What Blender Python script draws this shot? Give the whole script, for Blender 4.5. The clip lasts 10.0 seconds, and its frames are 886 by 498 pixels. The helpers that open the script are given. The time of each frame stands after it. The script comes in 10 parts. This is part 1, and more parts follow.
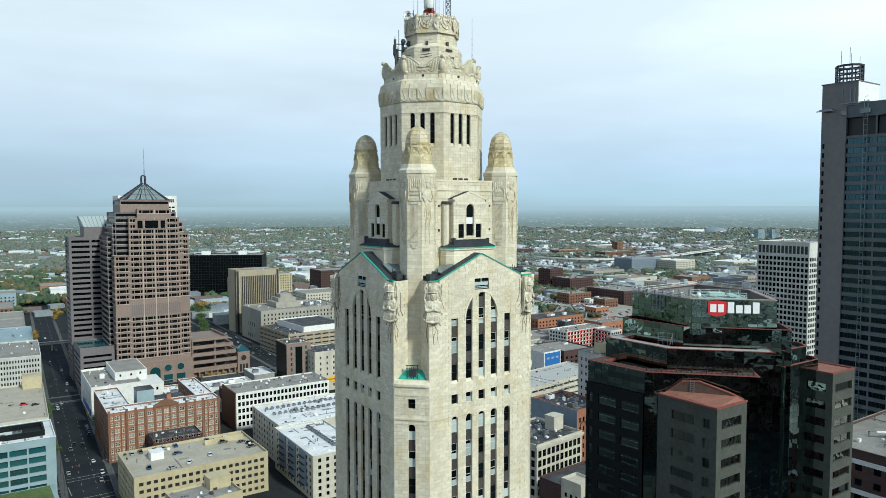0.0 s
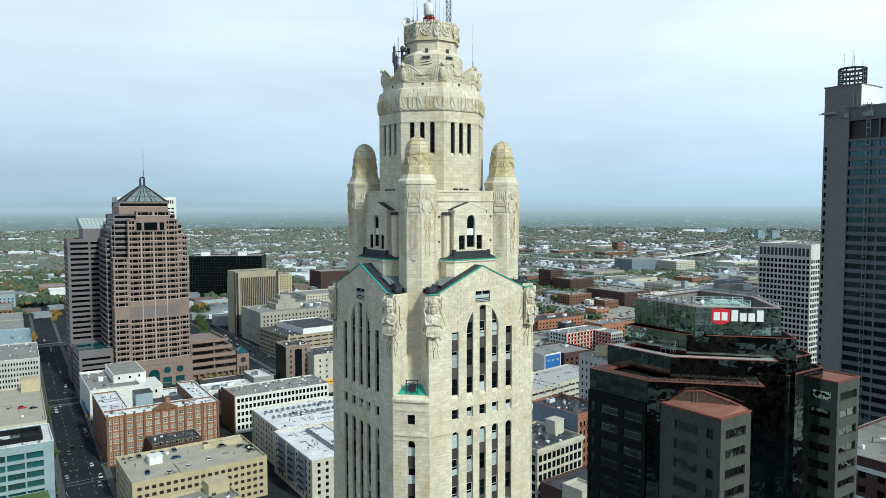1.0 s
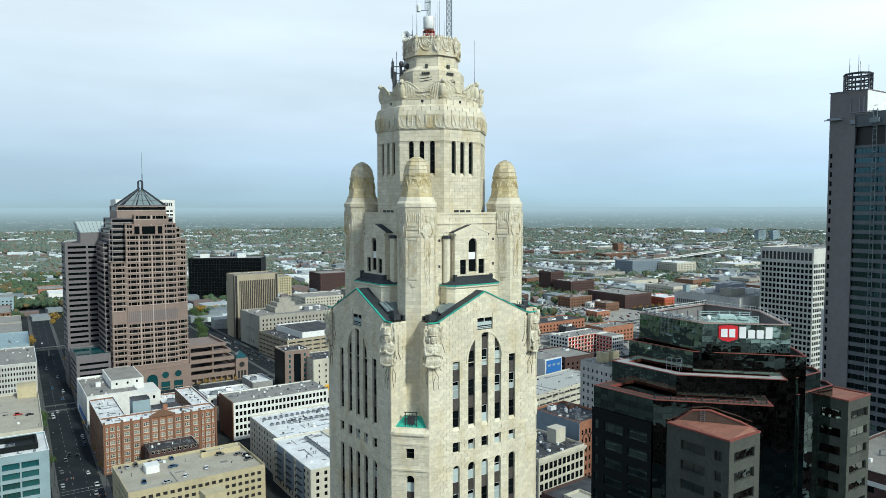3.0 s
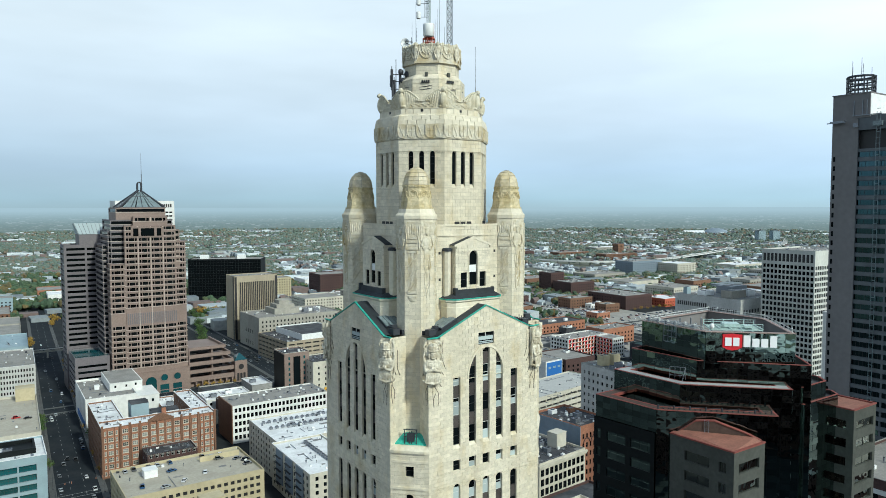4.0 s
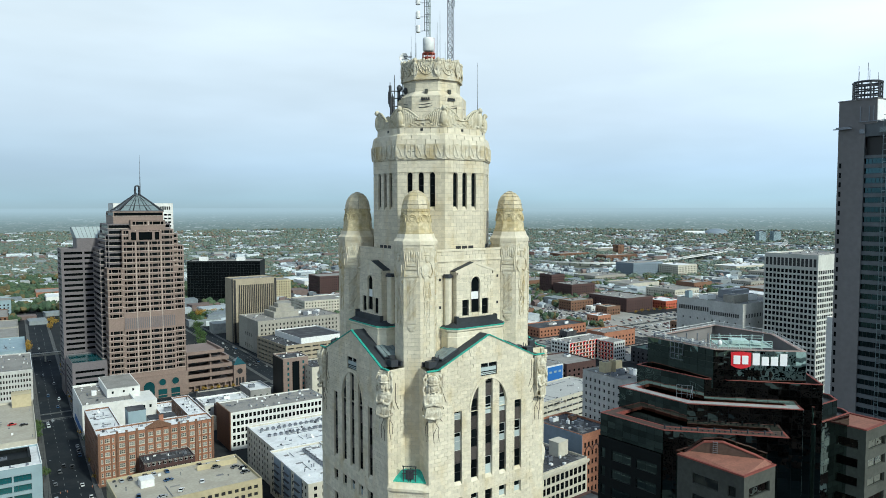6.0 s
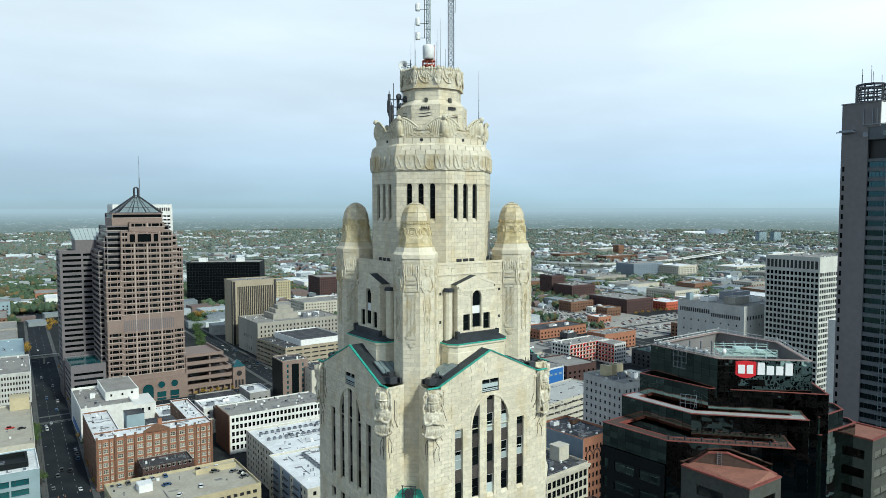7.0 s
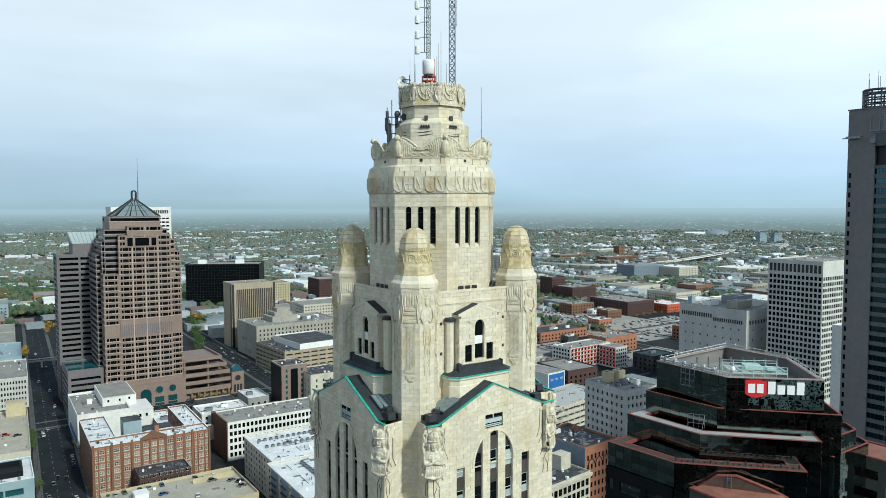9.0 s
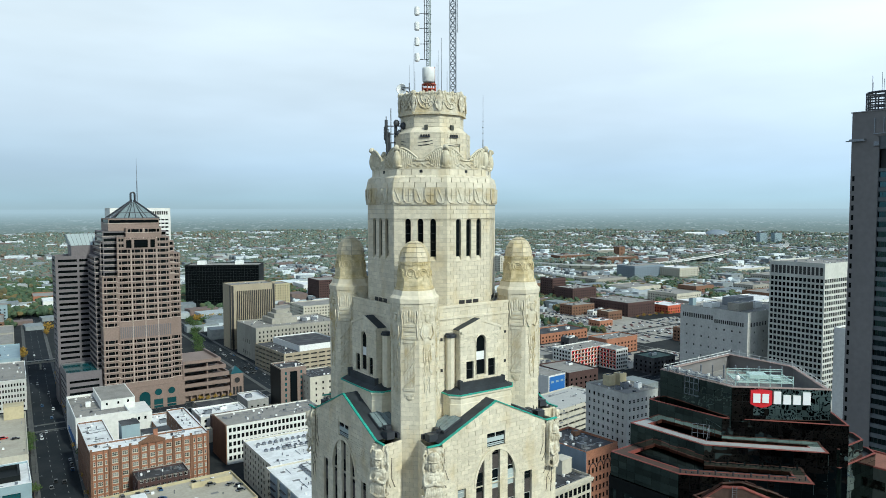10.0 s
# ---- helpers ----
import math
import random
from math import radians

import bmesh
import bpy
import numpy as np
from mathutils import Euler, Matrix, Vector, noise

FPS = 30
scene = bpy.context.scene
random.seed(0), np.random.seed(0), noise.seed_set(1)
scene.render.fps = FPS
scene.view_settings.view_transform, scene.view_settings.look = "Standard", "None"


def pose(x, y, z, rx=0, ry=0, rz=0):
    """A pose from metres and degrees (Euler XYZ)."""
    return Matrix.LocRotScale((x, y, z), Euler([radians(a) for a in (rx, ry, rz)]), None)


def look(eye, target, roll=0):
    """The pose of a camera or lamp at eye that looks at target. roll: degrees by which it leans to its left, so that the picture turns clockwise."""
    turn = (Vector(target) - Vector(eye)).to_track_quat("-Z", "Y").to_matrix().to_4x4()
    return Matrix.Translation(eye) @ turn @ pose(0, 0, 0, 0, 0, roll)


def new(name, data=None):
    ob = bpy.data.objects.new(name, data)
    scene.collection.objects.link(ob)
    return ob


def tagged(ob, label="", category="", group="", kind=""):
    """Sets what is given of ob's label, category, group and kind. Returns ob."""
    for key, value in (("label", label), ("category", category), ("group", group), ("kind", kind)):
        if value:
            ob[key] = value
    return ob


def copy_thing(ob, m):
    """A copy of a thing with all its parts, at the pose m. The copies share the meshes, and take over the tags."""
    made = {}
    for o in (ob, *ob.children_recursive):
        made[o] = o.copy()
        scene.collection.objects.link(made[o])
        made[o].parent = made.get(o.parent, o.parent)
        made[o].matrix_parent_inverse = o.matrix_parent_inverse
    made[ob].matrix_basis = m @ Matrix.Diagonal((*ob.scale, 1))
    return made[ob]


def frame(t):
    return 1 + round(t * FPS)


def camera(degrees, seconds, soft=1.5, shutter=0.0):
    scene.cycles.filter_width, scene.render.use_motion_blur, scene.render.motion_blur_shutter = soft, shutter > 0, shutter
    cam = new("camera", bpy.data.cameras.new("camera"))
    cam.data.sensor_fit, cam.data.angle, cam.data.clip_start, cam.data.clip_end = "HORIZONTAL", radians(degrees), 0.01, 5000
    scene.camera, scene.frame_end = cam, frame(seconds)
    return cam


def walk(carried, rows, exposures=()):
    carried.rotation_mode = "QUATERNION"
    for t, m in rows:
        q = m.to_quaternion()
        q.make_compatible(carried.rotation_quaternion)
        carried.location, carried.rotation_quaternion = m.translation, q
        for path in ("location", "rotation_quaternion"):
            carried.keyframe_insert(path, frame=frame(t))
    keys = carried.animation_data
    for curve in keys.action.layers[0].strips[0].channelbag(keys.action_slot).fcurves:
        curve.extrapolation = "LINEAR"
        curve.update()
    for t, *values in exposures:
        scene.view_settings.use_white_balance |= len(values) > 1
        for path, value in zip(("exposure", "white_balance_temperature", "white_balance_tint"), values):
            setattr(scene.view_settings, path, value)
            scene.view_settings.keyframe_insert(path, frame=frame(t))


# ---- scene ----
# x east, y north, z up; the tower's axis is the origin, the street level is z = 0.
cam = camera(64.16, 10.0, soft=0.42)
HEADING, PITCH, ROLL = 34.92, -3.42, -0.07
FLIGHT = [
    (0, -58.500, -86.549, 141.947),
    (0.5, -57.939, -85.724, 142.679),
    (1, -57.373, -84.891, 143.411),
    (1.5, -56.802, -84.051, 144.144),
    (2, -56.226, -83.203, 144.876),
    (2.5, -55.646, -82.348, 145.608),
    (3, -55.061, -81.485, 146.338),
    (3.5, -54.472, -80.615, 147.066),
    (4, -53.879, -79.738, 147.792),
    (4.5, -53.282, -78.854, 148.514),
    (5, -52.681, -77.963, 149.232),
    (5.5, -52.076, -77.065, 149.945),
    (6, -51.467, -76.160, 150.654),
    (6.5, -50.855, -75.249, 151.356),
    (7, -50.240, -74.331, 152.053),
    (7.5, -49.621, -73.407, 152.742),
    (8, -48.999, -72.476, 153.424),
    (8.5, -48.374, -71.539, 154.098),
    (9, -47.746, -70.596, 154.763),
    (9.5, -47.116, -69.646, 155.418),
    (10, -46.482, -68.691, 156.064),
]
walk(cam, [(t, pose(x, y, z, 0, 0, -HEADING) @ pose(0, 0, 0, 90 + PITCH) @ pose(0, 0, 0, 0, 0, ROLL)) for t, x, y, z in FLIGHT], exposures=[(0.0, -0.07, 6030, 0.5), (10.0, -0.07, 6030, 0.5)])

# ---- light: a thin veil of cloud over a blue sky, soft sun from the south ----
SUN_AZ, SUN_EL = 172.0, 36.0
world = bpy.data.worlds.new("world")
scene.world = world
world.use_nodes = True
nt = world.node_tree
nt.nodes.clear()


def wn(kind, operation="", data_type="", blend_type=""):
    n = nt.nodes.new(kind)
    if operation:
        n.operation = operation
    if data_type:
        n.data_type = data_type
    if blend_type:
        n.blend_type = blend_type
    return n


w_out = wn("ShaderNodeOutputWorld")
w_bg = wn("ShaderNodeBackground")
w_sky = wn("ShaderNodeTexSky")
w_sky.sky_type, w_sky.sun_disc = "NISHITA", False
w_sky.sun_elevation, w_sky.sun_rotation = radians(SUN_EL), radians(SUN_AZ)
w_sky.air_density, w_sky.dust_density, w_sky.ozone_density = 1.2, 1.5, 1.5
w_gain = wn("ShaderNodeMix", data_type="RGBA", blend_type="MULTIPLY")
w_gain.inputs[0].default_value = 1.0
w_gain.inputs[7].default_value = (0.115, 0.115, 0.115, 1)
w_geo = wn("ShaderNodeTexCoord")
w_sep = wn("ShaderNodeSeparateXYZ")
w_ramp = wn("ShaderNodeValToRGB")
w_map = wn("ShaderNodeMapping")
w_map.inputs["Scale"].default_value = (1.6, 1.6, 7.0)
w_noise = wn("ShaderNodeTexNoise")
w_noise.inputs["Scale"].default_value = 1.3
w_noise.inputs["Detail"].default_value = 4
w_cl = wn("ShaderNodeMapRange")
w_cl.inputs[1].default_value, w_cl.inputs[2].default_value = 0.35, 0.7
w_cl.inputs[3].default_value, w_cl.inputs[4].default_value = 0.86, 1.06
w_veil = wn("ShaderNodeMix", data_type="RGBA", blend_type="MULTIPLY")
w_veil.inputs[0].default_value = 1.0
w_mix = wn("ShaderNodeMix", data_type="RGBA")
w_mix.inputs[0].default_value = 0.88
nt.links.new(w_geo.outputs["Generated"], w_sep.inputs[0])
nt.links.new(w_sep.outputs[2], w_ramp.inputs[0])
r = w_ramp.color_ramp
r.elements[0].position, r.elements[0].color = 0.0, (0.47, 0.62, 0.715, 1)
r.elements[1].position, r.elements[1].color = 1.0, (0.21, 0.28, 0.40, 1)
for pos, col in ((0.012, (0.50, 0.68, 0.815, 1)), (0.05, (0.56, 0.71, 0.905, 1)), (0.12, (0.755, 0.845, 0.985, 1)), (0.22, (0.93, 0.985, 1.06, 1)), (0.32, (0.92, 0.98, 1.05, 1)), (0.5, (0.41, 0.49, 0.62, 1))):
    e = r.elements.new(pos)
    e.color = col
nt.links.new(w_geo.outputs["Generated"], w_map.inputs[0])
nt.links.new(w_map.outputs[0], w_noise.inputs["Vector"])
nt.links.new(w_noise.outputs[0], w_cl.inputs[0])
nt.links.new(w_ramp.outputs[0], w_veil.inputs[6])
# the veil is brighter towards the sun's side
w_dot = wn("ShaderNodeVectorMath", operation="DOT_PRODUCT")
w_dot.inputs[1].default_value = (0.86, -0.45, 0.25)
w_side = wn("ShaderNodeMapRange")
w_side.inputs[1].default_value, w_side.inputs[2].default_value, w_side.inputs[3].default_value, w_side.inputs[4].default_value = -0.2, 0.8, 1.01, 1.33
w_mul = wn("ShaderNodeMath", operation="MULTIPLY")
nt.links.new(w_geo.outputs["Generated"], w_dot.inputs[0])
nt.links.new(w_dot.outputs["Value"], w_side.inputs[0])
nt.links.new(w_side.outputs[0], w_mul.inputs[0])
nt.links.new(w_cl.outputs[0], w_mul.inputs[1])
nt.links.new(w_mul.outputs[0], w_veil.inputs[7])
nt.links.new(w_sky.outputs[0], w_gain.inputs[6])
nt.links.new(w_gain.outputs[2], w_mix.inputs[6])
nt.links.new(w_veil.outputs[2], w_mix.inputs[7])
nt.links.new(w_mix.outputs[2], w_bg.inputs[0])
w_bg.inputs[1].default_value = 1.0
nt.links.new(w_bg.outputs[0], w_out.inputs[0])

sun_data = bpy.data.lights.new("sun", "SUN")
sun_data.energy, sun_data.angle, sun_data.color = 3.75, radians(5.0), (1.0, 0.965, 0.845)
sun = new("sun", sun_data)
_az, _el = radians(SUN_AZ), radians(SUN_EL)
sun.matrix_world = look((math.sin(_az) * math.cos(_el) * 800, math.cos(_az) * math.cos(_el) * 800, math.sin(_el) * 800), (0, 0, 0))
scene.view_settings.exposure = 0.0

# ---- materials ----


def material(name, color, rough=0.8, metal=0.0, grain=0.0, grain_scale=4.0, stain=0.0, stain_scale=0.15, stain_color=None, streak=False,
             island=0.0, each=0.0, bump=0.0, bump_scale=8.0, spec=0.5, ior=1.5, coat=0.0, generated=False, bump_detail=4.0, rust=0.0, rust_scale=0.5, rust_color=(0.48, 0.36, 0.15)):
    m = bpy.data.materials.new(name)
    m.use_nodes = True
    t = m.node_tree
    b = t.nodes["Principled BSDF"]
    b.inputs["Roughness"].default_value, b.inputs["Metallic"].default_value = rough, metal
    b.inputs["Specular IOR Level"].default_value, b.inputs["IOR"].default_value = spec, ior
    b.inputs["Coat Weight"].default_value = coat
    co = t.nodes.new("ShaderNodeTexCoord")
    where = t.nodes.new("ShaderNodeNewGeometry").outputs["Position"] if not generated else co.outputs["Object"]
    last = None

    def mixin(fac, col2, kind="MIX"):
        nonlocal last
        x = t.nodes.new("ShaderNodeMix")
        x.data_type, x.blend_type = "RGBA", kind
        if last is None:
            x.inputs[6].default_value = (*color, 1)
        else:
            t.links.new(last, x.inputs[6])
        if isinstance(col2, tuple):
            x.inputs[7].default_value = (*col2, 1)
        else:
            t.links.new(col2, x.inputs[7])
        if isinstance(fac, float):
            x.inputs[0].default_value = fac
        else:
            t.links.new(fac, x.inputs[0])
        last = x.outputs[2]

    def ranged(sock, lo, hi, a, z):
        x = t.nodes.new("ShaderNodeMapRange")
        x.inputs[1].default_value, x.inputs[2].default_value, x.inputs[3].default_value, x.inputs[4].default_value = lo, hi, a, z
        t.links.new(sock, x.inputs[0])
        return x.outputs[0]

    def noise_at(scale, detail=3.0, stretch=None):
        x = t.nodes.new("ShaderNodeTexNoise")
        x.inputs["Scale"].default_value, x.inputs["Detail"].default_value = scale, detail
        if stretch:
            mp = t.nodes.new("ShaderNodeMapping")
            mp.inputs["Scale"].default_value = stretch
            t.links.new(where, mp.inputs[0])
            t.links.new(mp.outputs[0], x.inputs["Vector"])
        else:
            t.links.new(where, x.inputs["Vector"])
        return x.outputs[0]

    if grain:
        g = ranged(noise_at(grain_scale), 0.3, 0.7, 1 - grain, 1 + grain)
        mixin(1.0, g, "MULTIPLY")
    if stain:
        n = noise_at(stain_scale, 5.0, (1, 1, 0.22) if streak else None)
        mixin(ranged(n, 0.42, 0.72, 0.0, stain), stain_color or tuple(c * 0.45 for c in color))
    if rust:
        mixin(ranged(noise_at(rust_scale, 6.0, (1, 1, 0.5)), 0.52, 0.74, 0.0, rust), rust_color)
    if island:
        i = t.nodes.new("ShaderNodeNewGeometry").outputs["Random Per Island"]
        mixin(1.0, ranged(i, 0, 1, 1 - island, 1 + island), "MULTIPLY")
    if each:
        i = t.nodes.new("ShaderNodeObjectInfo").outputs["Random"]
        mixin(1.0, ranged(i, 0, 1, 1 - each, 1 + each), "MULTIPLY")
    if last is None:
        b.inputs["Base Color"].default_value = (*color, 1)
    else:
        t.links.new(last, b.inputs["Base Color"])
    if bump:
        bp = t.nodes.new("ShaderNodeBump")
        bp.inputs["Strength"].default_value, bp.inputs["Distance"].default_value = bump, 0.1
        t.links.new(noise_at(bump_scale, bump_detail), bp.inputs["Height"])
        t.links.new(bp.outputs[0], b.inputs["Normal"])
    return m


TERRA = material("cream_terracotta", (0.66, 0.605, 0.475), 0.62, grain=0.10, grain_scale=2.2, stain=0.45, stain_scale=0.35, stain_color=(0.46, 0.40, 0.28), streak=True, rust=0.5, island=0.085, bump=0.15, bump_scale=6)
TERRA_EACH = material("cream_terracotta_block", (0.66, 0.605, 0.475), 0.62, grain=0.10, grain_scale=2.2, stain=0.45, stain_scale=0.35, stain_color=(0.46, 0.40, 0.28), streak=True, rust=0.5, each=0.085, bump=0.15, bump_scale=6)
JOINT = material("mortar_joint", (0.40, 0.365, 0.285), 0.9, grain=0.15)
OCHRE = material("ochre_weathered_terracotta", (0.585, 0.505, 0.32), 0.7, grain=0.2, grain_scale=2.5, stain=0.8, stain_scale=0.9, stain_color=(0.42, 0.32, 0.13), island=0.12, bump=0.3, bump_scale=5)
CARVED = material("carved_terracotta", (0.60, 0.56, 0.45), 0.7, grain=0.14, grain_scale=3.0, stain=0.6, stain_scale=1.1, stain_color=(0.40, 0.31, 0.15), rust=0.85, rust_scale=0.38, bump=0.5, bump_scale=3.5)
STATUE = material("pale_carved_stone", (0.62, 0.575, 0.46), 0.7, grain=0.18, stain=0.85, stain_scale=1.4, stain_color=(0.33, 0.27, 0.165), bump=0.9, bump_scale=3.5)
COPPER = material("green_copper_patina", (0.04, 0.36, 0.27), 0.6, grain=0.25, grain_scale=3, stain=0.4, stain_scale=0.7, stain_color=(0.05, 0.18, 0.15))
DARKROOF = material("dark_roof_membrane", (0.018, 0.023, 0.028), 0.7, grain=0.3, grain_scale=1.5, stain=0.4, stain_scale=0.3, stain_color=(0.08, 0.09, 0.1))
GLASS = material("window_glass", (0.004, 0.006, 0.007), 0.08, spec=0.14, ior=1.35, each=0.5, bump=0.03, bump_scale=1.5)
GLASS_TEAL = material("teal_window_glass", (0.012, 0.07, 0.08), 0.08, spec=0.5, ior=1.8, each=0.35)
GLASS_BLACK = material("black_mirror_glass", (0.245, 0.325, 0.295), 0.015, metal=1.0, each=0.3, bump=0.22, bump_scale=0.5, bump_detail=1.0)
GLASS_PANEL = material("black_glass_curtain", (0.245, 0.325, 0.295), 0.015, metal=1.0, island=0.3, bump=0.22, bump_scale=0.5, bump_detail=1.0)
RIBBON = material("blue_teal_ribbon_glass", (0.045, 0.088, 0.10), 0.06, metal=1.0, each=0.25, bump=0.1, bump_scale=0.4)
GLASS_OFFICE = material("bronze_mirror_window", (0.42, 0.44, 0.38), 0.03, metal=1.0, each=0.6, bump=0.5, bump_scale=0.6, bump_detail=0.5)
REDTILE_PALE = material("pale_red_roof_tile", (0.27, 0.115, 0.08), 0.75, grain=0.15, grain_scale=2.5, stain=0.4, stain_scale=0.5)
TEALPALE = material("pale_teal_steel", (0.42, 0.56, 0.53), 0.5, grain=0.15)
GLASS_CURTAIN = material("curtained_window", (0.15, 0.155, 0.145), 0.15, each=0.7)
BLIND = material("pale_blind", (0.36, 0.42, 0.42), 0.8, each=0.25)
SPANDREL = material("brown_spandrel", (0.058, 0.049, 0.045), 0.6, grain=0.2, each=0.3, metal=0.1)
FRAME = material("dark_window_frame", (0.018, 0.018, 0.019), 0.5)
FRAME_LIGHT = material("pale_window_frame", (0.55, 0.56, 0.54), 0.6)
WHITE = material("white_paint", (0.78, 0.79, 0.78), 0.5, grain=0.05, stain=0.25, stain_scale=0.6)
STEEL = material("grey_steel", (0.22, 0.24, 0.27), 0.45, metal=0.6, grain=0.2)
DARKSTEEL = material("dark_steel", (0.05, 0.055, 0.065), 0.5, metal=0.4)
RUST = material("red_primer_steel", (0.40, 0.09, 0.05), 0.6, grain=0.2)
PINK = material("pink_granite", (0.232, 0.170, 0.142), 0.55, grain=0.12, grain_scale=0.8, stain=0.25, stain_scale=0.05)
PINK_DARK = material("grey_mauve_granite", (0.150, 0.135, 0.143), 0.55, grain=0.12, grain_scale=0.8, stain=0.25, stain_scale=0.05)
CONCRETE = material("grey_concrete", (0.30, 0.30, 0.29), 0.85, grain=0.12, grain_scale=0.6, stain=0.4, stain_scale=0.08, streak=True)
CONC_DARK = material("brown_grey_concrete", (0.185, 0.178, 0.178), 0.85, grain=0.08, grain_scale=0.5, stain=0.22, stain_scale=0.05, streak=True)
CONC_WHITE = material("white_concrete", (0.70, 0.70, 0.67), 0.8, grain=0.08, grain_scale=0.5, stain=0.3, stain_scale=0.06, streak=True)
CREAM = material("cream_painted_concrete", (0.48, 0.415, 0.265), 0.8, grain=0.08, grain_scale=0.6, stain=0.35, stain_scale=0.12, streak=True)
CREAM_PALE = material("pale_cream_stucco", (0.53, 0.50, 0.415), 0.8, grain=0.08, grain_scale=0.6, stain=0.35, stain_scale=0.12, streak=True)
LIME_PALE = material("pale_grey_limestone", (0.50, 0.50, 0.475), 0.8, grain=0.1, grain_scale=0.6, stain=0.35, stain_scale=0.1, streak=True)
LIME = material("grey_limestone", (0.34, 0.325, 0.28), 0.8, grain=0.1, grain_scale=0.6, stain=0.4, stain_scale=0.1, streak=True)
BRICK = material("red_brown_brick", (0.185, 0.098, 0.060), 0.85, grain=0.22, grain_scale=1.6, stain=0.35, stain_scale=0.2, streak=True, each=0.15)
BRICK_DARK = material("dark_red_brick", (0.075, 0.04, 0.036), 0.85, grain=0.22, grain_scale=1.6, stain=0.35, stain_scale=0.2)
BRICK_ORANGE = material("orange_brick", (0.33, 0.145, 0.085), 0.85, grain=0.2, grain_scale=1.6, stain=0.35, stain_scale=0.2)
REDTILE = material("red_terracotta_coping", (0.22, 0.055, 0.042), 0.7, grain=0.15, grain_scale=1.5, stain=0.4, stain_scale=0.4)
GRANITE_BLACK = material("dark_grey_granite", (0.0075, 0.010, 0.0105), 0.6, spec=0.15, grain=0.15, grain_scale=1.2, stain=0.35, stain_scale=0.2)
GRANITE_GREY = material("mid_grey_granite", (0.082, 0.086, 0.077), 0.8, spec=0.05, grain=0.12, grain_scale=1.2, stain=0.35, stain_scale=0.2)
ROOF_WHITE = material("white_roof_membrane", (0.76, 0.77, 0.77), 0.6, grain=0.08, grain_scale=0.8, stain=0.45, stain_scale=0.14, stain_color=(0.33, 0.33, 0.32))
DECK_PALE = material("pale_grey_parking_deck", (0.44, 0.44, 0.42), 0.85, grain=0.08, grain_scale=0.7, stain=0.3, stain_scale=0.2, stain_color=(0.33, 0.33, 0.32))
ROOF_GREY = material("grey_roof_gravel", (0.27, 0.26, 0.24), 0.9, grain=0.15, grain_scale=1.5, stain=0.5, stain_scale=0.12)
ROOF_TAN = material("tan_parking_deck", (0.40, 0.37, 0.30), 0.85, grain=0.1, grain_scale=0.7, stain=0.55, stain_scale=0.1, stain_color=(0.28, 0.25, 0.2))
ROOF_DARK = material("tar_roof", (0.032, 0.034, 0.04), 0.85, grain=0.25, grain_scale=1.0, stain=0.5, stain_scale=0.15, stain_color=(0.14, 0.14, 0.14))
PALEBLUE = material("pale_blue_panels", (0.27, 0.36, 0.40), 0.6, grain=0.06, stain=0.3, stain_scale=0.15)
BLUEGREY = material("blue_grey_siding", (0.20, 0.25, 0.30), 0.7, grain=0.1, stain=0.25, stain_scale=0.3)
BLUE = material("bright_blue_panel", (0.03, 0.14, 0.42), 0.5, grain=0.1)
ASPHALT = material("asphalt", (0.017, 0.022, 0.027), 0.95, spec=0.12, grain=0.15, grain_scale=0.9, stain=0.5, stain_scale=0.07, stain_color=(0.040, 0.045, 0.050))
SIDEWALK = material("concrete_pavement", (0.085, 0.088, 0.086), 0.9, grain=0.15, grain_scale=1.0, stain=0.5, stain_scale=0.15)
LINE = material("road_paint", (0.26, 0.27, 0.27), 0.8, grain=0.2, grain_scale=3)
RED = material("red_sign", (0.62, 0.02, 0.03), 0.4)
SIGNWHITE = material("white_sign_letter", (0.85, 0.86, 0.87), 0.4)
TAN = material("tan_stone", (0.36, 0.31, 0.225), 0.8, grain=0.1, grain_scale=0.6, stain=0.35, stain_scale=0.1, streak=True)
FACADE = material("blue_grey_concrete", (0.115, 0.130, 0.142), 0.8, grain=0.1, grain_scale=0.5, stain=0.35, stain_scale=0.06, streak=True)
YELLOW = material("yellow_sign", (0.75, 0.42, 0.03), 0.5)
LEAF = material("green_foliage", (0.055, 0.105, 0.025), 0.8, grain=0.35, grain_scale=0.6, island=0.4, stain=0.5, stain_scale=0.02, stain_color=(0.11, 0.085, 0.035))
LEAF_GOLD = material("autumn_gold_foliage", (0.30, 0.19, 0.03), 0.8, grain=0.3, grain_scale=0.8, island=0.4)
BARK = material("bark", (0.06, 0.045, 0.035), 0.9, grain=0.3)
ORANGE_RED = material("orange_red_cladding", (0.46, 0.10, 0.05), 0.7, grain=0.1, stain=0.3, stain_scale=0.2)
GRASS = material("lawn", (0.085, 0.13, 0.035), 0.9, grain=0.25, grain_scale=0.5, stain=0.5, stain_scale=0.1)

# ---- mesh building ----


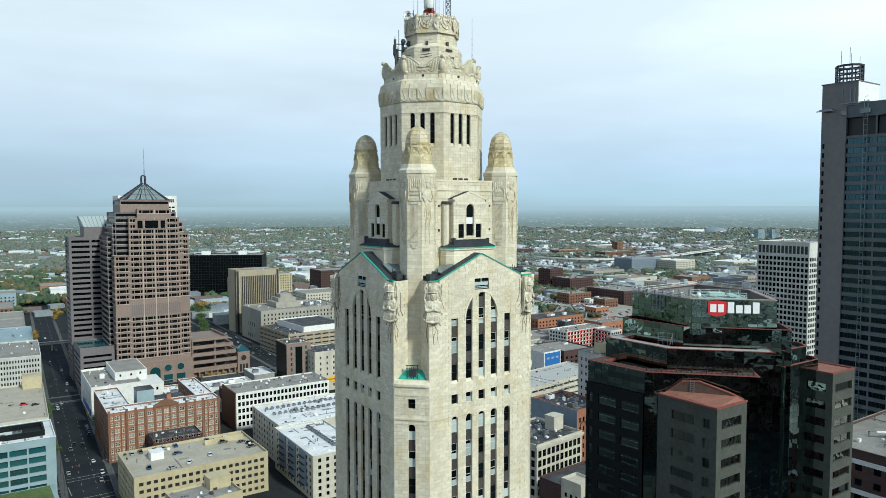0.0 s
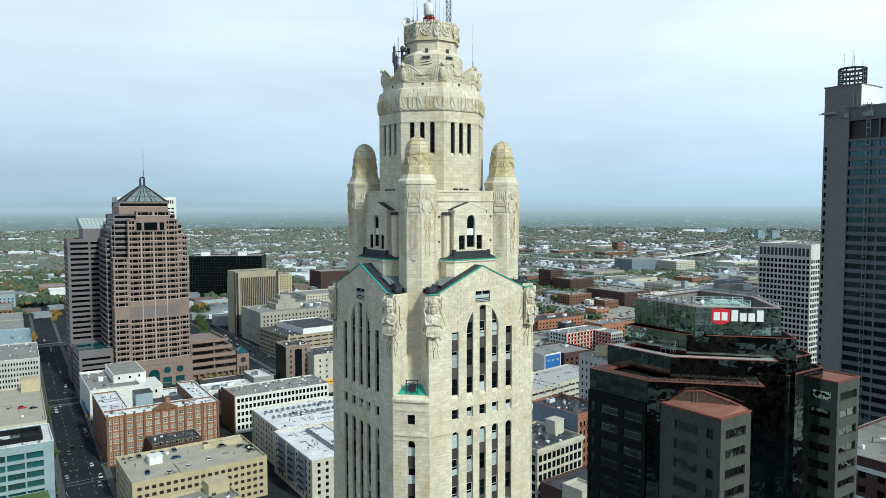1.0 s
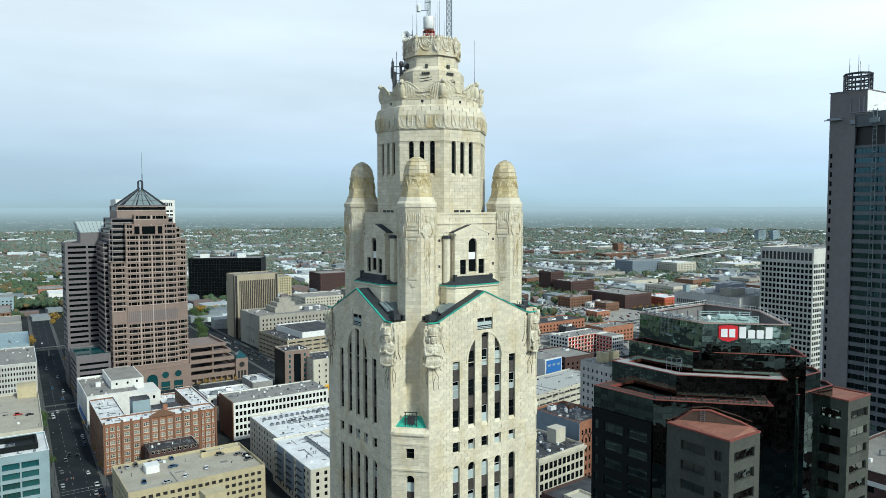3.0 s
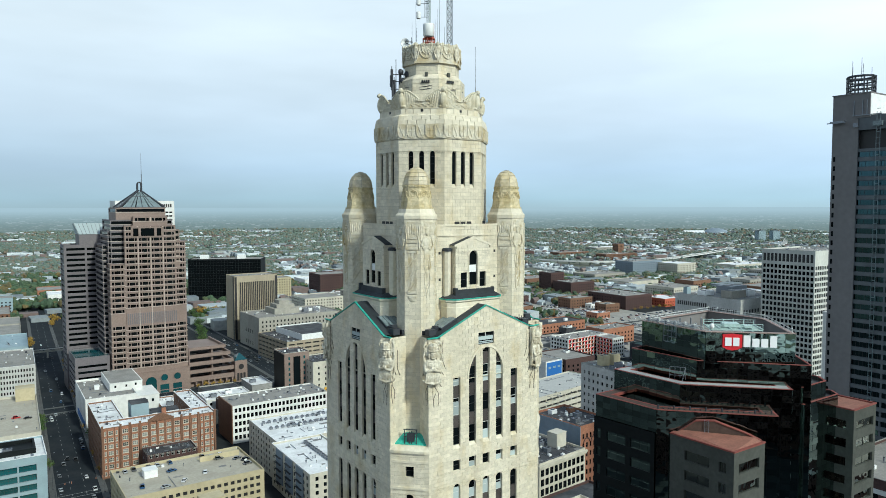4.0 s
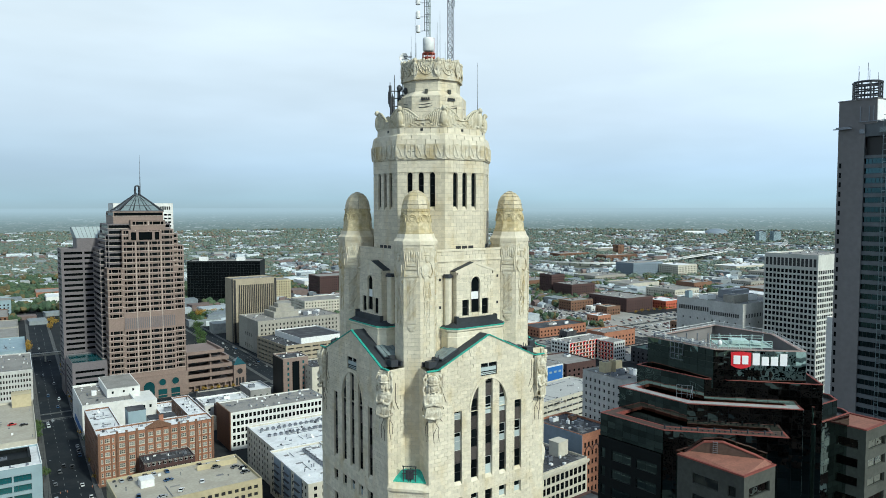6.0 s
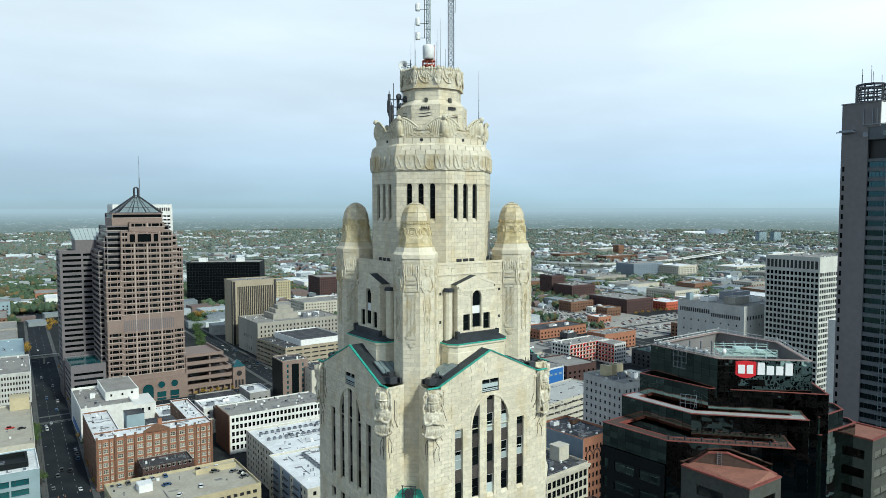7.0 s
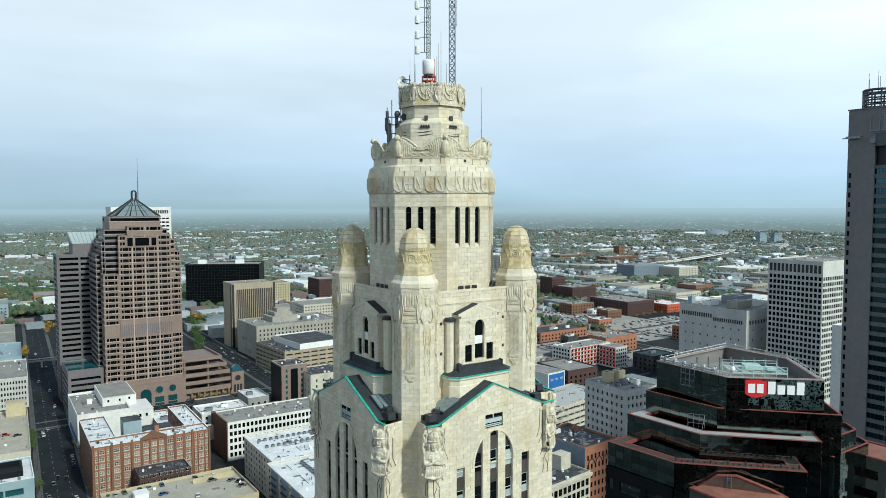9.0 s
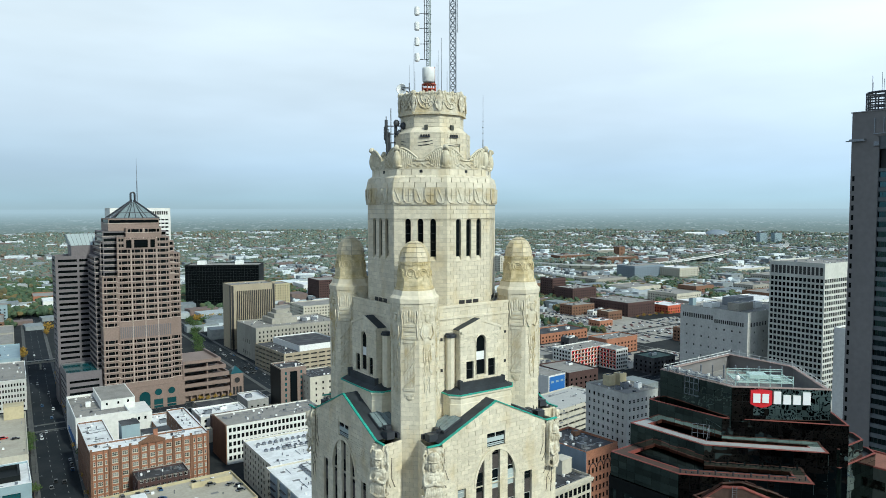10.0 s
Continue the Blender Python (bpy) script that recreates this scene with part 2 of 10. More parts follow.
class Geo:
    """Gathers vertices and faces of one mesh."""

    def __init__(self):
        self.v, self.f, self.m = [], [], []

    def add(self, vs, fs, mi=0):
        k = len(self.v)
        self.v.extend(tuple(p) for p in vs)
        self.f.extend(tuple(k + i for i in q) for q in fs)
        self.m.extend([mi] * len(fs))
        return self

    def box(self, x0, x1, y0, y1, z0, z1, mi=0, M=None):
        vs = [Vector((x, y, z)) for z in (z0, z1) for x, y in ((x0, y0), (x1, y0), (x1, y1), (x0, y1))]
        if M is not None:
            vs = [M @ p for p in vs]
        return self.add(vs, [(3, 2, 1, 0), (4, 5, 6, 7), (0, 1, 5, 4), (1, 2, 6, 5), (2, 3, 7, 6), (3, 0, 4, 7)], mi)

    def quad(self, a, b, c, d, mi=0):
        return self.add([a, b, c, d], [(0, 1, 2, 3)], mi)

    def loft(self, rings, mi=0, caps=True):
        n, vs, fs = len(rings[0]), [p for r in rings for p in r], []
        for k in range(len(rings) - 1):
            for i in range(n):
                j = (i + 1) % n
                fs.append((k * n + i, k * n + j, (k + 1) * n + j, (k + 1) * n + i))
        if caps:
            fs.append(tuple(range(n - 1, -1, -1)))
            fs.append(tuple((len(rings) - 1) * n + i for i in range(n)))
        return self.add(vs, fs, mi)

    def prism(self, pts, z0, z1, mi=0):
        return self.loft([[(x, y, z0) for x, y in pts], [(x, y, z1) for x, y in pts]], mi)

    def tube(self, p, q, r, n=6, mi=0, r2=None):
        p, q = Vector(p), Vector(q)
        d = (q - p).normalized()
        a = d.orthogonal().normalized()
        b = d.cross(a)
        ring = lambda c, rr: [c + (a * math.cos(2 * math.pi * i / n) + b * math.sin(2 * math.pi * i / n)) * rr for i in range(n)]
        return self.loft([ring(p, r), ring(q, r if r2 is None else r2)], mi)

    def path(self, pts, r, n=5, mi=0):
        for p, q in zip(pts, pts[1:]):
            self.tube(p, q, r, n, mi)
        return self

    def ball(self, c, rx, ry, rz, n=10, k=6, mi=0, M=None):
        rings = []
        for j in range(k + 1):
            a = -math.pi / 2 + math.pi * j / k
            s = max(math.cos(a), 0.02)
            rings.append([Vector((c[0] + rx * s * math.cos(2 * math.pi * i / n), c[1] + ry * s * math.sin(2 * math.pi * i / n), c[2] + rz * math.sin(a))) for i in range(n)])
        if M is not None:
            rings = [[M @ p for p in q] for q in rings]
        return self.loft(rings, mi)

    def moved(self, M, other):
        return self.add([M @ Vector(p) for p in other.v], other.f, 0) if not other.m or max(other.m) == 0 else self._moved(M, other)

    def _moved(self, M, other):
        k = len(self.v)
        self.v.extend(tuple(M @ Vector(p)) for p in other.v)
        self.f.extend(tuple(k + i for i in q) for q in other.f)
        self.m.extend(other.m)
        return self

    def mesh(self, name, mats, smooth=False):
        me = bpy.data.meshes.new(name)
        me.from_pydata(self.v, [], self.f)
        for m in mats:
            me.materials.append(m)
        if len(mats) > 1:
            me.polygons.foreach_set("material_index", self.m)
        if smooth:
            me.polygons.foreach_set("use_smooth", [True] * len(me.polygons))
        me.update()
        return me

    def thing(self, name, mats, parent=None, label="", smooth=False, M=None):
        return place(name, self.mesh(name, mats if isinstance(mats, (list, tuple)) else [mats], smooth), parent, label, M)


def place(name, me, parent=None, label="", M=None):
    ob = new(name, me)
    if parent is not None:
        ob.parent = parent
    if M is not None:
        ob.matrix_basis = M
    if label:
        tagged(ob, label)
    return ob


def ngon(ap, n=8, cx=0.0, cy=0.0, turn=0.5):
    """Corners of a regular n-gon with apothem ap."""
    R = ap / math.cos(math.pi / n)
    return [(cx + R * math.cos(2 * math.pi * (i + turn) / n), cy + R * math.sin(2 * math.pi * (i + turn) / n)) for i in range(n)]


def ring(pts, z):
    return [(x, y, z) for x, y in pts]


def fused(geo, voxel, name, mat):
    """One closed, smooth skin over overlapping shapes."""
    tmp = geo.thing(name, [mat])
    md = tmp.modifiers.new("remesh", "REMESH")
    md.mode, md.voxel_size, md.use_smooth_shade = "VOXEL", voxel, True
    bpy.context.view_layer.update()
    me = bpy.data.meshes.new_from_object(tmp.evaluated_get(bpy.context.evaluated_depsgraph_get()))
    me.name = name
    me.materials.clear()
    me.materials.append(mat)
    bpy.data.objects.remove(tmp)
    return me


def rotz(deg):
    return Matrix.Rotation(radians(deg), 4, "Z")


rng = random.Random(7)
UNIT_BLOCK = Geo().add([(-.5, 0, -.5), (.5, 0, -.5), (.5, 0, .5), (-.5, 0, .5), (-.5, -1, -.5), (.5, -1, -.5), (.5, -1, .5), (-.5, -1, .5)],
                       [(4, 5, 6, 7), (0, 1, 5, 4), (1, 2, 6, 5), (2, 3, 7, 6), (3, 0, 4, 7)]).mesh("block", [TERRA_EACH])


def block_wall(g, O, U, N, span, z0, z1, holes=(), course=0.46, blen=0.92, parts_of=None):
    """Coursed blocks over a backing on the plane through O along U with normal N. span(z) and the holes give stretches of u."""
    O, U, N = Vector(O), Vector(U), Vector(N)
    cuts = {z0, z1}
    for h in holes:
        for z in h[0]:
            if z0 < z < z1:
                cuts.add(z)
    base = sorted(cuts)
    k = math.floor(z0 / course) + 1
    while k * course < z1:
        z = k * course
        if min(abs(z - c) for c in base) > 0.14:
            cuts.add(z)
        k += 1
    levels = sorted(cuts)
    P = lambda u, z, d: Vector((O.x + U.x * u + N.x * d, O.y + U.y * u + N.y * d, z))
    for row, (a, b) in enumerate(zip(levels, levels[1:])):
        mid = (a + b) / 2
        parts = [span(b)]
        for h in holes:
            iv = h[1](mid)
            if iv is None:
                continue
            nxt = []
            for s, e in parts:
                if iv[1] <= s or iv[0] >= e:
                    nxt.append((s, e))
                else:
                    if iv[0] - s > 0.02:
                        nxt.append((s, iv[0]))
                    if e - iv[1] > 0.02:
                        nxt.append((iv[1], e))
            parts = nxt
        r = int(round(a / course))
        for s, e in parts:
            if e - s < 0.05:
                continue
            g.quad(P(s, a, 0), P(e, a, 0), P(e, b, 0), P(s, b, 0), 1)
            js = [s]
            x = math.floor(s / blen) * blen + (blen / 2 if r % 2 else 0)
            while x < e:
                if x - js[-1] > 0.22 and e - x > 0.22:
                    js.append(x)
                x += blen
            js.append(e)
            for u, w in zip(js, js[1:]):
                d = 0.03 + rng.random() * 0.014
                q = 0.012
                if parts_of is not None:
                    m = Matrix((( U.x, -N.x, 0, 0), (U.y, -N.y, 0, 0), (0, 0, 1, 0), (0, 0, 0, 1)))
                    c = P((u + w) / 2, mid, 0)
                    place("block", UNIT_BLOCK, parts_of, "", Matrix.Translation(c) @ m @ Matrix.Diagonal((w - u - 2 * q, d, b - a - 2 * q, 1)))
                    continue
                g.add([P(u + q, a + q, 0), P(w - q, a + q, 0), P(w - q, b - q, 0), P(u + q, b - q, 0), P(u + q, a + q, d), P(w - q, a + q, d), P(w - q, b - q, d), P(u + q, b - q, d)],
                      [(4, 5, 6, 7), (0, 1, 5, 4), (1, 2, 6, 5), (2, 3, 7, 6), (3, 0, 4, 7)], 0)


def rect_hole(u0, u1, z0, z1):
    return ((z0, z1), lambda z: (u0, u1) if z0 < z < z1 else None, (u0, u1, z0, z1, 0.0))


def arch_hole(u0, u1, z0, spring, rise=None):
    """A round-headed opening; rise is the height of its head."""
    h = (u1 - u0) / 2
    c, rise = (u0 + u1) / 2, rise or h

    def iv(z):
        if z0 < z <= spring:
            return (u0, u1)
        if spring < z < spring + rise:
            w = h * math.sqrt(max(0.0, 1 - ((z - spring) / rise) ** 2))
            return (c - w, c + w)
        return None
    steps = [spring + rise * s for s in (0.3, 0.55, 0.75, 0.9, 1.0)]
    return ((z0, spring, *steps), iv, (u0, u1, z0, spring, rise))


def reveal(g, O, U, N, hole, depth, mi=0, sill=0.0):
    """The sides of an opening, going in by depth."""
    O, U, N = Vector(O), Vector(U), Vector(N)
    u0, u1, z0, z1, rise = hole[2]
    P = lambda u, z, d: Vector((O.x + U.x * u + N.x * d, O.y + U.y * u + N.y * d, z))
    pts = [(u0, z0), (u1, z0), (u1, z1)]
    if rise:
        c, h = (u0 + u1) / 2, (u1 - u0) / 2
        pts += [(c + h * math.cos(a), z1 + rise * math.sin(a)) for a in [math.pi * i / 10 for i in range(1, 10)]]
    pts.append((u0, z1))
    for i, (u, z) in enumerate(pts):
        w, y = pts[(i + 1) % len(pts)]
        if i == 0 and sill:
            g.quad(P(u, z, 0.05), P(w, y, 0.05), P(w, y + sill, -depth), P(u, z + sill, -depth), mi)
        else:
            g.quad(P(u, z, 0.03), P(w, y, 0.03), P(w, y, -depth), P(u, z, -depth), mi)
    return pts


def fan(g, O, U, N, pts, d, mi=0):
    """A flat sheet over an outline, at depth d."""
    O, U, N = Vector(O), Vector(U), Vector(N)
    g.add([Vector((O.x + U.x * u + N.x * d, O.y + U.y * u + N.y * d, z)) for u, z in pts], [tuple(range(len(pts)))], mi)

# ---- buildings in general ----
WINDOW_MESHES = {}
FOOT = []


def window_geo(w, h, bars=(1, 1), fw=0.07):
    """A pane recessed in its frame and bars, as one closed relief; the outside is towards -y, the middle of the foot is the origin."""
    us, zs = [-w / 2], [0.0]
    for i in range(bars[0]):
        us += [-w / 2 + w * i / bars[0] + fw, -w / 2 + w * (i + 1) / bars[0]] if i == bars[0] - 1 else [-w / 2 + w * i / bars[0] + fw, -w / 2 + w * (i + 1) / bars[0]]
    us = sorted({round(u, 4) for u in us[:-1]} | {round(w / 2 - fw, 4), round(w / 2, 4)})
    for i in range(bars[1]):
        zs += [h * i / bars[1] + fw, h * (i + 1) / bars[1]]
    zs = sorted({round(z, 4) for z in zs[:-1]} | {round(h - fw, 4), round(h, 4)})
    deep = lambda i, j: 0 <= i < len(us) - 1 and 0 <= j < len(zs) - 1 and us[i + 1] - us[i] > fw * 1.6 and zs[j + 1] - zs[j] > fw * 1.6
    vid, vs, fs, ms = {}, [], [], []

    def V(i, j, y):
        k = (i, j, y)
        if k not in vid:
            vid[k] = len(vs)
            vs.append((us[i], y, zs[j]))
        return vid[k]
    for i in range(len(us) - 1):
        for j in range(len(zs) - 1):
            y = 0.0 if deep(i, j) else -0.06
            fs.append((V(i, j, y), V(i + 1, j, y), V(i + 1, j + 1, y), V(i, j + 1, y)))
            ms.append(0 if deep(i, j) else 1)
            if deep(i, j):
                for p, q in (((i, j), (i + 1, j)), ((i + 1, j), (i + 1, j + 1)), ((i + 1, j + 1), (i, j + 1)), ((i, j + 1), (i, j))):
                    fs.append((V(*p, -0.06), V(*q, -0.06), V(*q, 0.0), V(*p, 0.0)))
                    ms.append(1)
    g = Geo()
    g.v, g.f, g.m = vs, fs, ms
    return g


def window_mesh(w, h, glass, frame, bars=(1, 1), fw=0.07):
    key = (round(w, 2), round(h, 2), glass.name, frame.name, bars, fw)
    if key not in WINDOW_MESHES:
        WINDOW_MESHES[key] = window_geo(w, h, bars, fw).mesh("window", [glass, frame])
    return WINDOW_MESHES[key]


def put_windows(wins, parent, glass, frame, bars=(1, 1), fw=0.07, limit=300):
    """Windows as parts of their wall; past the limit the rest is one joined part."""
    for m, w, h in wins[:limit]:
        place("window", window_mesh(round(w, 2), round(h, 2), glass, frame, bars, fw), parent, "", m)
    if len(wins) > limit:
        g = Geo()
        for m, w, h in wins[limit:]:
            g._moved(m, window_geo(w, h, bars, fw))
        tagged(g.thing("glazing", [glass, frame], parent), "further rows of like windows", kind="stuff")


def face_axes(side, w, d):
    """Start, direction, outward normal and length of one side of a box w by d."""
    return {"S": ((0, 0), (1, 0), (0, -1), w), "E": ((w, 0), (0, 1), (1, 0), d), "N": ((w, d), (-1, 0), (0, 1), w), "W": ((0, d), (0, -1), (-1, 0), d)}[side]


def pierced(g, O, U, N, length, z0, z1, us, zs, depth, mi=0):
    """A wall plane with a grid of openings: us, zs are lists of (start, end)."""
    P = lambda u, z, k=0.0: (O[0] + U[0] * u - N[0] * k, O[1] + U[1] * u - N[1] * k, z)
    uc = [0.0] + [c for p in us for c in p] + [length]
    zc = [z0] + [c for p in zs for c in p] + [z1]
    for j in range(len(zc) - 1):
        if zc[j + 1] - zc[j] < 1e-4:
            continue
        if j % 2 == 0:
            g.quad(P(0, zc[j]), P(length, zc[j]), P(length, zc[j + 1]), P(0, zc[j + 1]), mi)
            continue
        for i in range(0, len(uc) - 1, 2):
            if uc[i + 1] - uc[i] > 1e-4:
                g.quad(P(uc[i], zc[j]), P(uc[i + 1], zc[j]), P(uc[i + 1], zc[j + 1]), P(uc[i], zc[j + 1]), mi)
        for a, b in us:
            lo, hi = zc[j], zc[j + 1]
            g.quad(P(a, lo), P(b, lo), P(b, lo, depth), P(a, lo, depth), mi)
            g.quad(P(b, hi), P(a, hi), P(a, hi, depth), P(b, hi, depth), mi)
            g.quad(P(a, hi), P(a, lo), P(a, lo, depth), P(a, hi, depth), mi)
            g.quad(P(b, lo), P(b, hi), P(b, hi, depth), P(b, lo, depth), mi)


def cells(length, n, size, edge):
    """n openings of one size, evenly spread between the edges."""
    pitch = (length - 2 * edge) / n
    return [(edge + pitch * (i + 0.5) - size / 2, edge + pitch * (i + 0.5) + size / 2) for i in range(n)]


def building(name, label, category, x, y, w, d, h, rot, wall, roof, faces, z0=0.0, glass=None, frame=None, bars=(1, 2), parapet=0.9, coping=None, depth=0.25, parent=None, group="", roof_name="roof", limit=104, order="WSEN"):
    """A box-shaped house with pierced walls, windows in them, a parapet and a flat roof. faces: side -> (columns, width, rows, height, first, storey, edge)."""
    glass, frame = glass or GLASS, frame or FRAME
    FOOT.append((x - 2, x + w + 2, y - 2, y + d + 2))
    M = Matrix.Translation((x, y, z0)) @ rotz(rot)
    g = Geo()
    wins = []
    for side in order:
        O, U, N, length = face_axes(side, w, d)
        us, zs = [], []
        spec = faces.get(side)
        if spec:
            n, ww, rows, wh, first, storey, edge = spec
            us = cells(length, n, ww, edge)
            zs = [(first + storey * k, first + storey * k + wh) for k in range(rows)]
        pierced(g, O, U, N, length, 0, h, us, zs, depth)
        ang = math.degrees(math.atan2(U[1], U[0]))
        for a, b in us:
            for lo, hi in zs:
                u = (a + b) / 2
                wins.append((Matrix.Translation((O[0] + U[0] * u - N[0] * depth, O[1] + U[1] * u - N[1] * depth, lo)) @ rotz(ang), b - a, hi - lo))
    t = 0.35
    for p, q in (((t, t), (t, d - t)), ((t, d - t), (w - t, d - t)), ((w - t, d - t), (w - t, t)), ((w - t, t), (t, t))):
        g.quad((*p, h - parapet - 0.1), (*q, h - parapet - 0.1), (*q, h), (*p, h))
    ob = g.thing(name, [wall], parent, label, M=M)
    if parent is None:
        tagged(ob, label, category, group)
    c = Geo()
    o = 0.08
    for x0, x1, y0, y1 in ((-o, w + o, -o, t), (-o, w + o, d - t, d + o), (-o, t, t, d - t), (w - t, w + o, t, d - t)):
        c.box(x0, x1, y0, y1, h, h + 0.15)
    if parent is None:
        c.thing("coping", [coping or wall], ob)
        Geo().box(t, w - t, t, d - t, h - parapet - 0.1, h - parapet).thing(roof_name, [roof], ob)
        put_windows(wins, ob, glass, frame, bars, limit=limit)
    else:
        c.box(t, w - t, t, d - t, h - parapet - 0.1, h - parapet)
        c.thing("coping", [roof], ob)
        put_windows(wins, ob, glass, frame, bars, limit=limit)
    return ob


def rooftop_unit(parent_unused, x, y, z, rot, w, d, h, mat, fans=1):
    """A roof-top air unit on a frame with a fan cowl."""
    g = Geo()
    g.box(-w / 2, w / 2, -d / 2, d / 2, 0.25, h)
    g.box(-w / 2 - 0.06, w / 2 + 0.06, -d / 2 - 0.06, d / 2 + 0.06, h, h + 0.08)
    for s in (-1, 1):
        g.box(s * w * 0.4 - 0.06, s * w * 0.4 + 0.06, -d / 2, d / 2, 0, 0.25)
    ob = g.thing("air_unit", [mat], None, M=Matrix.Translation((x, y, z)) @ rotz(rot))
    tagged(ob, "metal roof-top air unit standing on a flat roof", "air unit", "air units on the roofs")
    for i in range(fans):
        u = (i + 0.5) / fans * w - w / 2
        f = Geo()
        f.loft([[(u + rr * math.cos(a * math.pi / 5), rr * math.sin(a * math.pi / 5), zz) for a in range(10)] for rr, zz in ((min(w / fans, d) * 0.36, h + 0.08), (min(w / fans, d) * 0.4, h + 0.3))])
        f.thing("fan_cowl", [DARKSTEEL], ob)
    return ob

# ---- the art deco tower ----
tower = new("art_deco_tower")
tagged(tower, "tall cream terracotta art deco tower with corner turrets and octagonal lantern", "skyscraper")
SIDES = [rotz(90 * k) for k in range(4)]
FACE, HALF = 11.85, 8.55          # main faces lie at 11.85 m, 8.6 m to either side of their middle
EAVE, APEX = 132.35, 135.65
NOTCH = 119.5
TUR, TAP = 7.11, 2.28              # turret axis and apothem


def side_frame(k, dist):
    """Origin, direction and normal of a wall facing south, turned k quarter turns."""
    m = SIDES[k]
    return m @ Vector((0, -dist, 0)), m @ Vector((1, 0, 0)), m @ Vector((0, -1, 0))


def gable_span(z):
    if z < EAVE:
        return (-HALF, HALF)
    s = 7.2 * (APEX - z) / (APEX - EAVE)
    return (-s, s)


COLS = (-4.5, -2.12, 0.0, 2.12, 4.5)
WW = 1.06
ARCH_C, ARCH_H, ARCH_RISE = 126.9, 2.72, 3.6


def arch_col(u, z0):
    """One of the three window columns under the great arch; its head follows the arch."""
    a, b = u - WW / 2, u + WW / 2

    def iv(z):
        if z <= z0:
            return None
        if z <= ARCH_C:
            return (a, b)
        q = (z - ARCH_C) / ARCH_RISE
        if q >= 1:
            return None
        s = ARCH_H * math.sqrt(1 - q * q)
        lo, hi = max(a, -s), min(b, s)
        return (lo, hi) if hi - lo > 0.06 else None
    return ((z0, *[ARCH_C + ARCH_RISE * s for s in (0.2, 0.35, 0.5, 0.62, 0.73, 0.82, 0.9, 0.96, 1.0)]), iv, (a, b, z0, ARCH_C, 0.0))


LOWTOP, LOWBOT = 114.2 - WW / 2, 42.0
shaft = Geo()
glass_depth = 0.30
for k in range(4):
    O, U, N = side_frame(k, FACE)
    holes = [rect_hole(-4.5 - WW / 2, -4.5 + WW / 2, 118.6, 127.25), rect_hole(4.5 - WW / 2, 4.5 + WW / 2, 118.6, 127.25)]
    mids = [arch_col(u, 118.6) for u in (-2.12, 0, 2.12)]
    squares = [rect_hole(u - WW / 2, u + WW / 2, 115.75, 117.15) for u in COLS]
    lows = [arch_hole(u - WW / 2, u + WW / 2, LOWBOT, LOWTOP) for u in COLS]
    slot = rect_hole(-1.22, 1.22, 130.85, 133.0)
    block_wall(shaft, O, U, N, gable_span, 88.0, APEX, holes + mids + squares + lows + [slot])
    block_wall(shaft, O, U, N, gable_span, 0.0, 88.0, lows, course=0.92, blen=1.84)
    shaft.add([O + U * u_ - N * 0.005 + Vector((0, 0, z_)) for u_, z_ in ((-7.2, EAVE), (-1.25, 135.07), (-1.25, 133.05), (1.25, 133.05), (1.25, 135.07), (7.2, EAVE))], [(0, 1, 2), (3, 4, 5), (0, 2, 3, 5)], 0)
    shaft.add([O + U * u_ - N * 0.005 + Vector((0, 0, z_)) for u_, z_ in ((-1.25, 133.05), (1.25, 133.05), (1.25, 135.07), (0, APEX), (-1.25, 135.07))], [(0, 1, 2, 3, 4)], 0)
    for h in holes + squares + lows:
        reveal(shaft, O, U, N, h, glass_depth + 0.05, 0, 0.45 if h in holes else 0.12)
    reveal(shaft, O, U, N, slot, 0.3)
    for u, h in zip((-2.12, 0, 2.12), mids):
        reveal(shaft, O, U, N, (0, 0, (u - WW / 2, u + WW / 2, 118.6, 126.9, 0.0)), glass_depth + 0.05, 0, 0.45)
        steps = [ARCH_C + ARCH_RISE * i / 12 for i in range(13)]
        for z, zz in zip(steps, steps[1:]):
            p, q = h[1](z + 1e-3), h[1](min(zz, ARCH_C + ARCH_RISE) - 1e-3)
            if p and q:
                for e in (0, 1):
                    shaft.quad(*[O + U * a + N * dd + Vector((0, 0, b)) for a, b, dd in ((p[e], z, 0.03), (q[e], zz, 0.03), (q[e], zz, -0.47), (p[e], z, -0.47))])
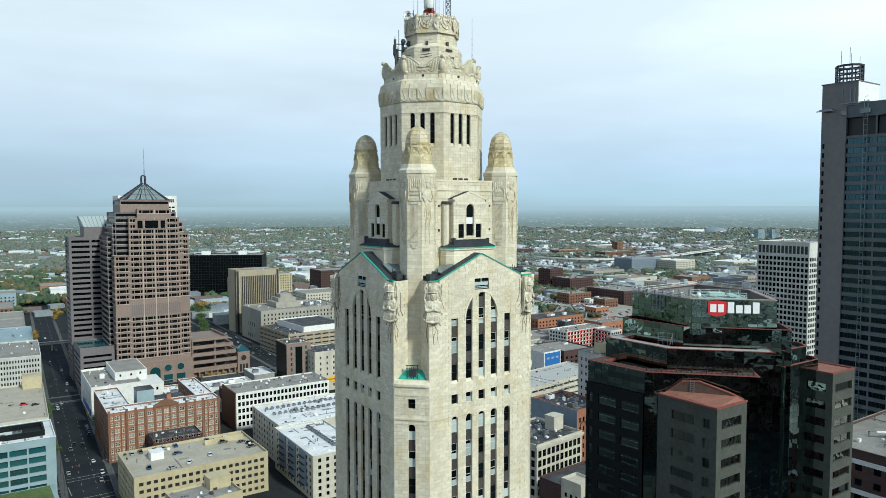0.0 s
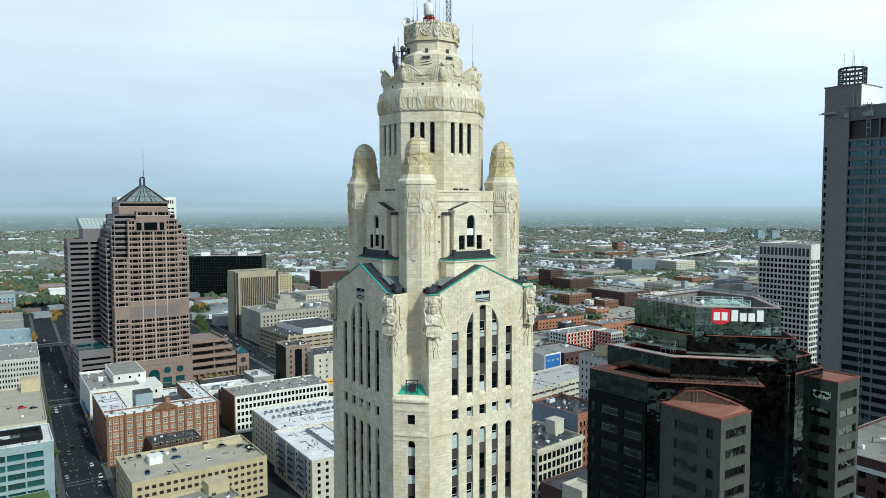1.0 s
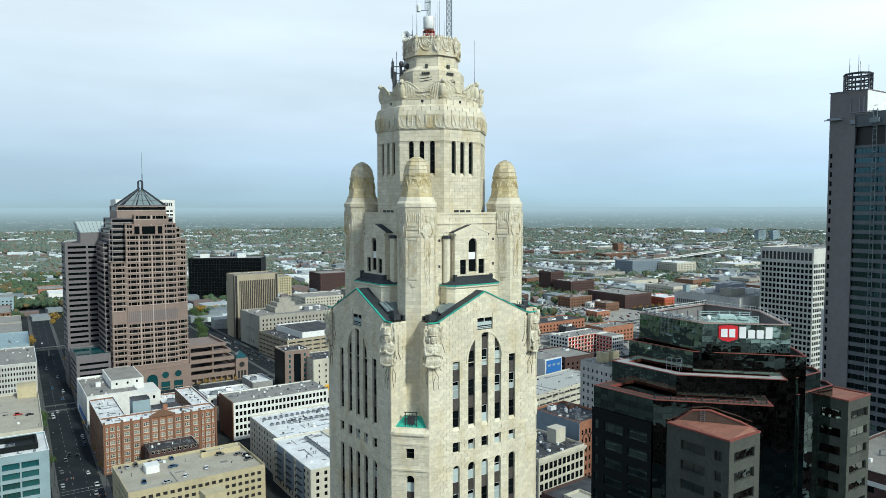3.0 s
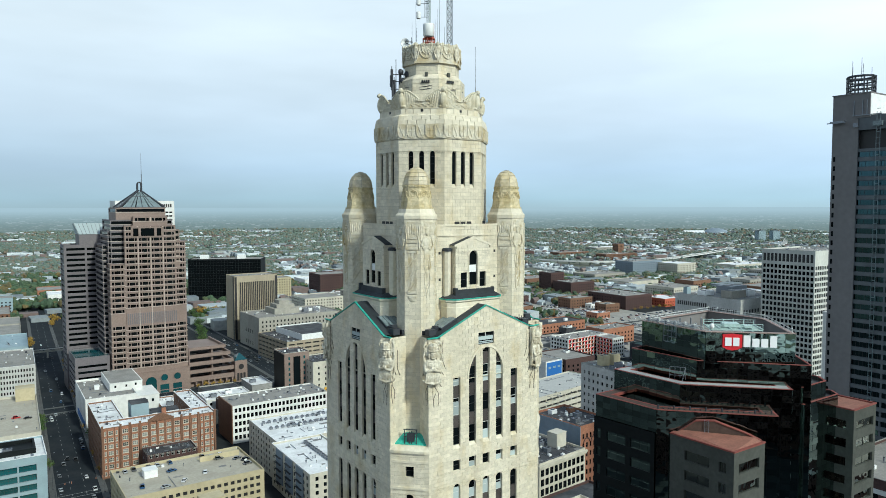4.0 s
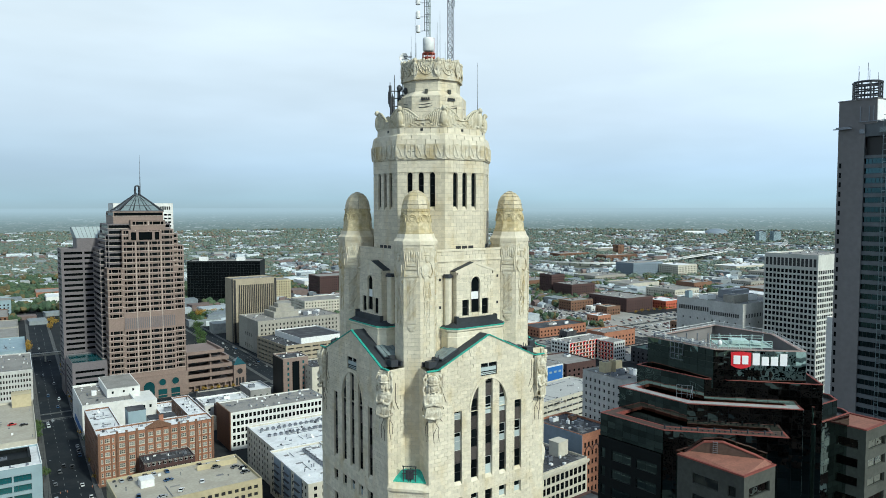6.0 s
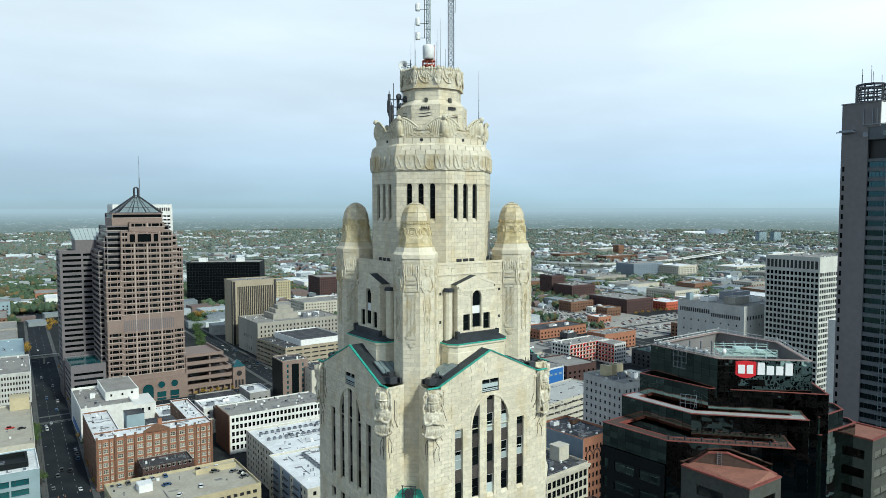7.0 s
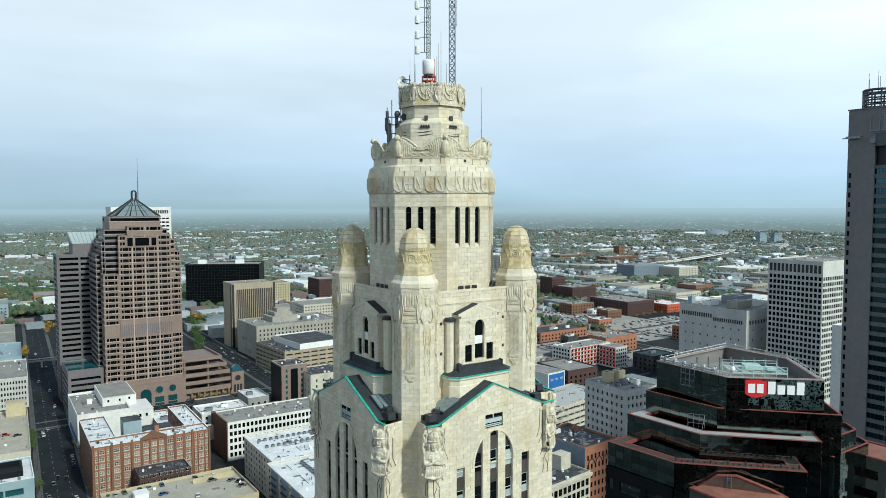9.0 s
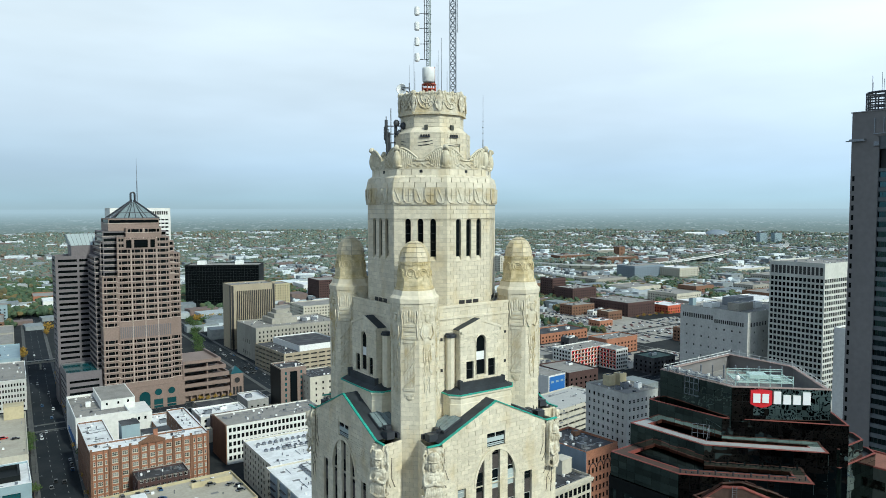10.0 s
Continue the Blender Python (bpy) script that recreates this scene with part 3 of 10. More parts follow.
# the notched corners: return walls above, chamfered pavilions below
for k in range(4):
    m = SIDES[k]
    a, b = Vector((-HALF, -FACE, 0)), Vector((-FACE, -HALF, 0))
    c1, c2 = Vector((-TUR - 1.04, -TUR - TAP, 0)), Vector((-TUR - TAP, -TUR - 1.04, 0))
    for p, q in ((a, c1), (c2, b)):
        L = (q - p).length
        u = (q - p).normalized()
        n = Vector((u.y, -u.x, 0))
        if n.dot(Vector((-1, -1, 0))) < 0:
            p, u, n = q, -u, -n
        u = m.to_3x3() @ u
        block_wall(shaft, m @ p, u, m.to_3x3() @ n, lambda z, L=L: (0, L), NOTCH - 0.5, EAVE)
    # pavilion
    u = (a - b).normalized()
    L = (a - b).length
    mid = (a + b) / 2
    n = Vector((-1, -1, 0)).normalized()
    u3, n3 = m.to_3x3() @ u, m.to_3x3() @ n
    sq = rect_hole(-0.5, 0.5, 115.75, 117.05)
    tall = arch_hole(-0.5, 0.5, 42.0, 113.2)
    O = m @ mid
    block_wall(shaft, O, u3, n3, lambda z: (-L / 2, L / 2), 88.0, 118.7, [sq, tall])
    block_wall(shaft, O, u3, n3, lambda z: (-L / 2, L / 2), 0, 88.0, [tall], course=0.92, blen=1.84)
    reveal(shaft, O, u3, n3, sq, 0.45)
    reveal(shaft, O, u3, n3, tall, 0.45)
    # stepped head of the pavilion
    w = L / 2
    for z, zz, e, ee in ((114.3, 114.55, 0.16, 0.16), (117.5, 117.8, 0.12, 0.12), (118.7, 119.0, 0.25, 0.25), (119.0, 119.5, 0.25, -0.2)):
        rings = []
        for zq, eq in ((z, e), (zz, ee)):
            pts = [(-w - eq * 0.4, 2.2), (-w - eq * 0.4, -eq * 0.2), (-w + 0.55, -eq), (w - 0.55, -eq), (w + eq * 0.4, -eq * 0.2), (w + eq * 0.4, 2.2)]
            rings.append([O + u3 * uu - n3 * vv + Vector((0, 0, zq)) for uu, vv in pts])
        shaft.loft(rings)
shaft.thing("wall", [TERRA, JOINT], tower, "cream terracotta blocks in staggered courses")

GLASS_PALE = material("pale_skylight_glass", (0.17, 0.215, 0.225), 0.15, grain=0.2, grain_scale=2)
# trims: arch rings, gable copings, ledges
for k in range(4):
    O, U, N = side_frame(k, FACE)
    P = lambda u, d, z: O + U * u + N * d + Vector((0, 0, z))
    g = Geo()
    prev = None
    for i in range(25):
        t = math.pi * i / 24
        ro, ri = 1.09, 1.0
        q = [P(-math.cos(t) * ARCH_H * ri, 0.0, ARCH_C + ARCH_RISE * ri * math.sin(t)), P(-math.cos(t) * ARCH_H * ri, 0.11, ARCH_C + ARCH_RISE * ri * math.sin(t)),
             P(-math.cos(t) * ARCH_H * ro, 0.11, ARCH_C + ARCH_RISE * ro * math.sin(t)), P(-math.cos(t) * ARCH_H * ro, 0.0, ARCH_C + ARCH_RISE * ro * math.sin(t))]
        if prev:
            for a in range(3):
                g.quad(prev[a], q[a], q[a + 1], prev[a + 1])
        prev = q
    g.thing("arch_moulding", [TERRA], tower)
    g = Geo()
    pts = [(-8.75, EAVE), (-7.2, EAVE), (0, APEX), (7.2, EAVE), (8.75, EAVE)]
    for (a, za), (b, zb) in zip(pts, pts[1:]):
        g.loft([[P(u, d, z + dz) for u, z in ((a, za), (b, zb))] + [P(u, d2, z + dz2) for u, z in ((b, zb), (a, za))] for d, d2, dz, dz2 in ((0.12, -0.14, 0.0, 0.0), (0.12, -0.14, 0.13, 0.13))])
    g.thing("coping", [COPPER], tower, "green copper coping")
    # gable roof behind, running in to the upper block
    g = Geo()
    ridge_in = -(FACE - 7.6)
    for s in (-1, 1):
        g.quad(P(s * 7.2, -0.1, EAVE + 0.1), P(s * 7.2, ridge_in, EAVE + 0.1), P(0, ridge_in, APEX + 0.1), P(0, -0.1, APEX + 0.1))
        g.box(0, 1.5, 0, FACE - 9.0, EAVE - 0.1, EAVE + 0.1, 0, Matrix.Translation(P(7.1 if s > 0 else -8.6, -(FACE - 9.0) - 0.3, 0)) @ SIDES[k])
    g.thing("roof", [DARKROOF], tower, "dark membrane roof behind the gable")
    # skylights on the slopes by the near turret and service boxes
    for s in (-1, 1):
        sl = math.atan2(APEX - EAVE, 7.2)
        g = Geo()
        M = Matrix.Translation(P(s * 4.9, -2.2, EAVE + (7.2 - 4.9) / 7.2 * (APEX - EAVE) + 0.28)) @ SIDES[k] @ Matrix.Rotation(s * sl, 4, "Y")
        g.box(-1.25, 1.25, -1.2, 1.2, -0.12, 0.1, 0, M)
        for i in range(4):
            g.box(-1.15, 1.15, -1.12 + i * 0.57, -0.62 + i * 0.57, 0.1, 0.16, 1, M)
        g.thing("skylight", [DARKSTEEL, GLASS_PALE], tower, "glazed skylight on the gable roof")
        g = Geo()
        for bx, by, bz, w, d, h in ((7.3, 1.4, 0, 1.0, 0.9, 0.75), (6.3, 1.9, 0.2, 0.5, 0.7, 0.8), (7.5, 2.4, 0, 0.7, 0.5, 0.5), (6.6, 3.2, 0.3, 0.9, 0.4, 1.0)):
            g.box(-w / 2, w / 2, -d / 2, d / 2, 0, h, 0, Matrix.Translation(P(s * bx, -by, EAVE + 0.1 + bz)) @ SIDES[k])
        for i in range(3):
            g.tube(P(s * (6.4 + i * 0.4), -1.2, EAVE + 0.9), P(s * (6.4 + i * 0.4), -1.2, EAVE + 1.5 - 0.2 * i), 0.05)
        g.tube(P(s * 6.2, -1.2, EAVE + 1.0), P(s * 7.4, -1.2, EAVE + 1.0), 0.05)
        g.thing("service_box", [DARKSTEEL], tower, "dark rooftop service boxes")

# windows of the shaft
STOREY = 3.62


rear = Geo()


def tower_window(M, w, h, blind, joined=False):
    if joined:
        rear._moved(M, window_geo(w, h, (1, 2), 0.05))
        return None
    g = window_mesh(w, h, GLASS, FRAME_LIGHT if blind else FRAME, (1, 2), 0.05)
    ob = place("window", g, tower, "", M)
    if blind:
        key = ("blind", round(w, 2), round(h * blind, 1))
        if key not in WINDOW_MESHES:
            WINDOW_MESHES[key] = Geo().box(-w / 2 + 0.06, w / 2 - 0.06, -0.03, -0.005, 0.05, h * blind - 0.03).mesh("blind", [BLIND])
        place("blind", WINDOW_MESHES[key], ob)
    return ob


SPAN_MESH = Geo().box(-WW / 2, WW / 2, -0.05, 0.1, 0, 1.5).box(-WW / 2 + 0.12, WW / 2 - 0.12, -0.09, -0.05, 0.15, 1.35).mesh("spandrel", [SPANDREL])
wrng = random.Random(3)
rear_sp = Geo()
for k in range(4):
    O, U, N = side_frame(k, FACE)
    for ci, u in enumerate(COLS):
        top = 127.25 if abs(u) > 4 else (129.2 if abs(u) > 1 else 130.4)
        z = 119.0
        while z < top:
            M = Matrix.Translation(O + U * u - N * glass_depth + Vector((0, 0, z))) @ SIDES[k]
            hh = min(2.12, top - z)
            if hh > 0.5:
                tower_window(M, WW, round(hh, 1), wrng.choice((0, 0, 0.4, 0.55, 0.8)) if k == 0 else 0, k in (1, 2))
            if z + 2.12 < top:
                place("spandrel", SPAN_MESH, tower, "", Matrix.Translation((0, 0, 2.12)) @ M)
            z += STOREY
        tower_window(Matrix.Translation(O + U * u - N * glass_depth + Vector((0, 0, 115.75))) @ SIDES[k], WW, 1.4, wrng.choice((0, 0.5, 0.5)))
        z = 112.0 - 19 * STOREY
        while z < 114:
            M = Matrix.Translation(O + U * u - N * glass_depth + Vector((0, 0, z))) @ SIDES[k]
            tower_window(M, WW, 2.2 if z > 110 else 2.12, wrng.choice((0, 0, 0, 0.4, 0.55, 0.8)) if k != 3 else wrng.choice((0, 0, 0, 0, 0.4)), k in (1, 2) or z < 84)
            if z < 111 and k in (0, 3) and z > 84:
                place("spandrel", SPAN_MESH, tower, "", Matrix.Translation((0, 0, 2.12)) @ M)
            elif z < 111:
                rear_sp.box(-WW / 2, WW / 2, -0.05, 0.1, 2.12, 3.62, 0, M)
            z += STOREY
    M = Matrix.Translation(O - N * 0.2 + Vector((0, 0, 130.85))) @ SIDES[k]
    tower_window(M, 2.44, 2.15, 0)
    g = Geo().box(-1.14, 1.14, -0.12, -0.02, 0.55, 1.0)
    for q in (0.12, 0.3):
        g.box(-1.14, 1.14, -0.1, -0.02, q, q + 0.09)
    g.thing("blind", [BLIND], tower, M=M)
    Geo().box(-0.04, 0.04, -0.1, -0.02, 1.0, 2.1).thing("mullion", [FRAME_LIGHT], tower, M=M)
    # corner pavilion windows
    m = SIDES[k] @ rotz(-45)
    base = SIDES[k] @ Vector((-10.2, -10.2, 0))
    n3 = SIDES[k].to_3x3() @ Vector((-1, -1, 0)).normalized()
    tower_window(Matrix.Translation(base - n3 * 0.4 + Vector((0, 0, 115.75))) @ m, 1.0, 1.3, 0)
    z = 111.6 - 19 * STOREY
    while z < 113:
        M = Matrix.Translation(base - n3 * 0.4 + Vector((0, 0, z))) @ m
        tower_window(M, 1.0, 2.1, wrng.choice((0, 0.5, 0.95)), k != 0 or z < 84)
        if z < 111:
            rear_sp.box(-0.5, 0.5, -0.05, 0.1, 2.1, 3.62, 0, M)
        z += STOREY
    # copper ledge in the notch
    g = Geo()
    pts = [(-8.2, -9.4), (-8.35, -11.3), (-11.3, -8.35), (-9.4, -8.2)]
    top_ = [(-8.2, -9.4), (-8.3, -9.9), (-9.9, -8.3), (-9.4, -8.2)]
    g.loft([[SIDES[k] @ Vector((x, y, z)) for x, y in q] for q, z in ((pts, 119.45), (pts, 119.62), (top_, 120.55))])
    g.thing("ledge", [COPPER], tower, "green copper ledge in the corner notch")
    g = Geo()
    for x, y, hgt in ((-9.3, -10.3, 1.8), (-10.3, -9.3, 1.8), (-9.7, -9.9, 1.6), (-9.9, -9.7, 1.5)):
        p = SIDES[k] @ Vector((x, y, 119.6))
        g.tube(p, p + Vector((0, 0, hgt)), 0.06)
    for q in (0.9, 1.3, 1.75):
        g.tube(SIDES[k] @ Vector((-9.2, -10.4, 119.6 + q)), SIDES[k] @ Vector((-10.4, -9.2, 119.6 + q)), 0.06)
    g.box(-0.45, 0.45, -0.3, 0.3, 0.3, 1.2, 0, SIDES[k] @ Matrix.Translation((-9.6, -9.6, 119.6)) @ rotz(-45))
    g.thing("service_frame", [DARKSTEEL], tower, "dark service frame on the ledge")

tagged(rear.thing("glazing", [GLASS, FRAME], tower), "further rows of like windows", kind="stuff")
tagged(rear_sp.thing("spandrel_field", [SPANDREL], tower), "further rows of like spandrels", kind="stuff")

# upper block between the turrets
upper = Geo()
UW = 8.0
for k in range(4):
    O, U, N = side_frame(k, UW)
    block_wall(upper, O, U, N, lambda z: (-5.2, 5.2), 131.5, 144.4, [rect_hole(-2.75, 2.75, 131.6, 142.9)])
    block_wall(upper, O, U, N, lambda z: (-5.2, 5.2), 144.4, 145.5)
    P = lambda u, d, z: O + U * u + N * d + Vector((0, 0, z))
    for z, zz, e in ((144.15, 144.4, 0.12), (145.35, 145.6, 0.1)):
        upper.box(-5.2, 5.2, -e - 0.02, 0.3, z, zz, 0, Matrix.Translation(P(0, 0, 0)) @ SIDES[k])
    # projecting window bay
    Ob, Ub, Nb = side_frame(k, 9.2)
    bay = lambda z: (-2.75, 2.75) if z < 143.0 else (-2.75 * (143.95 - z) / 0.95, 2.75 * (143.95 - z) / 0.95)
    hc = arch_hole(-0.62, 0.62, 138.0, 141.6, 0.68)
    hl, hr = rect_hole(-1.95, -1.0, 137.7, 139.6), rect_hole(1.0, 1.95, 137.7, 139.6)
    block_wall(upper, Ob, Ub, Nb, bay, 133.0, 143.95, [hc, hl, hr])
    upper.add([Ob + Ub * u_ + Nb * 0.035 + Vector((0, 0, z_)) for u_, z_ in ((-2.75, 142.95), (2.75, 142.95), (0, 143.95))], [(0, 1, 2)], 0)
    for h in (hc, hl, hr):
        reveal(upper, Ob, Ub, Nb, h, 0.28)
    for s in (-1, 1):
        p = Ob + Ub * (2.75 * s) - (Nb * 1.2 if s < 0 else Vector((0, 0, 0)))
        block_wall(upper, p, Nb * (1 if s < 0 else -1), Ub * s, lambda z: (0, 1.2), 133.0, 143.0)
    # buttress with a dark cap beside the bay
    for s in ((-1, 1)[k in (2, 3)],):
        c = P(s * 3.45, 0.35, 0)
        upper.prism([(c.x + 0.5 * math.cos(a * math.pi / 4 + 0.39), c.y + 0.5 * math.sin(a * math.pi / 4 + 0.39)) for a in range(8)], 134.0, 142.3)
upper.thing("upper_wall", [TERRA, JOINT], tower, "cream terracotta blocks between the turrets")
for k in range(4):
    O, U, N = side_frame(k, UW)
    Ob, Ub, Nb = side_frame(k, 9.2)
    P = lambda u, d, z: O + U * u + N * d + Vector((0, 0, z))
    Pb = lambda u, d, z: Ob + Ub * u + Nb * d + Vector((0, 0, z))
    g = Geo()
    for s in (-1, 1):
        g.loft([[Pb(0, -0.06, 143.97 + e), Pb(0, -1.3, 143.97 + e), Pb(s * 2.85, -1.3, 142.97 + e), Pb(s * 2.85, -0.06, 142.97 + e)] for e in (0.02, 0.09)])
    g2 = Geo()
    for s in (-1, 1):
        g2.loft([[Pb(0, 0.1, 143.82 + e), Pb(0, -0.06, 143.82 + e), Pb(s * 2.9, -0.06, 142.82 + e), Pb(s * 2.9, 0.1, 142.82 + e)] for e in (0.0, 0.26)])
    g2.path([Pb(0.72 * math.cos(q_ * math.pi / 10), 0.05, 141.6 + 0.78 * math.sin(q_ * math.pi / 10)) for q_ in range(11)], 0.08)
    for s in (-1, 1):
        g2.path([Pb(s * 0.72, 0.05, 141.6), Pb(s * 0.72, 0.05, 138.0)], 0.07)
    g2.thing("gable_edge", [TERRA], tower, "cream moulding along the bay gable")
    g.thing("bay_roof", [DARKROOF], tower, "dark lead roof of the window bay")
    g = Geo()
    for s in ((-1, 1)[k in (2, 3)],):
        c = P(s * 3.45, 0.35, 0)
        for r0, z, zz in ((0.62, 142.3, 142.55), (0.52, 142.55, 142.7)):
            g.prism([(c.x + r0 * math.cos(a * math.pi / 4 + 0.39), c.y + r0 * math.sin(a * math.pi / 4 + 0.39)) for a in range(8)], z, zz)
    g.thing("buttress_cap", [DARKSTEEL], tower, "dark metal caps on the buttresses")
    # ledge box under the bay
    g = Geo()
    m = Matrix.Translation(P(0, 0, 0)) @ SIDES[k]
    base = [(-4.2, -2.2), (4.2, -2.2), (4.2, 0.1), (-4.2, 0.1)]
    cut = lambda e: [(-4.2 - e, 0.1), (-4.2 - e, -1.4), (-3.4 - e * 0.5, -2.2 - e), (3.4 + e * 0.5, -2.2 - e), (4.2 + e, -1.4), (4.2 + e, 0.1)]
    g.loft([[m @ Vector((x, y, z)) for x, y in cut(e)] for e, z in ((0, 131.0), (0, 135.4), (-0.06, 135.45), (-0.06, 136.0), (0.12, 136.15), (0.12, 136.35))])
    g.thing("bay_base", [TERRA], tower, "stepped cream base under the window bay")
    g = Geo()
    g.loft([[m @ Vector((x, y, z)) for x, y in cut(e)] for e, z in ((0.2, 136.36), (0.2, 136.5))])
    g.thing("coping", [COPPER], tower, "green copper coping")
    g = Geo()
    g.loft([[m @ Vector((x, y, z)) for x, y in cut(e)] for e, z in ((0.1, 136.5), (-0.9, 136.95))])
    g.box(-2.9, 2.9, -1.62, -1.2, 136.6, 137.5, 0, m)
    g.box(-3.1, -2.75, -1.7, -1.15, 136.6, 137.75, 0, m)
    g.box(2.85, 3.05, -1.65, -1.15, 136.6, 137.6, 0, m)
    g.thing("ledge_roof", [DARKROOF], tower, "dark flashing and box below the windows")
    M = Matrix.Translation(Ob - Nb * 0.22) @ SIDES[k]
    tw = tower_window(Matrix.Translation((0, 0, 138.0)) @ M, 1.24, 4.3, 0)
    Geo().box(-0.55, 0.55, -0.09, -0.01, 1.6, 2.5).thing("blind", [WHITE], tw, "white panel across the window")
    for u in (-1.475, 1.475):
        tower_window(Matrix.Translation((0, 0, 137.7)) @ M @ Matrix.Translation((u, 0, 0)), 0.95, 1.9, 0)
    g = Geo()
    for u, z, s in ((-4.35, 141.9, 1), (-4.35, 138.6, 1), (4.35, 141.9, 1), (4.35, 138.6, 1)):
        g.box(u - 0.14, u + 0.14, -0.06, 0.02, z, z + 0.32, 0, m)
    g.thing("drain_hole", [FRAME], tower, "small dark drain openings")
Geo().box(-UW, UW, -UW, UW, 144.6, 145.05).thing("roof", [ROOF_GREY], tower, "flat grey roof around the lantern")

TERRA_OCHRE = material("weathered_dome_terracotta", (0.62, 0.55, 0.40), 0.65, grain=0.15, grain_scale=2.5, stain=0.7, stain_scale=0.8, stain_color=(0.44, 0.34, 0.15), island=0.12)
# turrets
def turret_wall(cx, cy, near):
    g, later = Geo(), []
    pts = ngon(TAP, 8, cx, cy)
    for i in range(8):
        a, b = Vector((*pts[i], 0)), Vector((*pts[(i + 1) % 8], 0))
        L = (b - a).length
        u = (b - a).normalized()
        n = Vector((u.y, -u.x, 0))
        single = near and n.dot(Vector((-0.57, -0.82, 0))) > 0.5
        block_wall(g, a, u, n, lambda z: (0, L), NOTCH - 0.4, 133.4 if single else 146.3, course=0.46, blen=0.85)
        if single:
            later.append((a, u, n, L))
    # shoulder, neck and dome
    for rings in (((TAP + 0.12, 146.3), (TAP + 0.12, 146.75), (TAP - 0.15, 147.05), (1.98, 147.55)),):
        g.loft([ring(ngon(ap, 8, cx, cy), z) for ap, z in rings])
    ob = g.thing("turret", [TERRA, JOINT], tower, "octagonal corner turret with a domed head")
    if later:
        back = Geo()
        for a, u, n, L in later:
            block_wall(back, a, u, n, lambda z: (0, L), 133.4, 146.3, course=0.46, blen=0.85, parts_of=ob)
        back.m = [0] * len(back.m)
        back.thing("mortar", [JOINT], ob)
    h = Geo()
    for i in range(8):
        p0, p1 = ngon(1.80, 8, cx, cy), ngon(1.50, 8, cx, cy)
        a0, b0, a1, b1 = p0[i], p0[(i + 1) % 8], p1[i], p1[(i + 1) % 8]
        rows = 6
        for r in range(rows):
            f0, f1 = r / rows, (r + 1) / rows
            L = lambda p, q, f: Vector((p[0] + (q[0] - p[0]) * f, p[1] + (q[1] - p[1]) * f, 147.55 + 2.75 * f))
            A0, B0, A1, B1 = L(a0, a1, f0), L(b0, b1, f0), L(a0, a1, f1), L(b0, b1, f1)
            n = 2
            off = 0.25 if r % 2 else 0
            for c in range(n):
                u, w = max(0, c / n - off / n), min(1, (c + 1) / n - (off / n if c < n - 1 else 0))
                q = 0.012
                lerp = lambda P0, P1, s: P0 + (P1 - P0) * s
                o = Vector(((a0[0] + b0[0]) / 2 - cx, (a0[1] + b0[1]) / 2 - cy, 0)).normalized() * 0.025
                quad = [lerp(A0, B0, u + q) + o, lerp(A0, B0, w - q) + o, lerp(A1, B1, w - q) + o, lerp(A1, B1, u + q) + o]
                quad = [p + Vector((0, 0, 0.012 if i2 < 2 else -0.012)) for i2, p in enumerate(quad)]
                back = [p - o * 2 for p in quad]
                h.add(back + quad, [(4, 5, 6, 7), (0, 1, 5, 4), (1, 2, 6, 5), (2, 3, 7, 6), (3, 0, 4, 7)])
    h.loft([ring(ngon(1.79, 8, cx, cy), 147.55), ring(ngon(1.49, 8, cx, cy), 150.3)])
    for ap, z, zz in ((1.62, 150.2, 150.42), (1.95, 147.5, 147.72), (1.72, 148.35, 148.5)):
        h.loft([ring(ngon(ap, 8, cx, cy), z), ring(ngon(ap, 8, cx, cy), zz)])
    for i in range(40):
        a = 2 * math.pi * i / 40
        h.box(-0.075, 0.075, -0.1, 0.05, 150.12, 150.4, 0, Matrix.Translation((cx + 1.58 * math.cos(a), cy + 1.58 * math.sin(a), 0)) @ rotz(math.degrees(a) + 90))
    for i in range(8):
        a = 2 * math.pi * (i + 0.5) / 8
        h.path([(cx + (1.76 - 0.18 * (z_ - 149.3)) * math.cos(a) - 0.2 * math.sin(t_) * math.sin(a), cy + (1.76 - 0.18 * (z_ - 149.3)) * math.sin(a) + 0.2 * math.sin(t_) * math.cos(a), z_) for t_, z_ in ((t_ * math.pi / 6, 149.3 + 0.45 * math.cos(t_ * math.pi / 6)) for t_ in range(13))], 0.05, 5)
    h.thing("turret_head", [OCHRE], ob, "ochre stained octagonal head with roundels")
    d = Geo()
    prof = [(1.5, 150.42), (1.46, 150.9), (1.34, 151.4), (1.1, 151.9), (0.75, 152.3), (0.3, 152.55), (0.06, 152.62)]
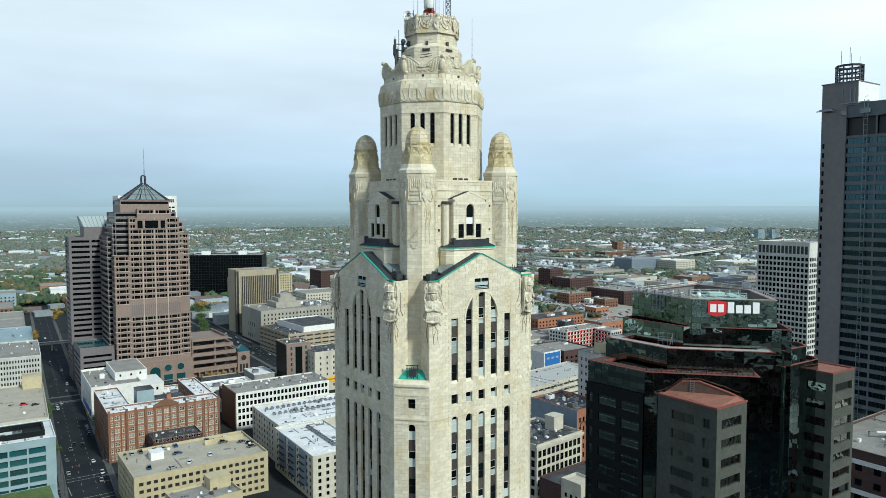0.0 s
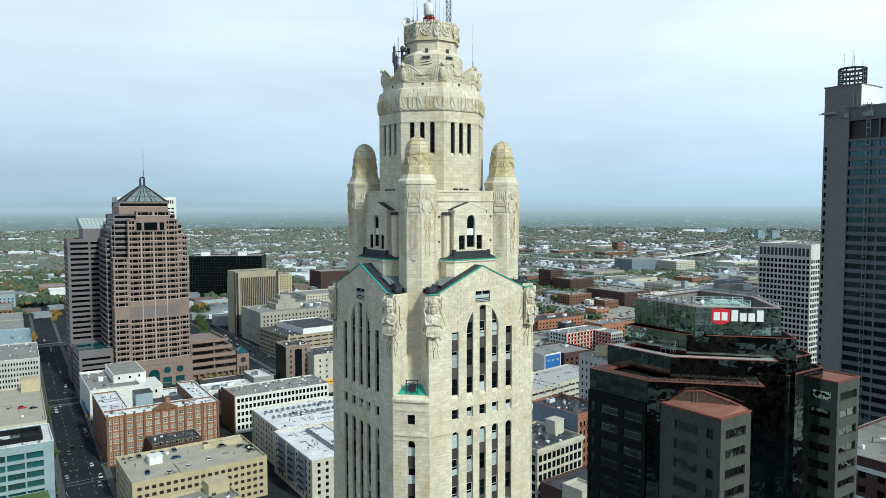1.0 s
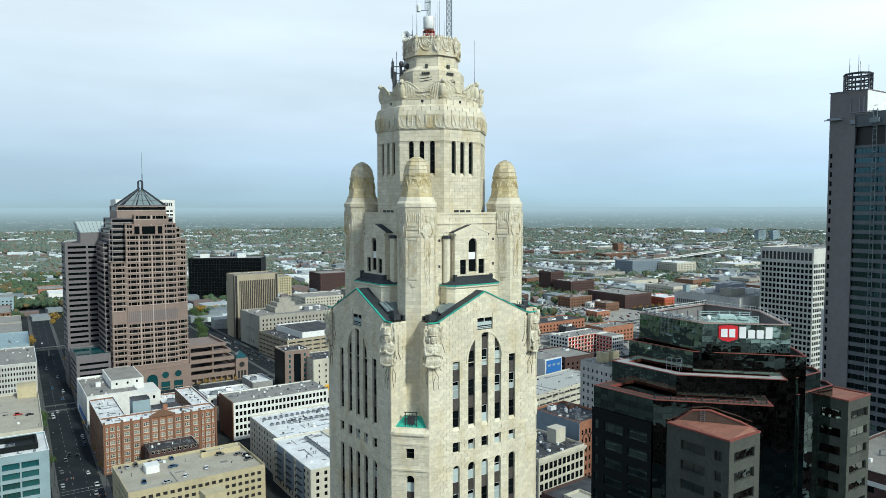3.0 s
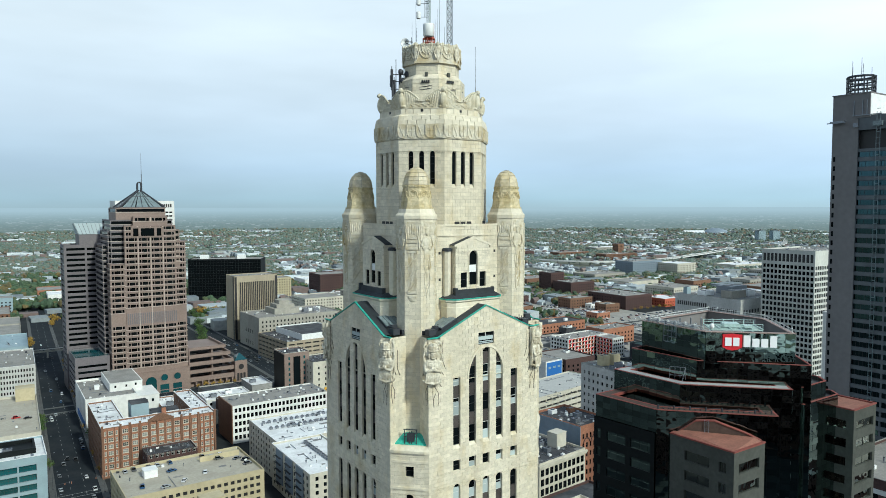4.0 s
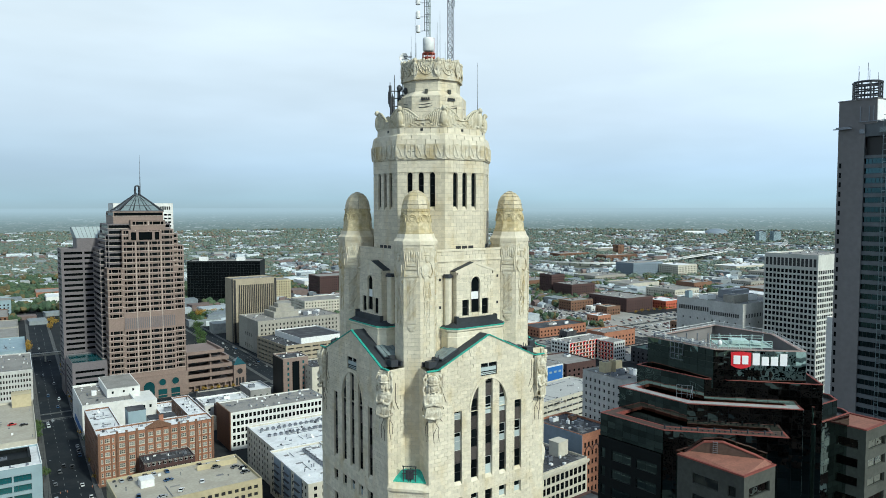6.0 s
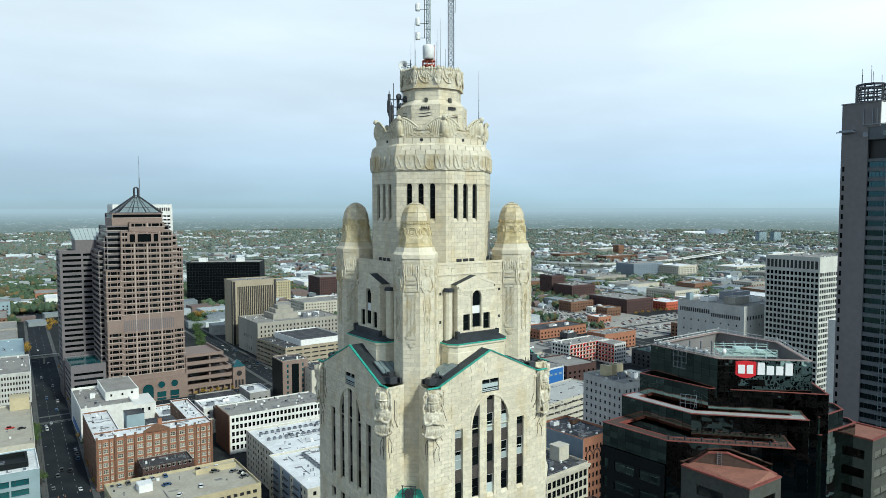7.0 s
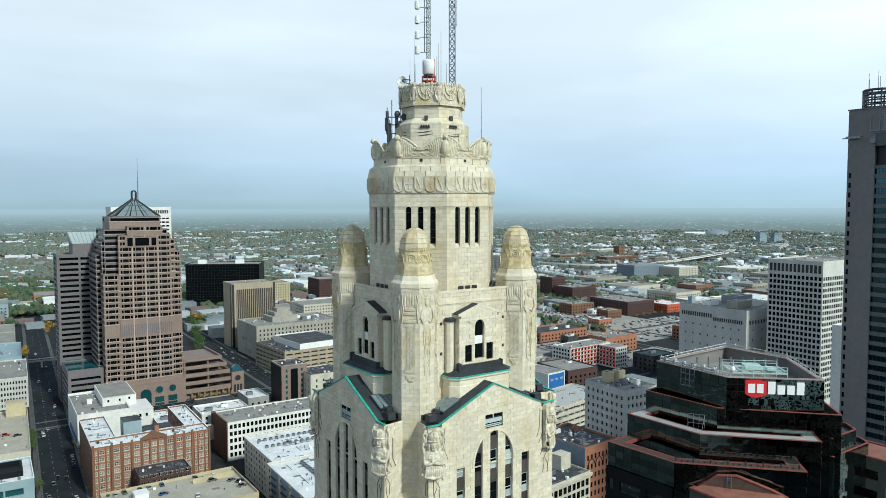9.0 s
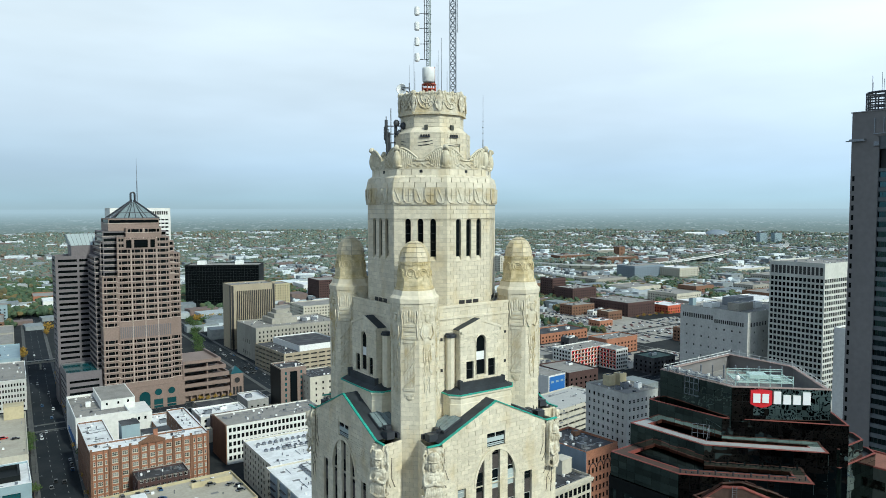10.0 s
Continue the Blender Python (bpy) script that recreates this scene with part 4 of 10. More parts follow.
    for i in range(8):
        for (r0, z), (r1, zz) in zip(prof, prof[1:]):
            p0, p1 = ngon(r0, 8, cx, cy), ngon(r1, 8, cx, cy)
            a, b, c, e = Vector((*p0[i], z)), Vector((*p0[(i + 1) % 8], z)), Vector((*p1[(i + 1) % 8], zz)), Vector((*p1[i], zz))
            o = Vector((math.cos(2 * math.pi * (i + 1) / 8), math.sin(2 * math.pi * (i + 1) / 8), 0.5)).normalized() * 0.035
            cuts = (0.02, 0.48, 0.98) if int(z * 10) % 2 else (0.02, 0.98)
            for s0, s1 in zip(cuts, cuts[1:]):
                quad = [a.lerp(b, s0), a.lerp(b, s1 - 0.02), e.lerp(c, s1 - 0.02), e.lerp(c, s0)]
                lo_, hi_ = Vector((0, 0, 0.02)), Vector((0, 0, -0.02))
                quad = [p + o + (lo_ if n_ < 2 else hi_) for n_, p in enumerate(quad)]
                d.add([p - o * 1.6 for p in quad] + quad, [(4, 5, 6, 7), (0, 1, 5, 4), (1, 2, 6, 5), (2, 3, 7, 6), (3, 0, 4, 7)])
    d.loft([ring(ngon(max(0.03, r0 - 0.02), 8, cx, cy), z) for r0, z in prof], 1)
    d.thing("dome", [TERRA_OCHRE, JOINT], ob, "faceted cream dome with block joints")
    if "roundel" not in WINDOW_MESHES:
        rr = Geo()
        for rad in (0.48, 0.28):
            rr.path([Vector((rad * math.cos(t * math.pi / 6), -0.03, rad * math.sin(t * math.pi / 6))) for t in range(13)], 0.06)
        rr.box(-0.3, 0.3, -0.03, 0.1, -0.04, 0.04)
        WINDOW_MESHES["roundel"] = fused(rr, 0.03, "roundel", OCHRE)
    for i in range(8):
        a = 2 * math.pi * (i + 1) / 8
        place("roundel", WINDOW_MESHES["roundel"], ob, "", Matrix.Translation((cx + 1.64 * math.cos(a), cy + 1.64 * math.sin(a), 149.3)) @ rotz(math.degrees(a) + 90))
    # carved panels: a bundled staff on diagonal faces, a draped figure shape on the others
    cv = Geo()
    for i in range(8):
        a = 2 * math.pi * (i + 1) / 8
        n = Vector((math.cos(a), math.sin(a), 0))
        u = Vector((-n.y, n.x, 0))
        M = Matrix.Translation(Vector((cx, cy, 0)) + n * (TAP + 0.03)) @ Matrix(((u.x * 0.92, n.x * 0.62, 0, 0), (u.y * 0.92, n.y * 0.62, 0, 0), (0, 0, 1, 0), (0, 0, 0, 1)))
        if i % 2 == 0:
            cv.box(-0.75, 0.75, -0.04, 0.03, 144.3, 146.0, 0, M)
            for s in range(-3, 4):
                cv.box(s * 0.17 - 0.065, s * 0.17 + 0.065, -0.05, 0.15 - abs(s) * 0.02, 137.6, 142.4, 0, M)
            for z, wd in ((136.9, 0.5), (137.4, 0.62), (142.3, 0.66), (142.7, 0.74), (143.5, 0.74), (143.95, 0.6)):
                cv.box(-wd, wd, -0.05, 0.2, z, z + 0.28, 0, M)
            for s in (-2, -1, 0, 1, 2):
                cv.ball((s * 0.3, 0.05, 144.85 + 0.15 * (2 - abs(s))), 0.16, 0.16, 0.62, 6, 5, 0, M)
            cv.ball((0, 0.02, 136.7), 0.45, 0.17, 0.32, 8, 5, 0, M)
            for s in (-1, 1):
                cv.path([M @ Vector((s * (0.85 + 0.08 * math.sin(z_ * 3)), 0.05, z_)) for z_ in (145.6, 144.9, 144.2, 143.4, 142.7)], 0.09)
            for z in (137.7, 139.1, 140.6):
                cv.path([M @ Vector((-0.66 + 1.32 * f, 0.17, z + 1.5 * f)) for f in (0, 0.25, 0.5, 0.75, 1)], 0.07)
        else:
            cv.box(-0.85, 0.85, -0.04, 0.025, 144.6, 146.0, 0, M)
            cv.ball((0, 0.07, 144.75), 0.32, 0.24, 0.42, 8, 6, 0, M)
            cv.ball((0, 0.04, 145.2), 0.5, 0.2, 0.16, 8, 4, 0, M)
            cv.ball((0, 0.0, 143.6), 0.6, 0.13, 0.8, 8, 6, 0, M)
            cv.ball((0, 0.0, 142.3), 0.5, 0.1, 0.9, 8, 6, 0, M)
            lr = random.Random(i + 40)
            for q in range(46):
                lz = 146.0 - 9.2 * (q / 46)
                wd = 0.95 if lz > 143 else 0.35 + 0.6 * (lz - 136.5) / 6.5
                cv.ball((lr.uniform(-wd, wd), 0.02, lz + lr.uniform(-0.1, 0.1)), lr.uniform(0.08, 0.17), 0.09, lr.uniform(0.1, 0.26), 6, 4, 0, M)
            for s in (-1, 1):
                cv.ball((s * 0.62, 0.02, 145.1), 0.25, 0.12, 0.5, 6, 5, 0, M)
                cv.path([M @ Vector((s * x, 0.15, z)) for x, z in ((0.7, 144.0), (0.86, 143.2), (0.5, 142.6), (0.1, 142.9))], 0.08)
                cv.path([M @ Vector((s * x, 0.08, z)) for x, z in ((0.4, 142.0), (0.5, 140.8), (0.3, 139.9), (0.42, 139.0), (0.3, 138.0), (0.34, 137.2))], 0.05)
                cv.path([M @ Vector((s * x, 0.07, z)) for x, z in ((0.14, 141.4), (0.22, 140.4), (0.08, 139.7), (0.16, 138.9))], 0.045)
    cv.thing("carved_panel", [CARVED], ob, "carved relief panels weathered to ochre")
    return ob


for sx in (-1, 1):
    for sy in (-1, 1):
        turret_wall(sx * TUR, sy * TUR, sx < 0 and sy < 0)

CARVED_SOFT = material("weathered_bird_carving", (0.60, 0.555, 0.43), 0.7, grain=0.14, grain_scale=3.0, stain=0.7, stain_scale=0.8, stain_color=(0.36, 0.29, 0.15), bump=0.3, bump_scale=5)
# octagonal lantern
oct_walls = Geo()
OAP = 7.0
for i in range(8):
    a = 2 * math.pi * i / 8
    n = Vector((math.cos(a), math.sin(a), 0))
    u = Vector((-n.y, n.x, 0))
    hw = OAP * math.tan(math.pi / 8)
    O = n * OAP
    hs = [arch_hole(c - 0.33, c + 0.33, 150.2, 154.45) for c in (-1.38, 0, 1.38)]
    block_wall(oct_walls, O, u, n, lambda z: (-hw, hw), 144.8, 156.3, hs, course=0.44, blen=0.82)
    for h in hs:
        reveal(oct_walls, O, u, n, h, 0.35, 0, 0.55)
    for r, (ap0, z0, ap1, z1) in enumerate(((7.18, 158.15, 7.10, 158.68), (7.09, 158.69, 6.96, 159.2), (6.94, 159.21, 6.62, 159.45), (6.54, 159.46, 6.50, 160.3))):
        hw0, hw1 = ap0 * math.tan(math.pi / 8), ap1 * math.tan(math.pi / 8)
        nb = 5
        for c in range(nb + r % 2):
            q = 0.011
            sh = 0.5 * (r % 2)
            s0, s1 = max(-1, -1 + 2 * (c - sh) / nb + q), min(1, -1 + 2 * (c + 1 - sh) / nb - q)
            oct_walls.loft([[n * (ap0 - 0.4) + u * (hw0 * s0) + Vector((0, 0, z0)), n * ap0 + u * (hw0 * s0) + Vector((0, 0, z0)), n * ap0 + u * (hw0 * s1) + Vector((0, 0, z0)), n * (ap0 - 0.4) + u * (hw0 * s1) + Vector((0, 0, z0))],
                            [n * (ap1 - 0.4) + u * (hw1 * s0) + Vector((0, 0, z1)), n * ap1 + u * (hw1 * s0) + Vector((0, 0, z1)), n * ap1 + u * (hw1 * s1) + Vector((0, 0, z1)), n * (ap1 - 0.4) + u * (hw1 * s1) + Vector((0, 0, z1))]])
oct_walls.loft([ring(ngon(6.75), 156.0), ring(ngon(6.95), 158.2), ring(ngon(6.88), 159.15), ring(ngon(6.48), 159.42), ring(ngon(6.44), 160.2)], 1)
oct_walls.thing("lantern_wall", [TERRA, JOINT], tower, "cream terracotta octagonal lantern")
for i in range(8):
    a = 2 * math.pi * i / 8
    n = Vector((math.cos(a), math.sin(a), 0))
    u = Vector((-n.y, n.x, 0))
    M = Matrix(((u.x, -n.x, 0, 0), (u.y, -n.y, 0, 0), (0, 0, 1, 0), (0, 0, 0, 1)))
    for c in (-1.38, 0, 1.38):
        place("window", window_mesh(0.66, 4.6, GLASS, FRAME, (1, 5), 0.05), tower, "", Matrix.Translation(n * (OAP - 0.3) + u * c + Vector((0, 0, 150.4))) @ M)
    g = Geo()
    for c in (-0.95, 0, 0.95):
        g.box(c - 0.38, c + 0.38, -0.06, 0.0, 145.45, 145.9, 0, Matrix.Translation(n * OAP) @ M)
    g.thing("vent", [FRAME], tower, "dark vents at the foot of the lantern")
    g = Geo()
    g.box(-0.16, 0.16, -0.05, 0.02, 159.75, 160.05, 0, Matrix.Translation(n * 6.52) @ M)
    g.thing("drain_hole", [FRAME], tower)
    # scalloped frieze
    g = Geo()
    hw = 7.18 * math.tan(math.pi / 8)
    Mb = Matrix.Translation(n * 7.18) @ M
    g.loft([[Mb @ Vector(p) for p in ((-hw, 0, z), (hw, 0, z), (hw * 0.97, 0.3, z), (-hw * 0.97, 0.3, z))] for z in (156.3, 158.15)])
    ns = 5
    for c in range(ns):
        uc = -hw + 2 * hw * (c + 0.5) / ns
        rad = hw / ns * 0.96
        arc = [Mb @ Vector((uc - rad * math.cos(t * math.pi / 8), -0.06, 157.05 - 0.62 * math.sin(t * math.pi / 8))) for t in range(9)]
        g.path(arc, 0.055)
        g.path([arc[0], Mb @ Vector((uc - rad, -0.06, 158.05))], 0.07)
        g.path([arc[-1], Mb @ Vector((uc + rad, -0.06, 158.05))], 0.07)
        if (c + i) % 2:
            g.path([Mb @ Vector((uc - rad * 0.7, -0.03, 158.0)), Mb @ Vector((uc + rad * 0.2, -0.03, 156.7))], 0.05)
        else:
            g.path([Mb @ Vector((uc, -0.03, 158.0)), Mb @ Vector((uc, -0.03, 156.7))], 0.05)
            g.path([Mb @ Vector((uc - rad * 0.8, -0.03, 157.3)), Mb @ Vector((uc + rad * 0.8, -0.03, 157.3))], 0.03)
    g.thing("frieze", [CARVED], tower, "scalloped carved frieze")
    # parapet swag between the eagles
    hw = 6.36 * math.tan(math.pi / 8)
    Mp = Matrix.Translation(n * 6.36) @ M
    g = Geo()
    top = lambda s: 161.15 + 0.75 * abs(s) ** 2.0
    N2 = 12
    for j in range(N2):
        s0, s1 = -1 + 2 * j / N2, -1 + 2 * (j + 1) / N2
        g.loft([[Mp @ Vector((hw * s0, -0.12, z0)), Mp @ Vector((hw * s1, -0.12, z1)), Mp @ Vector((hw * s1, 0.35, z1)), Mp @ Vector((hw * s0, 0.35, z0))] for z0, z1 in ((160.2, 160.2), (top(s0), top(s1)))])
    g.path([Mp @ Vector((hw * s / 6, -0.17, top(s / 6) - 0.08)) for s in range(-6, 7)], 0.09)
    for s in (-0.45, -0.15, 0.15, 0.45):
        g.path([Mp @ Vector((hw * (s - 0.15), -0.16, 160.3)), Mp @ Vector((hw * (s + 0.15), -0.16, 160.75))], 0.05)
        g.path([Mp @ Vector((hw * (s + 0.15), -0.16, 160.3)), Mp @ Vector((hw * (s - 0.15), -0.16, 160.75))], 0.05)
    g.box(-hw, hw, -0.2, 0.3, 160.15, 160.3, 0, Mp)
    g.thing("parapet", [CARVED], tower, "carved parapet swag")
g = Geo()
g.ball((0, 0.0, 161.2), 0.46, 0.42, 1.0, 10, 8)
g.ball((0, -0.1, 162.45), 0.3, 0.34, 0.34, 8, 6)
g.ball((0, -0.4, 162.38), 0.07, 0.12, 0.08, 6, 4)
g.ball((0, 0.1, 160.4), 0.6, 0.32, 0.25, 8, 5)
for s in (-1, 1):
    sheet = []
    for f in range(9):
        x0 = 0.32 + f * 0.2
        tz = (162.35, 162.4, 162.3, 162.15, 162.0, 161.85, 161.7, 161.5, 161.35)[f]
        lo = (160.25, 160.2, 160.2, 160.25, 160.35, 160.5, 160.7, 160.95, 161.15)[f]
        dy = 0.02 + x0 * 0.40
        g.path([(s * (x0 + 0.16), dy + 0.02, tz), (s * (x0 + 0.1), dy - 0.13, tz - 0.25), (s * (x0 + 0.02), dy - 0.1, (tz + lo) / 2), (s * (x0 - 0.1), dy - 0.04, lo)], 0.085, 6)
        g.ball((s * (x0 + 0.06), dy + 0.06, (tz + lo) / 2), 0.17, 0.12, (tz - lo) / 2 - 0.05, 6, 6)
    g.path([(s * x, -0.1 + x * 0.40, z) for x, z in ((0.22, 162.2), (0.5, 162.45), (0.95, 162.3), (1.4, 161.98), (1.9, 161.55), (2.15, 161.3))], 0.12, 6)
BIRD = fused(g, 0.045, "statue", CARVED_SOFT)
for i in range(8):
    a = 2 * math.pi * (i + 0.5) / 8
    n = Vector((math.cos(a), math.sin(a), 0))
    u = Vector((-n.y, n.x, 0))
    place("statue", BIRD, tower, "spread-winged bird carving on the parapet", Matrix.Translation(n * 6.98) @ Matrix(((u.x, -n.x, 0, 0), (u.y, -n.y, 0, 0), (0, 0, 1, 0), (0, 0, 0, 1))))

# crown
crown = Geo()
for i in range(8):
    a = 2 * math.pi * i / 8
    n = Vector((math.cos(a), math.sin(a), 0))
    u = Vector((-n.y, n.x, 0))
    hw = 4.15 * math.tan(math.pi / 8)
    door = [rect_hole(0.1, 0.9, 161.0, 163.1)] if i == 6 else []
    block_wall(crown, n * 4.15, u, n, lambda z: (-hw, hw), 159.9, 164.3, door, course=0.44, blen=0.82)
    if door:
        reveal(crown, n * 4.15, u, n, door[0], 0.4)
    ap0, ap1 = 4.18, 3.45
    hw0, hw1 = ap0 * math.tan(math.pi / 8), ap1 * math.tan(math.pi / 8)
    for c in range(4):
        s0, s1 = -1 + c / 2 + 0.006, -1 + (c + 1) / 2 - 0.006
        P2 = lambda ap, hw_, s, z: n * ap + u * (hw_ * s) + Vector((0, 0, z))
        crown.loft([[P2(ap0 - 0.5, hw0, s0, 164.3), P2(ap0, hw0, s0, 164.3), P2(ap0, hw0, s1, 164.3), P2(ap0 - 0.5, hw0, s1, 164.3)], [P2(ap1 - 0.5, hw1, s0, 164.95), P2(ap1, hw1, s0, 164.95), P2(ap1, hw1, s1, 164.95), P2(ap1 - 0.5, hw1, s1, 164.95)]])
    hw = 3.4 * math.tan(math.pi / 8)
    block_wall(crown, n * 3.4, u, n, lambda z: (-hw, hw), 164.8, 166.5, course=0.44, blen=0.82)
crown.loft([ring(ngon(4.05), 160.0), ring(ngon(4.05), 164.4), ring(ngon(3.35), 164.9)])
crown.loft([ring(ngon(3.35), 164.8), ring(ngon(3.35), 168.5)])
crown.thing("crown_wall", [TERRA, JOINT], tower, "small cream terracotta crown drum")
for i in range(8):
    a = 2 * math.pi * i / 8
    n = Vector((math.cos(a), math.sin(a), 0))
    u = Vector((-n.y, n.x, 0))
    M = Matrix.Translation(n * 3.6 + Vector((0, 0, 0.5))) @ Matrix(((u.x, -n.x, 0, 0), (u.y, -n.y, 0, 0), (0, 0, 1, 0), (0, 0, 0, 1)))
    hw = 3.6 * math.tan(math.pi / 8)
    g = Geo()
    g.loft([[M @ Vector(p) for p in ((-hw, 0, z), (hw, 0, z), (hw * 0.9, 0.5, z), (-hw * 0.9, 0.5, z))] for z in (166.0, 168.2)])
    g.box(-hw, hw, -0.14, 0.3, 165.85, 166.1, 0, M)
    for rad in (1.0, 0.62):
        g.path([M @ Vector((-rad * math.cos(t * math.pi / 10), -0.06, 167.95 - 1.45 * rad * math.sin(t * math.pi / 10))) for t in range(11)], 0.07)
    for t in (0.2, 0.35, 0.5, 0.65, 0.8):
        g.path([M @ Vector((-0.2 * math.cos(t * math.pi), -0.03, 167.95 - 0.3 * math.sin(t * math.pi))), M @ Vector((-0.95 * math.cos(t * math.pi), -0.03, 167.95 - 1.35 * math.sin(t * math.pi)))], 0.06)
    for j in range(9):
        g.ball((-hw + 2 * hw * (j + 0.5) / 9, 0.1, 168.2), 0.2, 0.24, 0.16 + 0.1 * ((j * 7 + i) % 3), 6, 4, 0, M)
    g.thing("crown_frieze", [CARVED], tower, "carved frieze with half-round shields")
    if i == 0:
        g = Geo()
        g.ball((0, -0.05, 168.75), 0.26, 0.28, 0.34, 8, 6)
        g.ball((0, 0, 167.95), 0.42, 0.32, 0.75, 8, 6)
        g.ball((0, 0.02, 167.1), 0.36, 0.3, 0.7, 8, 6)
        for s in (-1, 1):
            g.path([(s * 0.36, -0.1, 168.3), (s * 0.6, -0.05, 167.6), (s * 0.35, -0.15, 166.9)], 0.13)
        FIG = fused(g, 0.07, "statue", STATUE)
    place("statue", FIG, tower, "small standing figure carving on the crown", Matrix.Translation(Vector((math.cos(a + math.pi / 8), math.sin(a + math.pi / 8), 0)) * 3.86) @ rotz(math.degrees(a + math.pi / 8) + 90) @ Matrix.Diagonal((0.8, 0.7, 1, 1)))
Geo().loft([ring(ngon(3.4), 168.3), ring(ngon(3.4), 168.5)]).thing("roof", [ROOF_GREY], tower, "flat roof of the crown")
for i in (6, 5):
    a = 2 * math.pi * i / 8
    M = Matrix.Translation((4.17 * math.cos(a), 4.17 * math.sin(a), 0)) @ rotz(math.degrees(a) + 90)
    rack = Geo().box(-0.55, 0.55, -0.22, 0, 163.75, 163.83, 0, M).thing("floodlight_rack", [DARKSTEEL], tower, "dark floodlight rack on a bracket")
    for q in (-0.42, -0.14, 0.14, 0.42):
        Geo().box(q - 0.09, q + 0.09, -0.2, -0.04, 163.83, 164.05, 0, M).thing("floodlight", [FRAME], rack)
    Geo().box(-0.16, 0.2, 0.2, 0.5, 164.6, 165.15, 0, M).thing("box", [GRANITE_GREY], rack)
# cables sagging between the brackets
g = Geo()
ringp = [Vector((4.24 * math.cos(t), 4.24 * math.sin(t), 163.1 - 0.25 * abs(math.sin(3 * t)))) for t in [math.radians(q) for q in range(180, 320, 7)]]
g.path(ringp, 0.04)
g.path([p + Vector((0, 0, 0.35)) for p in ringp[:9]], 0.04)
g.thing("cable", [DARKSTEEL], tower, "dark cables round the crown")

# guardian figures on the faces' corners
g = Geo()
g.box(-0.98, 0.98, -0.12, 0.4, 127.2, 132.25)
g.ball((0, -0.52, 131.35), 0.66, 0.60, 0.62, 12, 8)
g.ball((0, -0.55, 131.02), 0.76, 0.68, 0.11, 12, 5)
g.box(-0.07, 0.07, -1.14, -0.5, 131.0, 131.9)
g.ball((0, -0.60, 130.5), 0.42, 0.42, 0.60, 10, 7)
g.ball((0, -1.0, 130.5), 0.09, 0.13, 0.22, 6, 5)
g.box(-0.34, 0.34, -0.98, -0.6, 130.68, 130.8)
g.box(-0.22, 0.22, -1.0, -0.6, 130.12, 130.2)
g.ball((0, -0.30, 129.75), 0.98, 0.50, 0.34, 10, 6)
g.box(-0.86, 0.86, -0.66, 0.2, 127.9, 129.7)
g.ball((0, -0.58, 129.25), 0.72, 0.32, 0.5, 10, 6)
for q in range(-4, 5):
    g.path([(q * 0.19, -0.74 + abs(q) * 0.03, 128.5), (q * 0.22, -0.84 + abs(q) * 0.03, 127.9), (q * 0.25, -0.72, 127.25 - 0.1 * (q % 2))], 0.105, 6)
for q in (-1, 1):
    g.ball((q * 0.5, -0.42, 130.5), 0.2, 0.36, 0.62, 7, 6)
    g.path([(q * 0.95, -0.3, 129.7), (q * 1.02, -0.5, 129.0), (q * 0.92, -0.72, 128.6), (q * 0.35, -0.98, 128.75), (-q * 0.25, -0.98, 129.0)], 0.17, 7)
    g.path([(q * 0.88, -0.2, 132.0), (q * 1.14, -0.26, 131.5), (q * 1.02, -0.24, 130.9), (q * 1.18, -0.22, 130.3), (q * 1.06, -0.22, 129.7), (q * 1.18, -0.2, 129.0), (q * 1.05, -0.2, 128.2)], 0.13, 6)
    g.path([(q * 0.72, -0.2, 131.7), (q * 0.84, -0.34, 131.0), (q * 0.72, -0.34, 130.3)], 0.12, 6)
g.path([(-1.3, -0.25, 127.55), (-0.9, -0.62, 127.3), (0, -0.95, 127.15), (0.9, -0.62, 127.3), (1.3, -0.25, 127.6)], 0.14, 6)
GUARD = fused(g, 0.055, "statue", STATUE)
# dark brown tubes draw the carved lines below the figures
DARK_SEAM = material("dark_weathered_seam", (0.16, 0.14, 0.11), 0.9, grain=0.3)
for k in range(4):
    for s in (-1, 1):
        M = SIDES[k] @ Matrix.Translation((s * 8.0, -11.85, 0)) @ rotz(s * 26) @ Matrix.Diagonal((0.92, 0.74, 1, 1))
        place("statue", GUARD, tower, "helmeted guardian figure carving", M)
        g = Geo()
        M = SIDES[k] @ Matrix.Translation((s * 8.0, -11.89, 0))
        for q in (-1, 1):
            if q == s:
                continue
            for pts in (((0.95, 131.6), (1.0, 130.2), (0.95, 128.9), (1.5, 127.9)), ((0.3, 127.6), (0.3, 126.6), (0.8, 125.8), (0.75, 124.9), (0.85, 124.3)), ((0.7, 128.2), (0.75, 127.2), (1.25, 126.5)), ((0.02, 127.2), (0.0, 125.6), (0.15, 124.2)), ((1.35, 131.9), (1.35, 129.8), (1.8, 128.6)), ((0.45, 125.9), (0.1, 125.2), (0.1, 124.6))):
                g.path([M @ Vector((q * x, -0.02, z)) for x, z in pts], 0.036, 4)
        for pts in (((0.5, 131.6), (0.55, 130.0), (0.5, 128.8), (0.9, 127.8)), ((0.3, 127.9), (0.3, 126.7), (0.7, 126.0), (0.6, 125.0)), ((1.1, 130.8), (1.1, 128.6), (1.5, 127.7)), ((0.15, 126.8), (0.2, 125.4), (0.4, 124.4))):
            g.path([SIDES[k] @ Vector((s * (8.58 - 0.13 * x), -11.85 + x * 1.0, z)) for x, z in pts], 0.05, 4)
        g.thing("carved_line", [DARK_SEAM], tower, "dark weathered carved lines below the figure")

